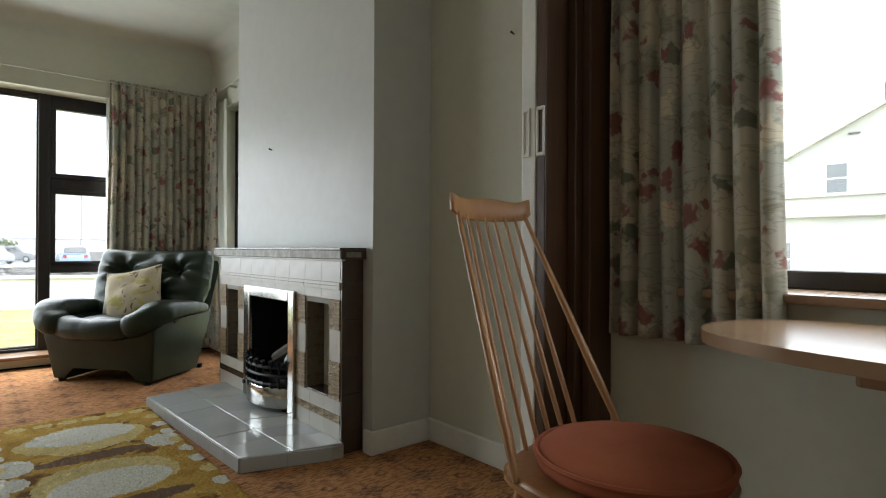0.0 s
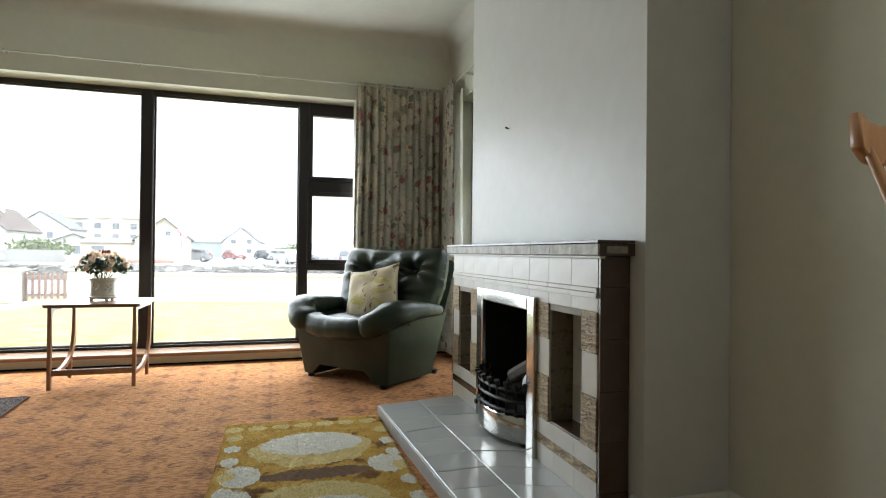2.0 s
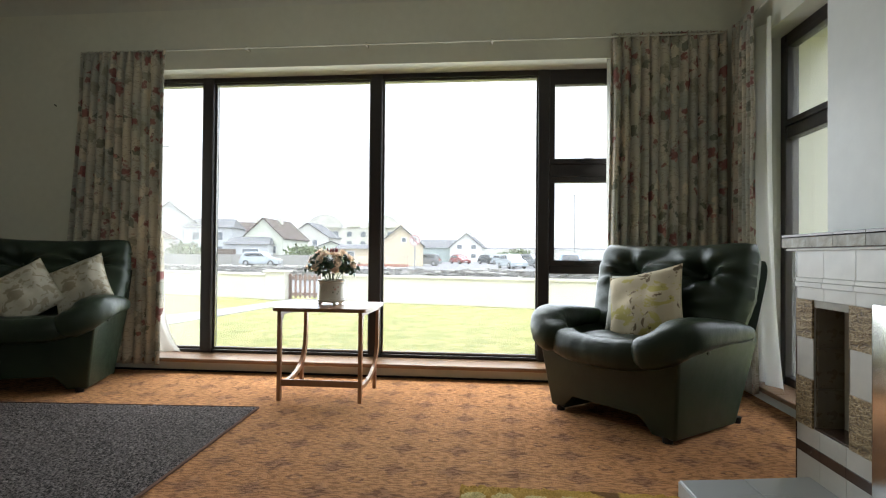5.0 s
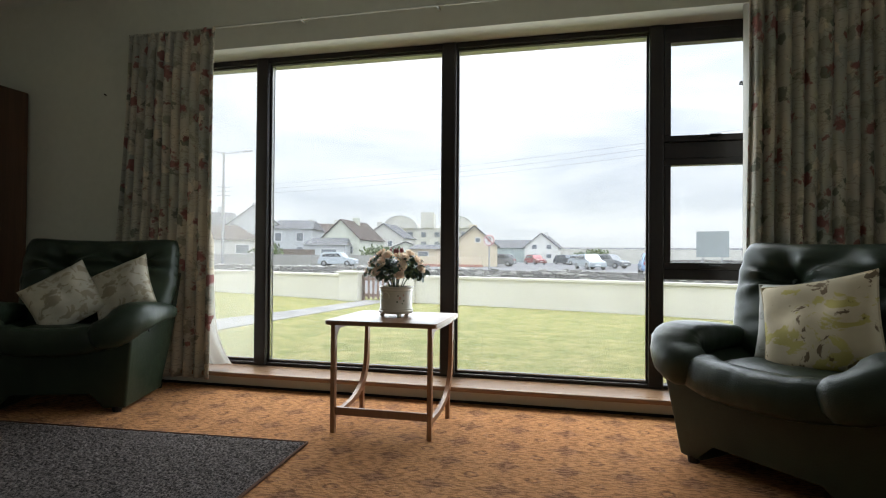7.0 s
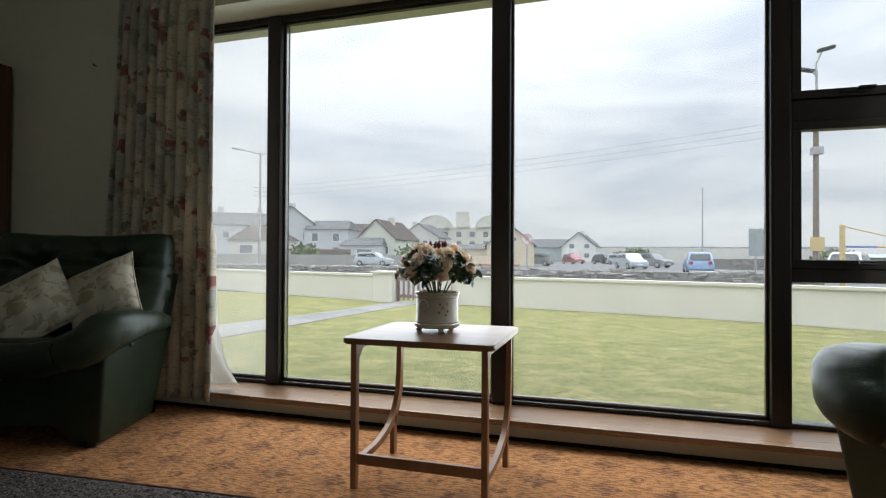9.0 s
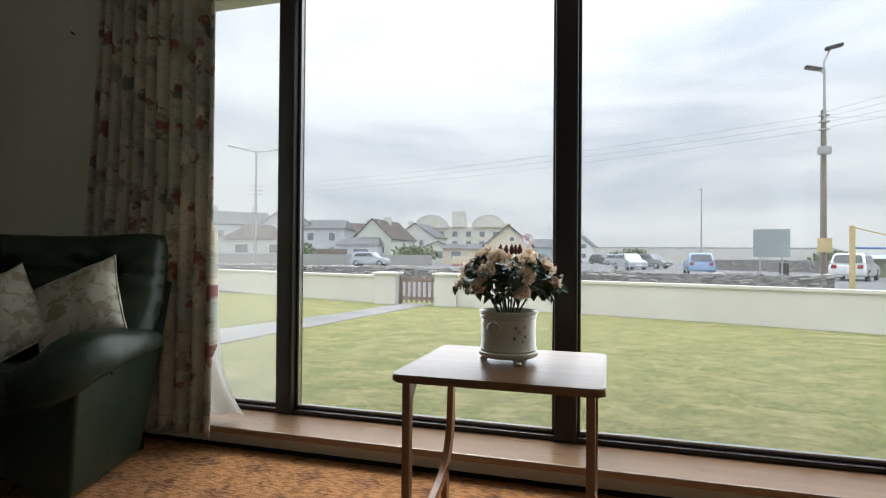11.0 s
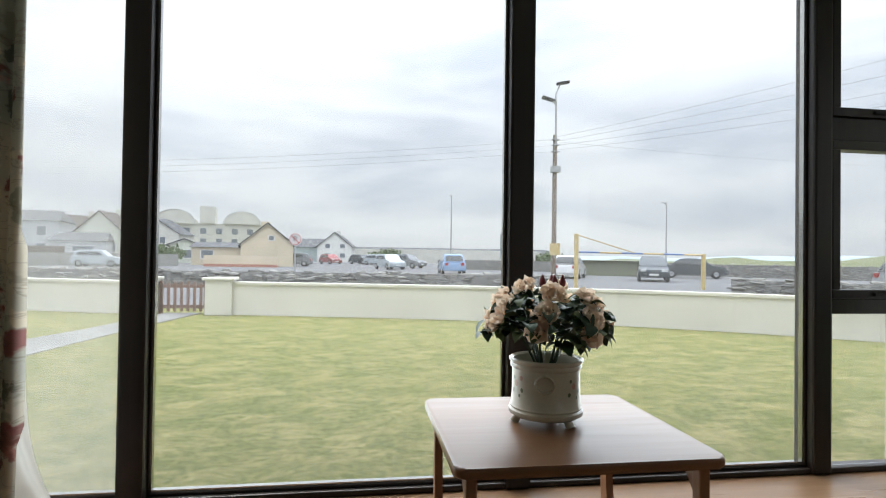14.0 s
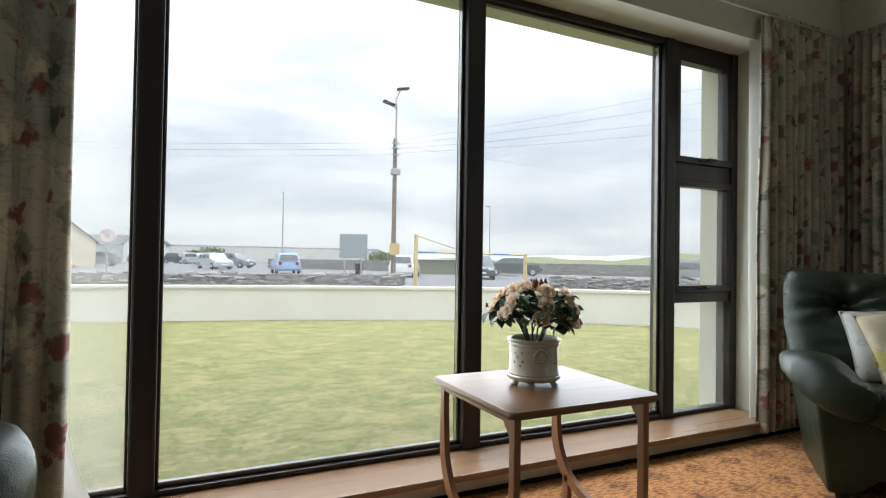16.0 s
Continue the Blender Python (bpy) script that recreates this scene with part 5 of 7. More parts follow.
# ---- dining end ----
def dining_chair():
    c = thing("dining_chair", "pale elm stick-back dining chair with a rust seat cushion", "chair", Matrix.Translation((0.035, 0.052, 0)) @ Matrix.Diagonal((1, 1, 0.982, 1)))
    sx0, sy0, sz = 0.01, 2.14, 0.42
    out = []
    for k in range(28):
        a = 2 * math.pi * k / 28
        cc, ss = math.cos(a), math.sin(a)
        out.append((sx0 + 0.225 * abs(cc) ** 0.8 * math.copysign(1, cc) - (0.02 if cc < 0 else 0), sy0 + 0.245 * abs(ss) ** 0.75 * math.copysign(1, ss) * (1 - 0.06 * cc)))
    bm = prism(bmesh.new(), out, sz - 0.035, sz)
    bmesh.ops.bevel(bm, geom=[e for e in bm.edges if abs(e.verts[0].co.z - e.verts[1].co.z) < 1e-6], offset=0.012, segments=3, affect="EDGES")
    part("seat", bm, ELM, c, "pale elm seat board", smooth=40)
    cush = lathe(bmesh.new(), [(0.02, 0.004), (0.18, 0.004), (0.208, 0.012), (0.215, 0.026), (0.212, 0.040), (0.19, 0.058), (0.13, 0.070), (0.06, 0.074), (0.002, 0.075)], 40, pose(sx0 + 0.02, sy0, sz))
    pillow = part("seat_cushion", cush, plain("rust_velvet", (0.36, 0.11, 0.055), (0.30, 0.085, 0.045), 6, 0.95, 0, 0.2, 0.3, 300), c, "rust-coloured cloth seat pad", smooth=70)
    loop = [(sx0 + 0.02 + 0.214 * abs(math.cos(a)) ** 1.0 * math.copysign(1, math.cos(a)), sy0 + 0.214 * abs(math.sin(a)) ** 1.0 * math.copysign(1, math.sin(a)), sz + 0.043) for a in [2 * math.pi * k / 40 for k in range(40)]]
    part("piping", tube(bmesh.new(), loop, 0.006, 6, True), bpy.data.materials["rust_velvet"], pillow)
    # swept top rail
    top = [(-0.452 - 0.020 * (1 - (2 * u - 1) ** 2), 2.02 + 0.328 * u, 0) for u in [i / 12 for i in range(13)]]
    bm = bmesh.new()
    rings = []
    for i, (x, y, _) in enumerate(top):
        t = 2 * i / 12 - 1
        hi = 1.074 + 0.030 * abs(t) ** 2.2 + 0.012 * math.cos(t * 3.3)
        lo = 1.016 + 0.012 * abs(t) ** 3 + (0.0 if abs(t) < 0.9 else 0.012)
        rings.append([bm.verts.new(p) for p in ((x - 0.010, y, lo), (x + 0.010, y, lo), (x + 0.004, y, hi), (x - 0.012, y, hi))])
    for A, B in zip(rings, rings[1:]):
        for k in range(4):
            bm.faces.new((A[k], A[(k + 1) % 4], B[(k + 1) % 4], B[k]))
    bm.faces.new(rings[0][::-1])
    bm.faces.new(rings[-1])
    bmesh.ops.bevel(bm, geom=list(bm.edges), offset=0.003, segments=1, affect="EDGES")
    part("top_rail", bm, ELM, c, "swept top rail with curled ends", smooth=50)
    for i in range(8):
        u = i / 7
        big = i in (0, 7)
        b = Vector((-0.19 + (0.075 if big else -0.02 * math.sin(math.pi * u)), 1.955 + 0.36 * u if not big else (1.915 if i == 0 else 2.355), sz - 0.012))
        t = Vector((-0.455 - 0.018 * math.sin(math.pi * u), 2.045 + 0.28 * u, 1.042))
        r = (0.0085, 0.0125, 0.0065) if big else (0.006, 0.0075, 0.005)
        part("spindle", tube(bmesh.new(), [b, b.lerp(t, 0.25), b.lerp(t, 0.6), t], [r[0], r[1], r[1] * 0.85, r[2]], 8), ELM, c, smooth=60)
    for dx, dy in ((-0.15, -0.17), (-0.15, 0.17), (0.14, -0.16), (0.14, 0.16)):
        part("leg", rod(bmesh.new(), (sx0 + dx * 1.45, sy0 + dy * 1.35, 0), (sx0 + dx, sy0 + dy, sz - 0.03), 0.011, 0.016, 10), ELM, c, smooth=60)
    for dy in (-0.195, 0.195):
        part("stretcher", rod(bmesh.new(), (sx0 - 0.19, sy0 + dy * 1.02, 0.19), (sx0 + 0.18, sy0 + dy * 0.98, 0.19), 0.008, 0.008, 8), ELM, c, smooth=60)
    return c


dining_chair()
dt = thing("dining_table", "oval pale elm dining table with a rounded edge", "table", Matrix.Translation((0.035, 0.028, 0)) @ Matrix.Diagonal((1, 1, 0.985, 1)))
out = []
for k in range(64):
    a = 2 * math.pi * k / 64
    cc, ss = math.cos(a), math.sin(a)
    out.append((0.93 + 0.82 * abs(cc) ** 0.62 * math.copysign(1, cc), 2.395 + 0.315 * abs(ss) ** 0.80 * math.copysign(1, ss)))
bm = prism(bmesh.new(), out, 0.722, 0.75)
bmesh.ops.bevel(bm, geom=[e for e in bm.edges if abs(e.verts[0].co.z - e.verts[1].co.z) < 1e-6], offset=0.011, segments=4, affect="EDGES")
part("tabletop", bm, ELMTOP, dt, smooth=40)
part("apron", boxed(0.42, 1.44, 2.27, 2.52, 0.67, 0.722, bevel=0.008), ELMTOP, dt)
for x in (0.66, 1.36):
    for y in (2.30, 2.49):
        part("leg", boxed(x - 0.03, x + 0.03, y - 0.022, y + 0.022, 0.0, 0.66, bevel=0.008), ELMTOP, dt)
part("rail", boxed(0.68, 1.33, 2.375, 2.415, 0.10, 0.15, bevel=0.006), ELMTOP, dt)

# folded dividing doors against the wall
door = thing("folding_door", "dark brown wooden folding door leaves folded against the wall", "door", Matrix.Translation((0.022, 2.747 * 0.13, 0)) @ Matrix.Diagonal((1, 0.87, 0.985, 1)))
part("white_stile", boxed(-0.53, -0.472, 2.425, 2.747, 0.012, 2.05, bevel=0.004), WHITE, door, "cream painted outer leaf of the door")
for x0, x1, y0 in ((-0.470, -0.432, 2.43), (-0.430, -0.396, 2.56), (-0.394, -0.362, 2.60)):
    leaf = part("leaf", boxed(x0, x1, y0, 2.747, 0.012, 2.05, bevel=0.005), DARKWOOD, door)
for x0, x1, yy in ((-0.524, -0.492, 2.425), (-0.468, -0.434, 2.43)):
    bm = bmesh.new()
    for a0, a1, z0, z1 in ((x0, x1, 1.24, 1.252), (x0, x1, 1.393, 1.405), (x0, x0 + 0.008, 1.252, 1.393), (x1 - 0.008, x1, 1.252, 1.393)):
        box(bm, a0, a1, yy - 0.006, yy + 0.002, z0, z1, bevel=0.002, seg=1)
    part("pull_handle", bm, WHITE, door, "white plastic flush pull")

# tall dark cabinet in the far corner
cab = thing("tall_cabinet", "tall dark brown wooden cabinet standing in the corner", "cabinet", Matrix.Translation((-1.006, -1.123, 0)) @ Matrix.Diagonal((0.786, 0.635, 1, 1)))
part("body", boxed(-4.42, -4.02, -3.05, -2.42, 0.06, 1.95, bevel=0.006), DARKWOOD, cab)
part("plinth", boxed(-4.42, -4.05, -3.03, -2.44, 0.0, 0.06), DARKWOOD, cab)
for y0, y1 in ((-3.04, -2.74), (-2.73, -2.43)):
    d = part("door", boxed(-4.02, -4.0, y0, y1, 0.08, 1.93, bevel=0.004), DARKWOOD, cab)
    part("handle", rod(bmesh.new(), (-3.985, (y0 + y1) / 2 + 0.1, 1.0), (-3.985, (y0 + y1) / 2 + 0.1, 1.12), 0.006), CASTIRON, d)

# nails and scuffs left by pictures
NAIL = plain("rusty_nail", (0.08, 0.06, 0.05), None, 40, 0.6, 0.6)
for x, y, z, axis in ((-2.42, 2.42, 1.50, "y"), (-4.50, -2.02, 1.90, "x"), (-0.80, 2.75, 1.80, "y")):
    bm = rod(bmesh.new(), (x, y, z), (x + (0.02 if axis == "x" else 0), y - (0.02 if axis == "y" else 0), z + 0.006), 0.003, 0.005, 8)
    tagged(part("picture_nail", bm, NAIL), "rusty picture nail in the painted plaster wall", "nail")

# ---- outdoors ----
GZ = -0.40
GRASS = Mat("mown_grass", 0.95, 0, 0.15)
g1 = GRASS.ramp(GRASS.noise(0.55, 6.0, 0.65), [(0.36, 0.0), (0.64, 1.0)])
gc = GRASS.mix(g1, (0.160, 0.200, 0.038), (0.240, 0.255, 0.066))
# mown stubble shows straw in drifts across the lawn, with fresh green tufts between
g2 = GRASS.ramp(GRASS.noise(2.6, 7.0, 0.72, GRASS.mapping((1.2, 0.85, 1)), 0.4), [(0.47, 0.0), (0.58, 1.0)])
gc = GRASS.mix(GRASS.math("MULTIPLY", g2, 0.85), gc, (0.60, 0.49, 0.225))
g4 = GRASS.ramp(GRASS.noise(9.0, 6.0, 0.75, GRASS.mapping((1.3, 0.8, 1), (0, 0, 0), (5.0, 1.0, 0))), [(0.50, 0.0), (0.62, 1.0)])
gc = GRASS.mix(GRASS.math("MULTIPLY", g4, 0.55), gc, (0.60, 0.51, 0.235))
g3 = GRASS.ramp(GRASS.noise(2.2, 9.0, 0.82, GRASS.mapping((1.3, 0.8, 1), (0, 0, 0), (2.0, 9.0, 0))), [(0.50, 0.0), (0.58, 1.0)])
gc = GRASS.mix(GRASS.math("MULTIPLY", g3, 0.80), gc, (0.120, 0.180, 0.010))
gc = GRASS.mix(0.40, gc, GRASS.ramp(GRASS.noise(17.0, 8.0, 0.85), [(0.42, (0.045, 0.080, 0.006)), (0.50, (0.20, 0.215, 0.050)), (0.58, (0.60, 0.50, 0.23))]))
gc = GRASS.mix(0.30, gc, GRASS.ramp(GRASS.noise(95.0, 4.0, 0.8), [(0.40, (0.04, 0.06, 0.012)), (0.60, (0.46, 0.43, 0.19))]))
GRASS.color(gc).bump(GRASS.math("ADD", GRASS.noise(45.0, 5.0, 0.8), GRASS.noise(7.0, 4.0)), 1.0, 0.06)
GRASS = GRASS.m
RENDER = plain("cream_masonry_paint", (0.62, 0.60, 0.53), (0.55, 0.53, 0.46), 0.9, 0.85, 0, 0.2, 0.4, 60, 0.004)
CONCRETE = plain("worn_concrete", (0.23, 0.222, 0.21), (0.15, 0.146, 0.14), 1.5, 0.9, 0, 0.2, 0.5, 40, 0.006)
ASPHALT = plain("worn_asphalt", (0.125, 0.126, 0.13), (0.095, 0.095, 0.10), 0.25, 0.85, 0, 0.3, 0.4, 60, 0.004)
RUBBLE = Mat("grey_field_stone", 0.9, 0, 0.2)
RUBBLE.color(RUBBLE.mix(RUBBLE.random(), (0.17, 0.165, 0.155), (0.34, 0.33, 0.305))).bump(RUBBLE.noise(14.0, 5.0), 0.8, 0.03)
RUBBLE = RUBBLE.m
MORTAR = Mat("dark_dry_stone", 0.95, 0, 0.1)
mv = MORTAR.ramp(MORTAR.xyz(MORTAR.voronoi(4.0, MORTAR.mapping((1.6, 1.6, 6.0)), "F1", "Color"))[0], [(0.0, (0.10, 0.098, 0.094)), (1.0, (0.34, 0.33, 0.31))])
MORTAR.color(MORTAR.mix(MORTAR.ramp(MORTAR.voronoi(4.0, MORTAR.mapping((1.6, 1.6, 6.0)), "DISTANCE_TO_EDGE"), [(0.0, 0.0), (0.09, 1.0)]), (0.05, 0.048, 0.045), mv))
MORTAR.bump(MORTAR.noise(8.0, 4.0), 0.6, 0.04)
MORTAR = MORTAR.m

# ground, one sheet to the horizon, with low swells far off
def ground_fn(u, v):
    x = -500 + 1000 * u
    y = -500 + 1000 * v
    return (x, y, GZ)


tagged(part("ground", sheet(ground_fn, 20, 20), GRASS), "mown lawn of green and straw-coloured grass", "lawn", kind="structure")
PATHO = [(-15.6, -4.45), (-15.6, -3.70), (-12.4, -4.15), (-8.9, -4.55), (-5.6, -5.0), (-5.6, -6.5), (-10.1, -5.55), (-12.9, -4.85)]
tagged(part("pavement", prism(bmesh.new(), PATHO, GZ - 0.05, GZ + 0.012), CONCRETE), "worn grey concrete garden path", "path", kind="structure")
tagged(part("road", prism(bmesh.new(), [(-17.6, -15), (-16.6, -3), (-14.9, 5), (-12.0, 14), (-14, 60), (-135, 60), (-135, -140), (-30, -60)], GZ - 0.05, GZ + 0.02), ASPHALT), "grey asphalt road and car park", "road", kind="structure")


def wall_run(bm, pts, t, z0, z1):
    for (ax, ay), (bx, by) in zip(pts, pts[1:]):
        d = Vector((bx - ax, by - ay)).normalized()
        nx, ny = -d.y * t / 2, d.x * t / 2
        ex, ey = d.x * 0.01, d.y * 0.01
        prism(bm, [(ax + nx - ex, ay + ny - ey), (bx + nx + ex, by + ny + ey), (bx - nx + ex, by - ny + ey), (ax - nx - ex, ay - ny - ey)], z0, z1)
    return bm


gw = thing("garden_wall", "low cream rendered garden wall with a rounded coping", "wall")
WL = [(-20.0, -19.0), (-17.75, -11.6), (-15.55, -5.1)]
WR = [(-15.35, -3.0), (-14.65, 0.3), (-14.0, 2.6), (-13.2, 4.8), (-12.2, 6.6), (-10.9, 8.35), (-9.4, 9.4), (-6.0, 10.6), (0.0, 11.2)]
for pts in (WL, WR):
    part("wall_face", wall_run(bmesh.new(), pts, 0.20, GZ - 0.05, GZ + 0.66), RENDER, gw)
    part("coping", wall_run(bmesh.new(), pts, 0.27, GZ + 0.655, GZ + 0.71), RENDER, gw)
for x, y in ((-15.45, -4.85), (-15.35, -3.25)):
    p = part("pier", boxed(x - 0.22, x + 0.22, y - 0.27, y + 0.27, GZ, GZ + 0.74, bevel=0.01), RENDER, gw)
    bm = boxed(x - 0.27, x + 0.27, y - 0.33, y + 0.33, GZ + 0.74, GZ + 0.80, bevel=0.02)
    part("cap", bm, RENDER, p)
gate = thing("garden_gate", "brown painted wooden picket garden gate, closed", "gate")
GATEW = plain("brown_gate_paint", (0.20, 0.115, 0.085), None, 5, 0.7)
for z in (GZ + 0.12, GZ + 0.56):
    part("rail", boxed(-15.56, -15.52, -4.56, -3.55, z, z + 0.07, bevel=0.005), GATEW, gate)
for k in range(8):
    y = -4.53 + k * 0.134
    part("slat", boxed(-15.52, -15.50, y, y + 0.062, GZ + 0.05, GZ + 0.66 + 0.04 * math.sin(math.pi * k / 7), bevel=0.004), GATEW, gate)
for y in (-4.56, -3.63):
    part("post", boxed(-15.58, -15.50, y, y + 0.07, GZ, GZ + 0.70, bevel=0.005), GATEW, gate)

# dry stone walls
def stone_wall(name, pts, h, label, z0=GZ, seed=1, stones=300, top=True):
    w = thing(name, label, "stone wall")
    part("core", wall_run(bmesh.new(), pts, 0.42, z0, z0 + h), MORTAR, w)
    r_ = random.Random(seed)
    protos = []
    for k in range(5):
        bm = bmesh.new()
        bmesh.ops.create_cube(bm, size=1.0)
        bmesh.ops.bevel(bm, geom=list(bm.edges), offset=0.16, segments=1, affect="EDGES")
        for v in bm.verts:
            v.co *= r_.uniform(0.82, 1.15)
        protos.append(mesh_of(bm, "stone", RUBBLE))
    L = [math.dist(a, b) for a, b in zip(pts, pts[1:])]
    for k in range(stones):
        s = r_.random() * sum(L)
        i = 0
        while s > L[i] and i < len(L) - 1:
            s -= L[i]
            i += 1
        (ax, ay), (bx, by) = pts[i], pts[i + 1]
        t = s / L[i]
        ang = math.degrees(math.atan2(by - ay, bx - ax))
        ob = new("stone", protos[k % 5])
        ob.parent = w
        high = r_.random() < 0.4
        z = z0 + (h + r_.uniform(-0.02, 0.05) if high else r_.uniform(0.25, 1) * h)
        side = 0 if high else 0.19
        nx, ny = (by - ay) / L[i], -(bx - ax) / L[i]
        if nx < 0:
            nx, ny = -nx, -ny
        ob.matrix_local = pose(ax + (bx - ax) * t + nx * side, ay + (by - ay) * t + ny * side, z, r_.uniform(-12, 12), r_.uniform(-12, 12), ang + r_.uniform(-10, 10)) @ Matrix.Diagonal((r_.uniform(0.22, 0.48), r_.uniform(0.18, 0.3), r_.uniform(0.05, 0.10), 1))
    return w


stone_wall("dry_stone_wall", [(-31, -34), (-26.5, -10), (-25.0, 0.0), (-23.6, 7.6)], 0.62, "low grey dry stone wall along the road", seed=5)
stone_wall("dry_stone_wall", [(-20.5, 12.6), (-17.5, 17.5), (-14.0, 26.0)], 0.62, "low grey dry stone wall along the road", seed=6, stones=160)
stone_wall("dry_stone_wall", [(-62, 8), (-50, 21), (-38, 34), (-28, 48)], 1.0, "long grey stone wall behind the car park", seed=8, stones=120)


# ---- street furniture ----
POLEWOOD = wood("weathered_pole", (0.20, 0.15, 0.11), (0.13, 0.10, 0.08), "z", 6, 0.9)
STEEL = plain("galvanised_steel", (0.36, 0.37, 0.38), None, 8, 0.5, 0.6)
YELLOW = plain("yellow_paint", (0.50, 0.38, 0.16), None, 6, 0.6)
BLUE = plain("blue_paint", (0.06, 0.14, 0.36), None, 6, 0.6)


def at_bearing(az, d, eye=(-2.78, -0.3)):
    """A place at a distance from the window, by its bearing."""
    az = 0.97 * az - 0.2
    return eye[0] - d * math.cos(radians(az)), eye[1] + d * math.sin(radians(az))


def street_lamp(x, y, h, r, arms, label, material=STEEL, arm_z=0.0, reach=0.9):
    s = thing("street_lamp", label, "street lamp")
    part("pole", rod(bmesh.new(), (x, y, GZ), (x, y, h), r, r * 0.55, 10), material, s, smooth=60)
    for a in arms:
        dx, dy = math.cos(radians(a)) * reach, math.sin(radians(a)) * reach
        part("arm", rod(bmesh.new(), (x, y, h - 0.1 + arm_z), (x + dx, y + dy, h + 0.15 + arm_z), 0.035, 0.03, 8), STEEL, s)
        hd = boxed(-0.34, 0.34, -0.13, 0.13, -0.05, 0.06, bevel=0.03)
        ob = part("lantern", hd, STEEL, s)
        ob.matrix_local = pose(x + dx * 1.2, y + dy * 1.2, h + 0.18 + arm_z, 0, -8, a)
    return s


px, py = at_bearing(20.6, 26.0)
main = thing("street_lamp", "tall wooden pole with a steel lamp bracket, two lanterns and cables", "street lamp")
part("pole", rod(bmesh.new(), (px, py, GZ), (px, py, 6.6), 0.125, 0.095, 10), POLEWOOD, main, smooth=60)
part("bracket", tube(bmesh.new(), [(px + 0.11, py, 6.1), (px + 0.10, py, 8.1), (px + 0.06, py - 0.02, 8.45), (px, py + 0.22, 8.95)], [0.05, 0.045, 0.04, 0.035], 8), STEEL, main, "grey steel lamp bracket", smooth=60)
part("bracket", tube(bmesh.new(), [(px + 0.10, py, 7.95), (px + 0.10, py - 0.20, 8.22)], 0.035, 6), STEEL, main)
for dy, z, tilt in ((0.34, 9.02, 12), (-0.36, 8.24, -14)):
    bm = boxed(-0.12, 0.12, -0.30, 0.30, -0.06, 0.06, bevel=0.03)
    part("lantern", bm, CASTIRON, main, "dark street lantern").matrix_local = pose(px + 0.05, py + dy, z, tilt, 0, 0)
for z in (6.35, 6.1, 5.8):
    part("insulator", boxed(px - 0.06, px + 0.16, py - 0.17, py + 0.17, z, z + 0.05, bevel=0.01), STEEL, main)
part("box", boxed(px - 0.05, px + 0.25, py - 0.2, py + 0.2, 4.85, 5.15, bevel=0.02), STEEL, main)
part("notice", boxed(px + 0.13, px + 0.15, py - 0.25, py + 0.25, 1.05, 1.6, bevel=0.005), YELLOW, main, "small yellow notice")
left_lamp = street_lamp(*at_bearing(-35.6, 40.0), 8.0, 0.12, (125, -55), "grey street lamp with two long arms", STEEL, 0, 1.3)
lx, ly = at_bearing(-35.6, 40.0)
for z in (5.55, 5.25, 4.95):
    part("cross_bar", rod(bmesh.new(), (lx + 0.25, ly - 0.36, z), (lx - 0.25, ly + 0.36, z), 0.035, 0.035, 6), STEEL, left_lamp)
street_lamp(*at_bearing(9.7, 60.0), 7.4, 0.09, (180,), "slim grey street lamp", STEEL, 0, 0.35)
street_lamp(*at_bearing(31.5, 60.0), 6.5, 0.08, (180,), "slim grey street lamp", STEEL, 0, 0.35)

wires = thing("overhead_cables", "thin black overhead cables between the poles", "cables", kind="stuff")
CABLE = plain("black_cable", (0.12, 0.12, 0.125), None, 10, 0.8)
ends = [((px, py, 6.4 - 0.28 * k), (*at_bearing(-35.6, 40.0), 5.55 - 0.3 * k)) for k in range(3)] + [((px, py, 6.3), (px - 6, py + 40, 7.2)), ((px, py, 6.5), (-9.0, 26.0, 9.6)), ((px, py, 6.3), (-8.0, 26.0, 8.6)), ((px, py, 6.1), (-8.0, 26.0, 7.6)), ((px, py, 5.9), (-8.0, 26.0, 6.9))]
for a, b in ends:
    a, b = Vector(a), Vector(b)
    pts = [a.lerp(b, i / 14) - Vector((0, 0, 0.35 * 4 * (i / 14) * (1 - i / 14))) for i in range(15)]
    part("cable", tube(bmesh.new(), pts, 0.0045, 4), CABLE, wires)

sgn = thing("traffic_sign", "round white no-parking sign with a red ring on a grey post", "sign")
sx_, sy_ = at_bearing(-6.5, 30.0)
part("post", rod(bmesh.new(), (sx_, sy_, GZ), (sx_, sy_, 2.05), 0.04), STEEL, sgn)
SIGNRED, SIGNWHITE = plain("sign_red", (0.45, 0.06, 0.06), None, 10, 0.5), plain("sign_white", (0.7, 0.7, 0.7), None, 10, 0.5)
face = pose(sx_ + 0.05, sy_, 1.72, 0, 90, 0)
part("disc", lathe(bmesh.new(), [(0.001, 0), (0.33, 0), (0.33, 0.02), (0.001, 0.02)], 32, face), SIGNWHITE, sgn)
part("ring", tube(bmesh.new(), [face @ Vector((0.285 * math.cos(a), 0.285 * math.sin(a), 0.022)) for a in [2 * math.pi * k / 32 for k in range(32)]], 0.045, 6, True, 0.4), SIGNRED, sgn)
part("bar", rod(bmesh.new(), (sx_ + 0.085, sy_ - 0.2, 1.92), (sx_ + 0.085, sy_ + 0.2, 1.52), 0.022, 0.022, 6), SIGNRED, sgn)
txt = bpy.data.curves.new("letter", "FONT")
txt.body, txt.size, txt.extrude, txt.align_x, txt.align_y = "P", 0.42, 0.004, "CENTER", "CENTER"
txt.materials.append(CASTIRON)
tob = new("letter", txt)
tob.parent = sgn
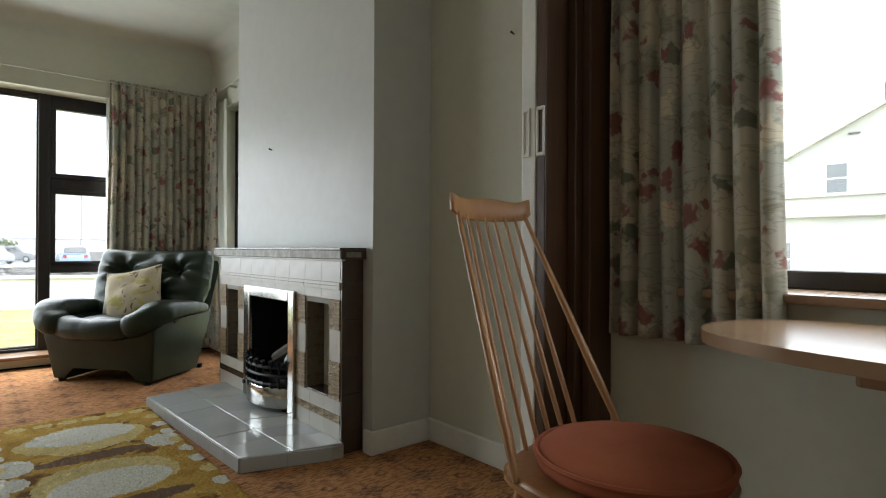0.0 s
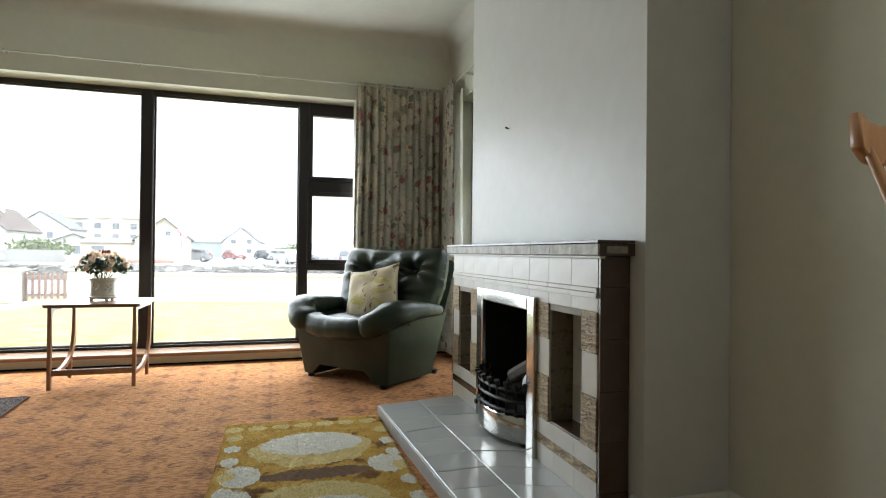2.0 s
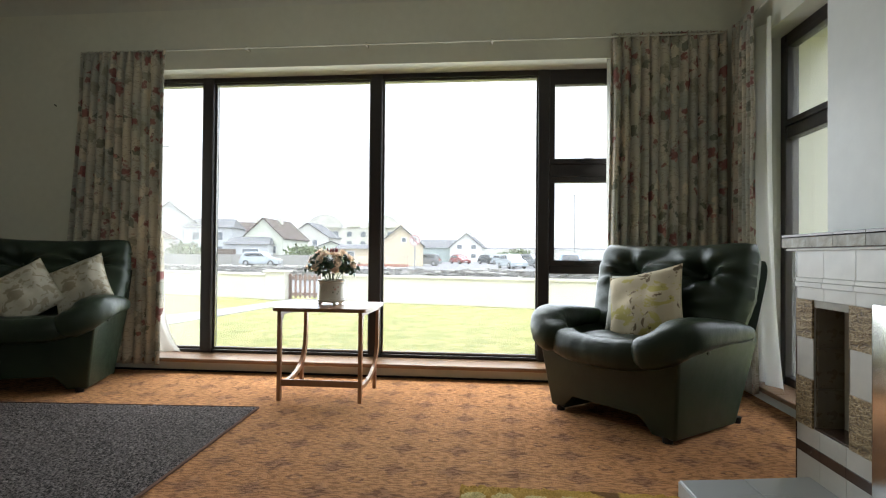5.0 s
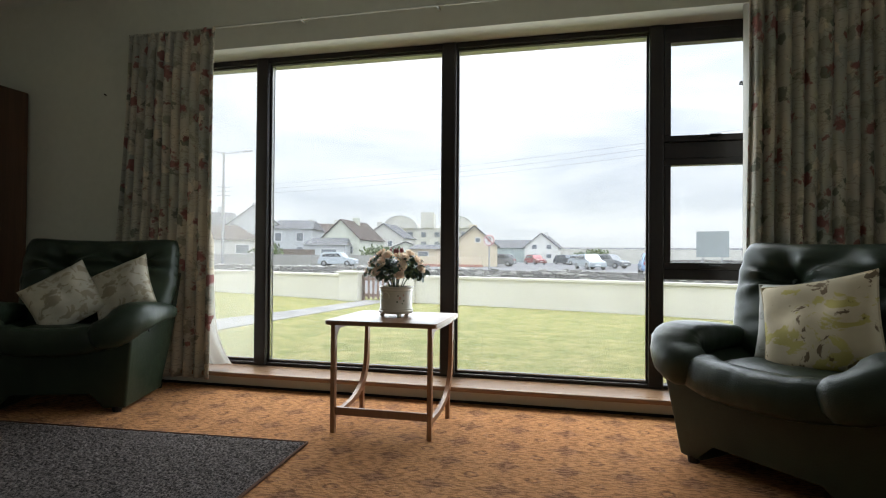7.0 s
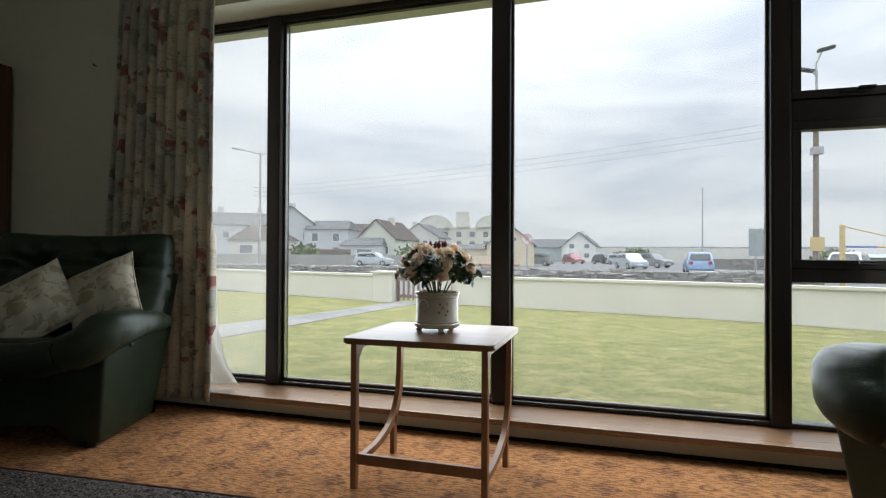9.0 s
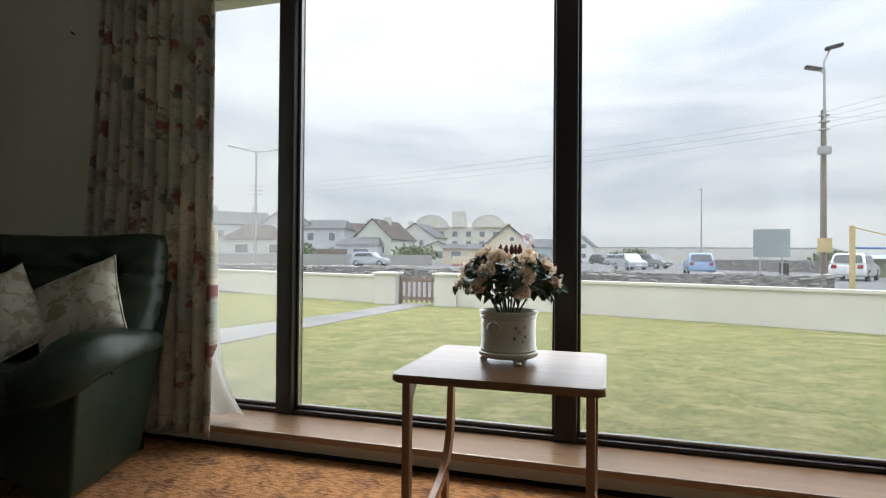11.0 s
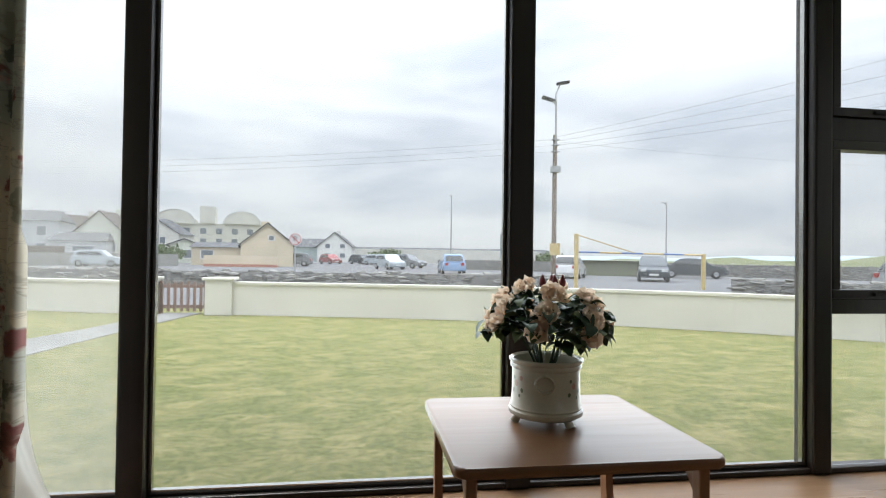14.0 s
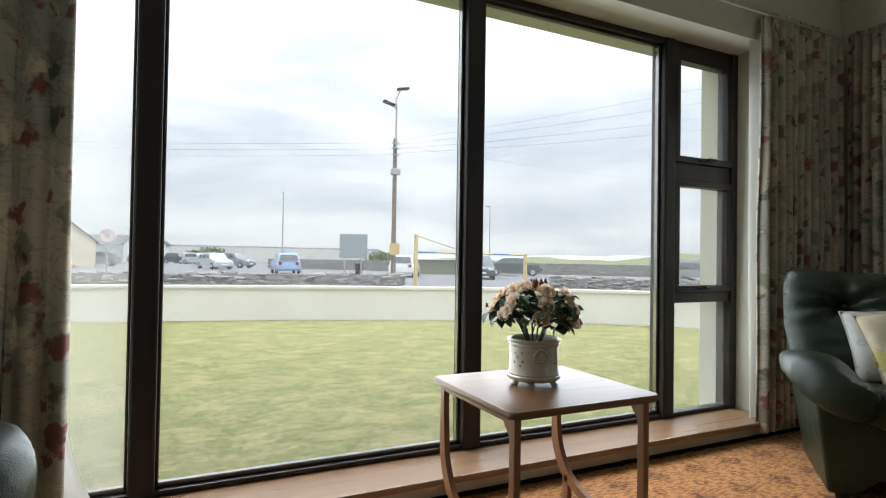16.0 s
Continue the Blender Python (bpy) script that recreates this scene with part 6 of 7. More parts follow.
tob.matrix_local = pose(sx_ + 0.076, sy_, 1.72, 90, 0, 90)

bill = thing("sign_board", "back of a large grey road sign on two posts", "sign")
a0, a1 = at_bearing(15.0, 29.0), at_bearing(17.9, 29.0)
part("panel", wall_run(bmesh.new(), [a0, a1], 0.05, 0.86, 2.12), plain("grey_sign_back", (0.25, 0.29, 0.30), None, 3, 0.6), bill)
for t in (0.2, 0.8):
    x, y = a0[0] + (a1[0] - a0[0]) * t, a0[1] + (a1[1] - a0[1]) * t
    part("post", rod(bmesh.new(), (x - 0.06, y, GZ), (x - 0.06, y, 2.0), 0.045), STEEL, bill)

bar = thing("height_barrier", "yellow height barrier with a blue and yellow bar", "barrier")
b0, b1 = at_bearing(22.9, 23.0), at_bearing(34.9, 27.0)
part("post", boxed(b0[0] - 0.07, b0[0] + 0.07, b0[1] - 0.07, b0[1] + 0.07, GZ, 1.92, bevel=0.01), YELLOW, bar)
part("post", boxed(b1[0] - 0.07, b1[0] + 0.07, b1[1] - 0.07, b1[1] + 0.07, GZ, 1.2, bevel=0.01), YELLOW, bar)
B0, B1 = Vector((*b0, 1.18)), Vector((*b1, 1.14))
for k in range(6):
    part("bar", rod(bmesh.new(), B0.lerp(B1, k / 6), B0.lerp(B1, (k + 1) / 6), 0.035, 0.035, 8), BLUE if k % 2 == 0 else YELLOW, bar)
part("tie", rod(bmesh.new(), (*b0, 1.88), B0.lerp(B1, 0.45), 0.022, 0.022, 6), YELLOW, bar)

bx_, by_ = at_bearing(17.2, 34)
bin_ = thing("litter_bin", "black litter bin on the pavement", "bin")
part("body", rod(bmesh.new(), (bx_, by_, GZ), (bx_, by_, 0.55), 0.22, 0.24, 12), CASTIRON, bin_)
part("lid", rod(bmesh.new(), (bx_, by_, 0.62), (bx_, by_, 0.70), 0.25, 0.15, 12), CASTIRON, bin_)
part("column", rod(bmesh.new(), (bx_, by_, 0.5), (bx_, by_, 0.63), 0.18, 0.18, 8), STEEL, bin_)

# ---- parked cars ----
TYRE = plain("black_rubber", (0.015, 0.015, 0.015), None, 10, 0.85)
CARGLASS = plain("dark_car_glass", (0.03, 0.035, 0.04), None, 3, 0.08)
LAMP = plain("car_lamp", (0.5, 0.5, 0.5), None, 10, 0.2)
TAIL = plain("car_tail_lamp", (0.3, 0.02, 0.02), None, 10, 0.2)


def car(m, paint, label, long=4.1, high=1.46, boot=0.0):
    c = thing("car", label, "car", m, "parked cars")
    L, W = long / 2, 0.86
    low = [(-L, 0.30), (-L + 0.03, 0.62), (-L + 0.10, 0.86), (-L + 0.35, 0.93), (L - 1.15, 0.93), (L - 0.35, 0.82), (L - 0.06, 0.68), (L, 0.45), (L - 0.05, 0.25), (-L + 0.08, 0.25)]
    def hull(prof, w0, w1):
        bm = bmesh.new()
        zs = [z for _, z in prof]
        lo, hi = min(zs), max(zs)
        sides = []
        for s in (-1, 1):
            sides.append([bm.verts.new((x, s * (w0 + (w1 - w0) * (z - lo) / (hi - lo)), z)) for x, z in prof])
        A, B = sides
        n = len(prof)
        bm.faces.new(A)
        bm.faces.new(B[::-1])
        for i in range(n):
            bm.faces.new((A[i], B[i], B[(i + 1) % n], A[(i + 1) % n]))
        bmesh.ops.bevel(bm, geom=list(bm.edges), offset=0.05, segments=2, affect="EDGES")
        return bm
    body = part("body", hull(low, W, W - 0.05), paint, c, smooth=40)
    part("cabin", hull([(-L + 0.16 + boot, 0.90), (-L + 0.42 + 1.35 * boot, high - 0.10), (-L + 0.75 + 1.35 * boot, high), (L - 1.95, high), (L - 1.55, high - 0.08), (L - 1.05, 0.90)], W - 0.06, W - 0.22), paint, c, smooth=40)
    part("side_glass", hull([(-L + 0.36 + boot, 0.95), (-L + 0.58 + 1.35 * boot, high - 0.13), (L - 1.80, high - 0.09), (L - 1.30, 0.95)], W - 0.035, W - 0.185), CARGLASS, c)
    part("windscreen", hull([(L - 1.22, 0.95), (L - 1.64, high - 0.10), (L - 1.60, high - 0.07), (L - 1.12, 0.94)], W - 0.16, W - 0.28), CARGLASS, c)
    part("rear_glass", hull([(-L + 0.15 + boot, 0.98), (-L + 0.37 + 1.35 * boot, high - 0.12), (-L + 0.44 + 1.35 * boot, high - 0.12), (-L + 0.24 + boot, 0.96)], W - 0.18, W - 0.28), CARGLASS, c)
    for x in (-L + 0.72, L - 0.78):
        for s in (-1, 1):
            wh = part("wheel", rod(bmesh.new(), (x, s * (W - 0.17), 0.31), (x, s * (W + 0.01), 0.31), 0.31, 0.31, 18), TYRE, c)
            part("rim", rod(bmesh.new(), (x, s * (W + 0.0), 0.31), (x, s * (W + 0.02), 0.31), 0.19, 0.17, 12), STEEL, wh)
    for s in (-0.58, 0.58):
        part("headlamp", boxed(L - 0.14, L - 0.02, s - 0.17, s + 0.17, 0.60, 0.72, bevel=0.02), LAMP, c)
        part("tail_lamp", boxed(-L + 0.0, -L + 0.12, s - 0.12, s + 0.12, 0.66, 0.86, bevel=0.02), TAIL, c)
    part("number_plate", boxed(L - 0.02, L + 0.01, -0.26, 0.26, 0.38, 0.48, bevel=0.004), SIGNWHITE, c)
    return c


def paint(name, c):
    return plain(name, c, None, 2, 0.22, 0.2, 0.6, 0.0)


SILVER, WHITECAR, DARK, BLUECAR, GREYCAR, REDCAR = paint("silver_car_paint", (0.42, 0.47, 0.50)), paint("white_car_paint", (0.62, 0.62, 0.62)), paint("dark_car_paint", (0.05, 0.06, 0.07)), paint("blue_car_paint", (0.22, 0.33, 0.50)), paint("grey_car_paint", (0.20, 0.21, 0.22)), paint("red_car_paint", (0.25, 0.06, 0.06))
for az, d, face_, p_, lab, ln, hi in (
    (-24.0, 57, 95, SILVER, "silver hatchback parked along the road", 4.0, 1.48),
    (-6.6, 64, -95, GREYCAR, "dark grey hatchback in the car park", 3.8, 1.48),
    (-3.0, 82, 30, REDCAR, "dark red car parked in the far row", 4.2, 1.45),
    (0.2, 84, 40, DARK, "black car parked in the far row", 4.2, 1.45),
    (1.9, 78, 40, SILVER, "silver car parked in the far row", 4.2, 1.5),
    (3.6, 70, 60, WHITECAR, "white car in the car park", 4.2, 1.5),
    (5.0, 60, 50, GREYCAR, "grey car in the car park", 4.2, 1.5),
    (3.2, 54, 20, SILVER, "pale silver car parked by the stone wall", 4.2, 1.48),
    (9.8, 42, 178, BLUECAR, "light blue car seen from behind in the car park", 3.8, 1.5),
    (22.2, 38, 150, WHITECAR, "white hatchback behind the height barrier", 3.9, 1.5),
    (30.3, 36, -27, DARK, "dark grey hatchback facing the house", 3.9, 1.5),
    (34.0, 44, 60, DARK, "dark saloon car in the car park", 4.4, 1.42),
    (52.0, 31, 80, GREYCAR, "grey car by the far stone wall", 4.3, 1.45),
):
    x, y = at_bearing(az, d)
    car(pose(x, y, GZ + 0.02, 0, 0, face_), p_, lab, ln, hi, 0.55 if "saloon" in lab else 0.0)

# ---- houses ----
SLATE = plain("dark_slate_roof", (0.085, 0.088, 0.095), (0.06, 0.062, 0.068), 0.8, 0.8, 0, 0.3, 0.3, 12, 0.02)
BROWNROOF = plain("brown_tile_roof", (0.062, 0.046, 0.040), (0.045, 0.034, 0.030), 0.8, 0.9, 0, 0.3, 0.3, 12, 0.02)
PANEGLASS = plain("far_window_glass", (0.16, 0.18, 0.20), None, 2, 0.2)


def tint(name, c):
    return plain(name, c, None, 0.5, 0.9, 0, 0.2, 0.2, 8, 0.01)


def house(az, d, width, depth, eave, ridge, turn, wall_m, roof_m, label, windows=(), gable=True, chimneys=(), z0=GZ, hip=0.0):
    """A house with its middle at a bearing and distance; gable: its gable end looks at us. windows: (across, low, w, h) on the face towards us."""
    x, y = at_bearing(az, d)
    h = thing("house", label, "house", pose(x, y, z0, 0, 0, turn) @ Matrix.Diagonal((1, 1, 0.88, 1)))
    # local x points towards us, y across
    hw, hd = width / 2, depth / 2
    bm = boxed(-hd, hd, -hw, hw, 0, eave)
    roof = bmesh.new()
    o = 0.25
    if gable:
        for s in (-hd, hd):
            t = [bm.verts.new((s, -hw, eave)), bm.verts.new((s, hw, eave)), bm.verts.new((s, 0, ridge))]
            bm.faces.new(t)
        for s in (-1, 1):
            slope = (ridge - eave) / hw
            lo = (s * (hw + o), eave - slope * o)
            q = [(hd + o, *lo), (-hd - o, *lo), (-hd - o, 0, ridge), (hd + o, 0, ridge)]
            vs = [roof.verts.new(p) for p in q] + [roof.verts.new((p[0], p[1], p[2] + 0.16)) for p in q]
            for f in ((0, 1, 2, 3), (7, 6, 5, 4), (0, 4, 5, 1), (1, 5, 6, 2), (2, 6, 7, 3), (3, 7, 4, 0)):
                roof.faces.new([vs[i] for i in f])
    else:
        a = [roof.verts.new(p) for p in ((hd + o, -hw - o, eave), (hd + o, hw + o, eave), (-hd - o, hw + o, eave), (-hd - o, -hw - o, eave))]
        b = [roof.verts.new((0, -hw + hip, ridge)), roof.verts.new((0, hw - hip, ridge))]
        for f in ((a[0], a[1], b[1], b[0]), (a[1], a[2], b[1]), (a[2], a[3], b[0], b[1]), (a[3], a[0], b[0]), tuple(a[::-1])):
            roof.faces.new(f)
    part("wall", bm, wall_m, h)
    rf = part("roof", roof, roof_m, h)
    for cy_, cz in chimneys:
        part("chimney", boxed(-0.35, 0.35, cy_ - 0.5, cy_ + 0.5, eave, cz, bevel=0.03), wall_m, rf)
    for wy, wz, ww, wh in windows:
        wd = part("window", boxed(hd, hd + 0.05, wy - ww / 2 - 0.08, wy + ww / 2 + 0.08, wz - 0.08, wz + wh + 0.08, bevel=0.01), SIGNWHITE, h)
        part("pane", boxed(hd + 0.045, hd + 0.06, wy - ww / 2, wy + ww / 2, wz, wz + wh), PANEGLASS, wd)
    return h


# peach, green and shed colours are paled to carry the haze of distance
PALEGREEN, CREAMW, PEACH, GREYW, GREENSHED, WHITEW = tint("hazed_green_render", (0.55, 0.57, 0.49)), tint("cream_render", (0.53, 0.52, 0.475)), tint("hazed_peach_render", (0.60, 0.52, 0.39)), tint("grey_render", (0.46, 0.48, 0.49)), tint("hazed_green_metal", (0.34, 0.40, 0.39)), tint("white_render", (0.66, 0.66, 0.63))
house(-39.8, 112, 20, 9, 7.4, 10.4, 38, GREYW, SLATE, "grey rendered terrace house with slate roof and chimneys", [(-7, 4.8, 1, 1.3), (-3, 4.8, 1, 1.3), (1, 4.8, 1, 1.3), (5, 4.8, 1, 1.3)], False, ((-7, 11.6), (0, 11.6), (7, 11.6)), hip=0.5)
house(-32.8, 96, 8.5, 10, 6.4, 10.2, 30, GREYW, SLATE, "pale grey gabled house with a broad chimney", [(2.4, 4.2, 1, 1.3)], True, ((0, 11.2),))
house(-28.6, 93, 7, 9, 6.0, 7.8, 14, GREYW, SLATE, "grey two-storey house with slate roof", [(-1.8, 3.8, 1, 1.4), (1.6, 3.8, 1, 1.4), (1.6, 1.4, 1, 1.3)], False, (), hip=0.5)
house(-35.6, 76, 8.2, 9, 3.4, 5.7, 35, CREAMW, BROWNROOF, "low bungalow with a brown hipped roof", [(-2, 1.5, 1.5, 1.2), (2, 1.5, 1.5, 1.2)], False, (), hip=2.6)
house(-25.1, 84, 6, 7, 3.0, 4.3, 12, GREYW, SLATE, "low grey outbuilding with a sloping roof", [(0.6, 1.6, 2.2, 0.7)], False, (), hip=0.3)
house(-22.6, 90, 6.2, 12, 4.2, 7.5, 2, PALEGREEN, BROWNROOF, "pale green gabled house with a tall chimney", [(-1.5, 1.6, 1, 1.2), (1.5, 1.6, 1, 1.2)], True, ((0.3, 8.3),))
house(-26.0, 130, 12, 9, 7.0, 9.6, 20, CREAMW, BROWNROOF, "row of distant houses with dark roofs", [(-3, 4.6, 1, 1.3), (2, 4.6, 1, 1.3)], False, ((-3, 10.6), (3, 10.6)), hip=0.5)
house(-18.9, 122, 9, 9, 5.6, 9.0, 0, CREAMW, SLATE, "cream gabled house with dark slate roof", [(-1.5, 3.6, 1, 1.3), (1.5, 3.6, 1, 1.3)], True, ((-2.5, 9.8),))
house(-17.0, 84, 4, 6, 2.7, 3.6, 16, PALEGREEN, SLATE, "small pale green garage", [(0.6, 0.8, 1.2, 1.2)], True, ())
house(-14.0, 70, 5.2, 6, 2.3, 3.0, 12, PEACH, SLATE, "low peach rendered house", [(-1, 0.9, 1.2, 1.0)], False, (), hip=0.3)
house(-9.5, 66, 5.3, 9, 2.7, 5.2, 12, PEACH, SLATE, "peach rendered gable-ended house with a chimney", [(0.4, 3.2, 0.5, 0.5)], True, ((0.0, 5.7),))
house(-2.3, 112, 6.4, 10, 3.4, 6.4, -4, WHITEW, SLATE, "white gabled house with four small windows", [(-1.3, 3.0, 0.9, 0.9), (1.5, 3.0, 0.9, 0.9), (-1.3, 1.0, 0.9, 0.9), (1.5, 1.0, 0.9, 0.9)], True, ((0.2, 6.9),))
house(-5.6, 114, 8, 10, 3.2, 5.2, 0, GREENSHED, SLATE, "green metal shed beside the white house", (), False, (), hip=0.2)
house(4.5, 120, 26, 10, 2.6, 3.6, -4, CREAMW, SLATE, "long low cream building with dark roof", [(-8 + 4 * k, 1, 1.6, 1.0) for k in range(5)], False, (), hip=1.0)
house(14.5, 125, 24, 10, 2.8, 3.6, -12, GREYW, SLATE, "long low pale building behind the car park", [(-8 + 4 * k, 1, 1.6, 1.0) for k in range(5)], False, (), hip=1.0)
house(26.6, 46, 6.2, 3, 1.35, 1.40, -26, tint("olive_hut", (0.18, 0.19, 0.13)), tint("olive_roof", (0.20, 0.21, 0.16)), "low olive green hut behind the wall", (), False, (), hip=0.1)
lw = thing("boundary_wall", "peach painted boundary wall with red base", "wall")
part("wall_face", wall_run(bmesh.new(), [at_bearing(-15.2, 60), at_bearing(-8.3, 57)], 0.25, GZ, 0.75), PEACH, lw)
part("red_base", wall_run(bmesh.new(), [at_bearing(-15.2, 59.8), at_bearing(-8.3, 56.8)], 0.25, GZ, -0.1), tint("red_base_paint", (0.40, 0.20, 0.15)), lw)
lw = thing("boundary_wall", "grey concrete boundary wall along the road", "wall")
part("wall_face", wall_run(bmesh.new(), [at_bearing(-42, 54), at_bearing(-27.0, 62), at_bearing(-17.5, 62)], 0.25, GZ, 0.80), tint("weathered_concrete_wall", (0.30, 0.295, 0.275)), lw)
fence = thing("fence", "dark brown boarded timber fence beside the road", "fence")
FENCE = wood("weathered_fence_board", (0.16, 0.12, 0.10), (0.11, 0.085, 0.07), "z", 3, 0.9)
f0, f1 = Vector(at_bearing(-31.5, 66)), Vector(at_bearing(-26.6, 68))
for k in range(36):
    p_, q_ = f0.lerp(f1, k / 36), f0.lerp(f1, (k + 0.93) / 36)
    part("board", wall_run(bmesh.new(), [tuple(p_), tuple(q_)], 0.05, GZ, 1.42 + 0.05 * (k % 2)), FENCE, fence)
lw = thing("boundary_wall", "long pale boundary wall behind the car park", "wall")
part("wall_face", wall_run(bmesh.new(), [at_bearing(-0.5, 104), at_bearing(9, 104), at_bearing(19, 112)], 0.3, GZ, 2.2), CREAMW, lw)

# flats with barrel roofs
fx, fy = at_bearing(-15.2, 150)
flats = thing("apartment_building", "cream apartment block with two barrel-vaulted roofs", "apartment building", pose(fx, fy, GZ, 0, 0, 12) @ Matrix.Diagonal((1, 1, 0.88, 1)))
part("wall", boxed(-7, 7, -13, 13.4, 0, 9.6), CREAMW, flats)
part("wall", boxed(-6, 7.5, -0.8, 2.6, 9.6, 14.2), CREAMW, flats)
for yc, r, zc in ((-6.2, 4.4, 9.4), (8.6, 4.2, 9.6)):
    bm = bmesh.new()
    n = 14
    A = [bm.verts.new((-6, yc + r * math.cos(math.pi * k / n), zc + 0.85 * r * math.sin(math.pi * k / n))) for k in range(n + 1)]
    B = [bm.verts.new((7.6, yc + r * math.cos(math.pi * k / n), zc + 0.85 * r * math.sin(math.pi * k / n))) for k in range(n + 1)]
    bm.faces.new(A)
    bm.faces.new(B[::-1])
    for k in range(n):
        bm.faces.new((A[k], A[k + 1], B[k + 1], B[k]))
    bm.faces.new((A[0], B[0], B[-1], A[-1]))
    vault = part("vault", bm, CREAMW, flats)
    part("vault_roof", tube(bmesh.new(), [(7.6, yc + r * math.cos(math.pi * k / n), zc + 0.85 * r * math.sin(math.pi * k / n)) for k in range(n + 1)], 0.12, 5), GREYW, vault)
for k in range(7):
    for z in (1.2, 4.0, 6.8):
        wd = part("window", boxed(7.0, 7.1, -11.2 + 3.5 * k, -9.9 + 3.5 * k, z, z + 1.5), PANEGLASS, flats)

# shrubs in front of the houses
FOLIAGE = plain("shrub_foliage", (0.07, 0.10, 0.035), (0.10, 0.14, 0.05), 1.5, 0.9)
rng = random.Random(21)


def shrub(x, y, w, h, n=420):
    s = thing("shrub", "rounded green garden shrub", "shrub")
    part("trunk", rod(bmesh.new(), (x, y, GZ), (x, y, GZ + h * 0.5), 0.10, 0.05, 6), POLEWOOD, s)
    bm = bmesh.new()
    for k in range(n):
        p = Vector((rng.gauss(0, 0.36), rng.gauss(0, 0.36), rng.gauss(0.0, 0.30)))
        if p.length > 0.95:
            continue
        c = Vector((x + p.x * w, y + p.y * w, GZ + h * (0.55 + 0.5 * p.z)))
        q = Euler((rng.uniform(0, 6), rng.uniform(0, 6), rng.uniform(0, 6))).to_matrix()
        z = 0.16 + 0.05 * w
        bm.faces.new([bm.verts.new(c + q @ Vector(v) * z) for v in ((-1, 0, 0), (0, -0.6, 0), (1, 0, 0), (0, 0.6, 0))])
    part("crown", bm, FOLIAGE, s)


for az, d, w, h in ((-31.5, 62, 2.2, 2.6), (-20.2, 66, 2.0, 2.6), (-18.6, 70, 2.4, 2.4), (-14.0, 75, 3.0, 2.4), (3.2, 98, 2.6, 2.8), (1.6, 99, 1.8, 2.2), (20.0, 70, 2.2, 2.2)):
    shrub(*at_bearing(az, d), w, h)

# grassy dunes and far hills
def hill(name, az0, az1, d, h, mat, label, seed, depth=60.0):
    n = 40
    def fn(u, v):
        az = az0 + (az1 - az0) * u
        x, y = at_bearing(az, d + depth * v)
        e = math.sin(math.pi * u) ** 0.5
        z = GZ - 0.2 + h * math.sin(math.pi * min(1, v)) * e * (0.6 + 0.5 * noise.noise((u * 5, seed, 0)) + 0.2 * noise.noise((u * 16, v * 4, seed)))
        return (x, y, z)
    return tagged(part(name, sheet(fn, n, 10), mat, smooth=80), label, "hill", kind="structure")


DUNE = plain("dune_grass", (0.115, 0.13, 0.065), (0.15, 0.155, 0.09), 0.05, 0.95, 0, 0.1, 0.5, 2, 0.3)
# the blue of the far hills is air haze put into their colour
HAZEHILL = plain("haze_blue_hill", (0.30, 0.36, 0.40), None, 0.01, 0.95)
hill("backdrop", 24, 50, 150, 3.0, DUNE, "low grassy dunes beyond the road", 1.0)
hill("backdrop", 40, 75, 90, 4.6, DUNE, "grassy dunes beyond the road", 2.0, 50)
hill("backdrop", 5, 24, 110, 1.6, DUNE, "low grassy bank behind the car park", 3.0, 30)
hill("backdrop", 15, 75, 460, 8.5, HAZEHILL, "hills on the horizon with pale blue haze in their colour", 4.0)

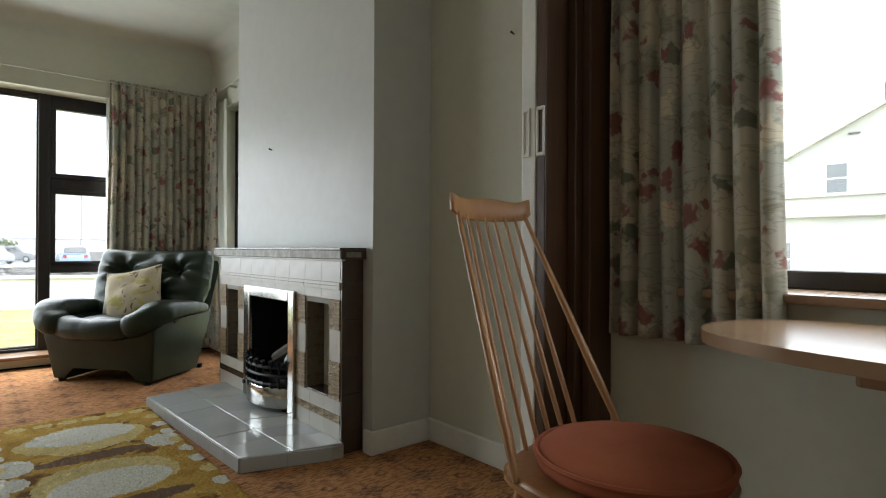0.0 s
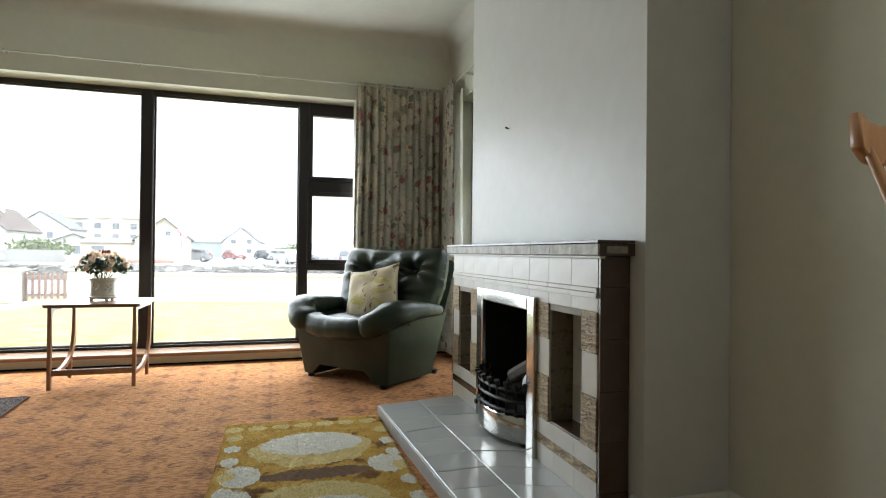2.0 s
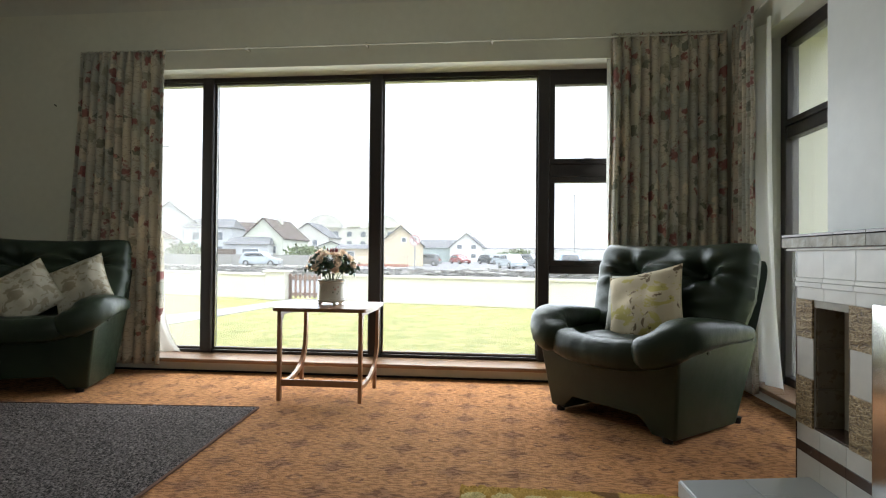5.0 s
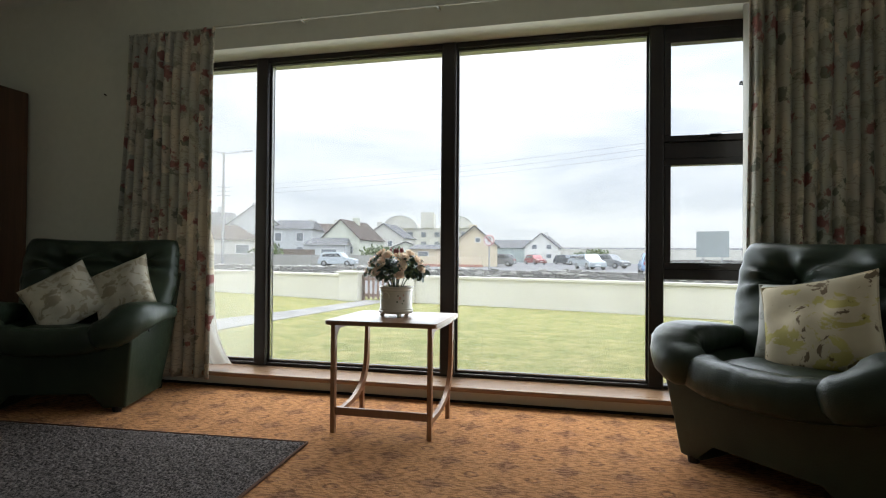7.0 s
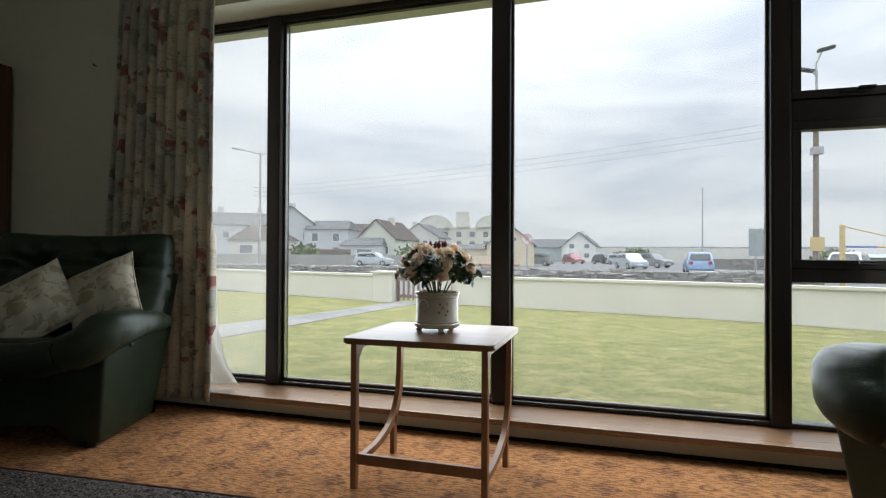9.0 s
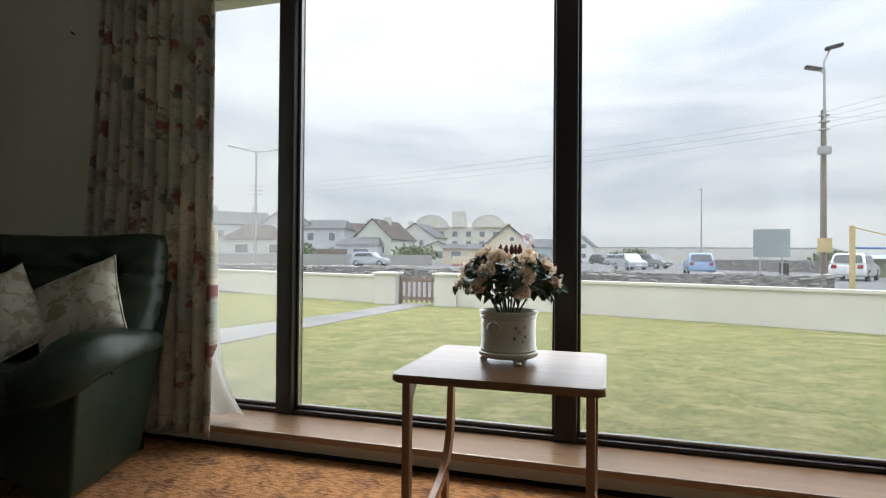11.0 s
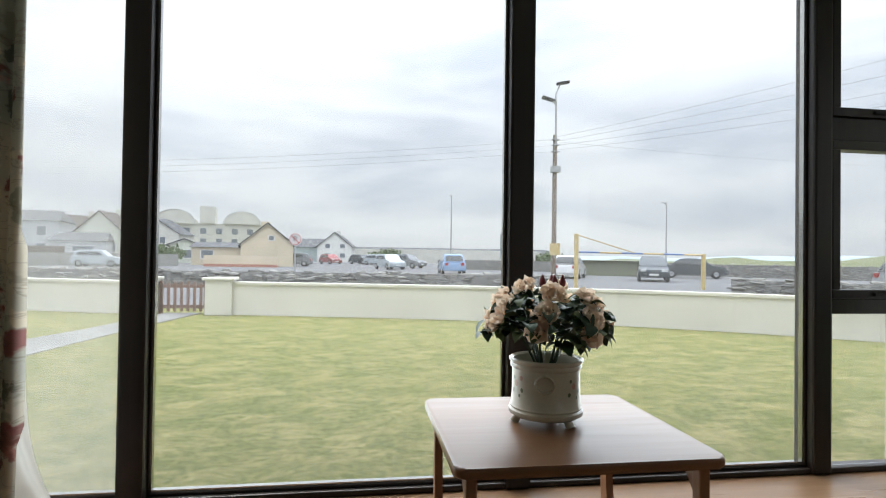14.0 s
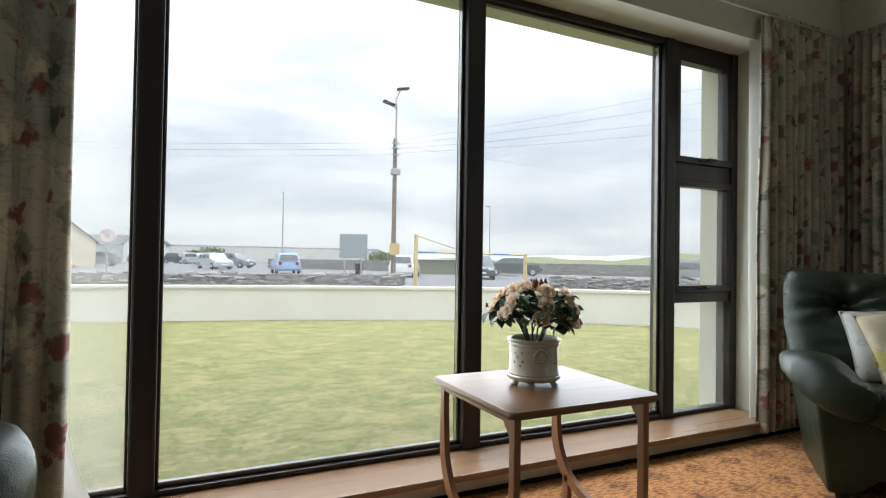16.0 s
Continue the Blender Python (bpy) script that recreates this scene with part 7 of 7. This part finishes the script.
# white neighbouring house seen from the dining window
NEXTDOOR = tint("grey_white_render", (0.46, 0.46, 0.45))
nb = thing("house", "white rendered gabled house next door with a parapet band", "house")
part("wall", boxed(-5.3, 9.5, 20.3, 30.0, GZ, 3.8), NEXTDOOR, nb)
bm = bmesh.new()
lo, hi = [], []
for yy, lst in ((20.3, lo), (30.0, hi)):
    lst += [bm.verts.new((-5.3, yy, 3.8)), bm.verts.new((9.5, yy, 3.8)), bm.verts.new((2.1, yy, 7.57))]
bm.faces.new(lo)
bm.faces.new(hi[::-1])
part("gable", bm, NEXTDOOR, nb)
for xe in (-5.42, 9.62):
    bm = bmesh.new()
    q = [(xe, 20.2, 3.735), (xe, 30.2, 3.735), (2.1, 30.2, 7.57), (2.1, 20.2, 7.57)]
    vs = [bm.verts.new(p) for p in q] + [bm.verts.new((p[0], p[1], p[2] + 0.07)) for p in q]
    for f in ((0, 1, 2, 3), (7, 6, 5, 4), (0, 4, 5, 1), (1, 5, 6, 2), (2, 6, 7, 3), (3, 7, 4, 0)):
        bm.faces.new([vs[i] for i in f])
    part("roof", bm, NEXTDOOR, nb)
part("lower_wall", boxed(-6.4, 9.6, 20.0, 20.299, GZ, 1.94), NEXTDOOR, nb)
part("parapet", boxed(-6.4, 9.6, 19.97, 20.05, 2.03, 2.52, bevel=0.01), NEXTDOOR, nb)
part("string_course", boxed(-6.45, 9.65, 19.90, 20.1, 1.94, 2.03, bevel=0.02), NEXTDOOR, nb)
part("coping", boxed(-6.45, 9.65, 19.92, 20.1, 2.52, 2.59, bevel=0.02), NEXTDOOR, nb)
part("chimney", boxed(-3.05, -2.1, 21, 22, 4.6, 5.85, bevel=0.03), SLATE, nb)
part("vent", boxed(-3.75, -3.45, 20.27, 20.3, 4.30, 4.36, bevel=0.005), SLATE, nb)
for x0, x1, z0, z1, yw in ((-4.25, -3.76, 2.66, 3.49, 20.3), (-5.52, -5.10, 0.19, 1.20, 20.0), (1.5, 2.4, 0.4, 1.6, 20.0)):
    wd = part("window", boxed(x0 - 0.06, x1 + 0.06, yw - 0.05, yw, z0 - 0.07, z1 + 0.06, bevel=0.01), SIGNWHITE, nb)
    part("pane", boxed(x0, x1, yw - 0.06, yw - 0.048, z0, (z0 + z1) / 2 - 0.025), PANEGLASS, wd)
    part("pane", boxed(x0, x1, yw - 0.06, yw - 0.048, (z0 + z1) / 2 + 0.025, z1), PANEGLASS, wd)
    part("sill", boxed(x0 - 0.1, x1 + 0.1, yw - 0.09, yw, z0 - 0.12, z0 - 0.07, bevel=0.01), NEXTDOOR, wd)

# roof edge of the house itself
tagged(part("roof_eave", boxed(XO - 0.35, XE + 0.3, YS - 0.7, YNO + 0.35, 3.0, 3.15), WHITE), "white painted eaves of the house", "roof", kind="structure")
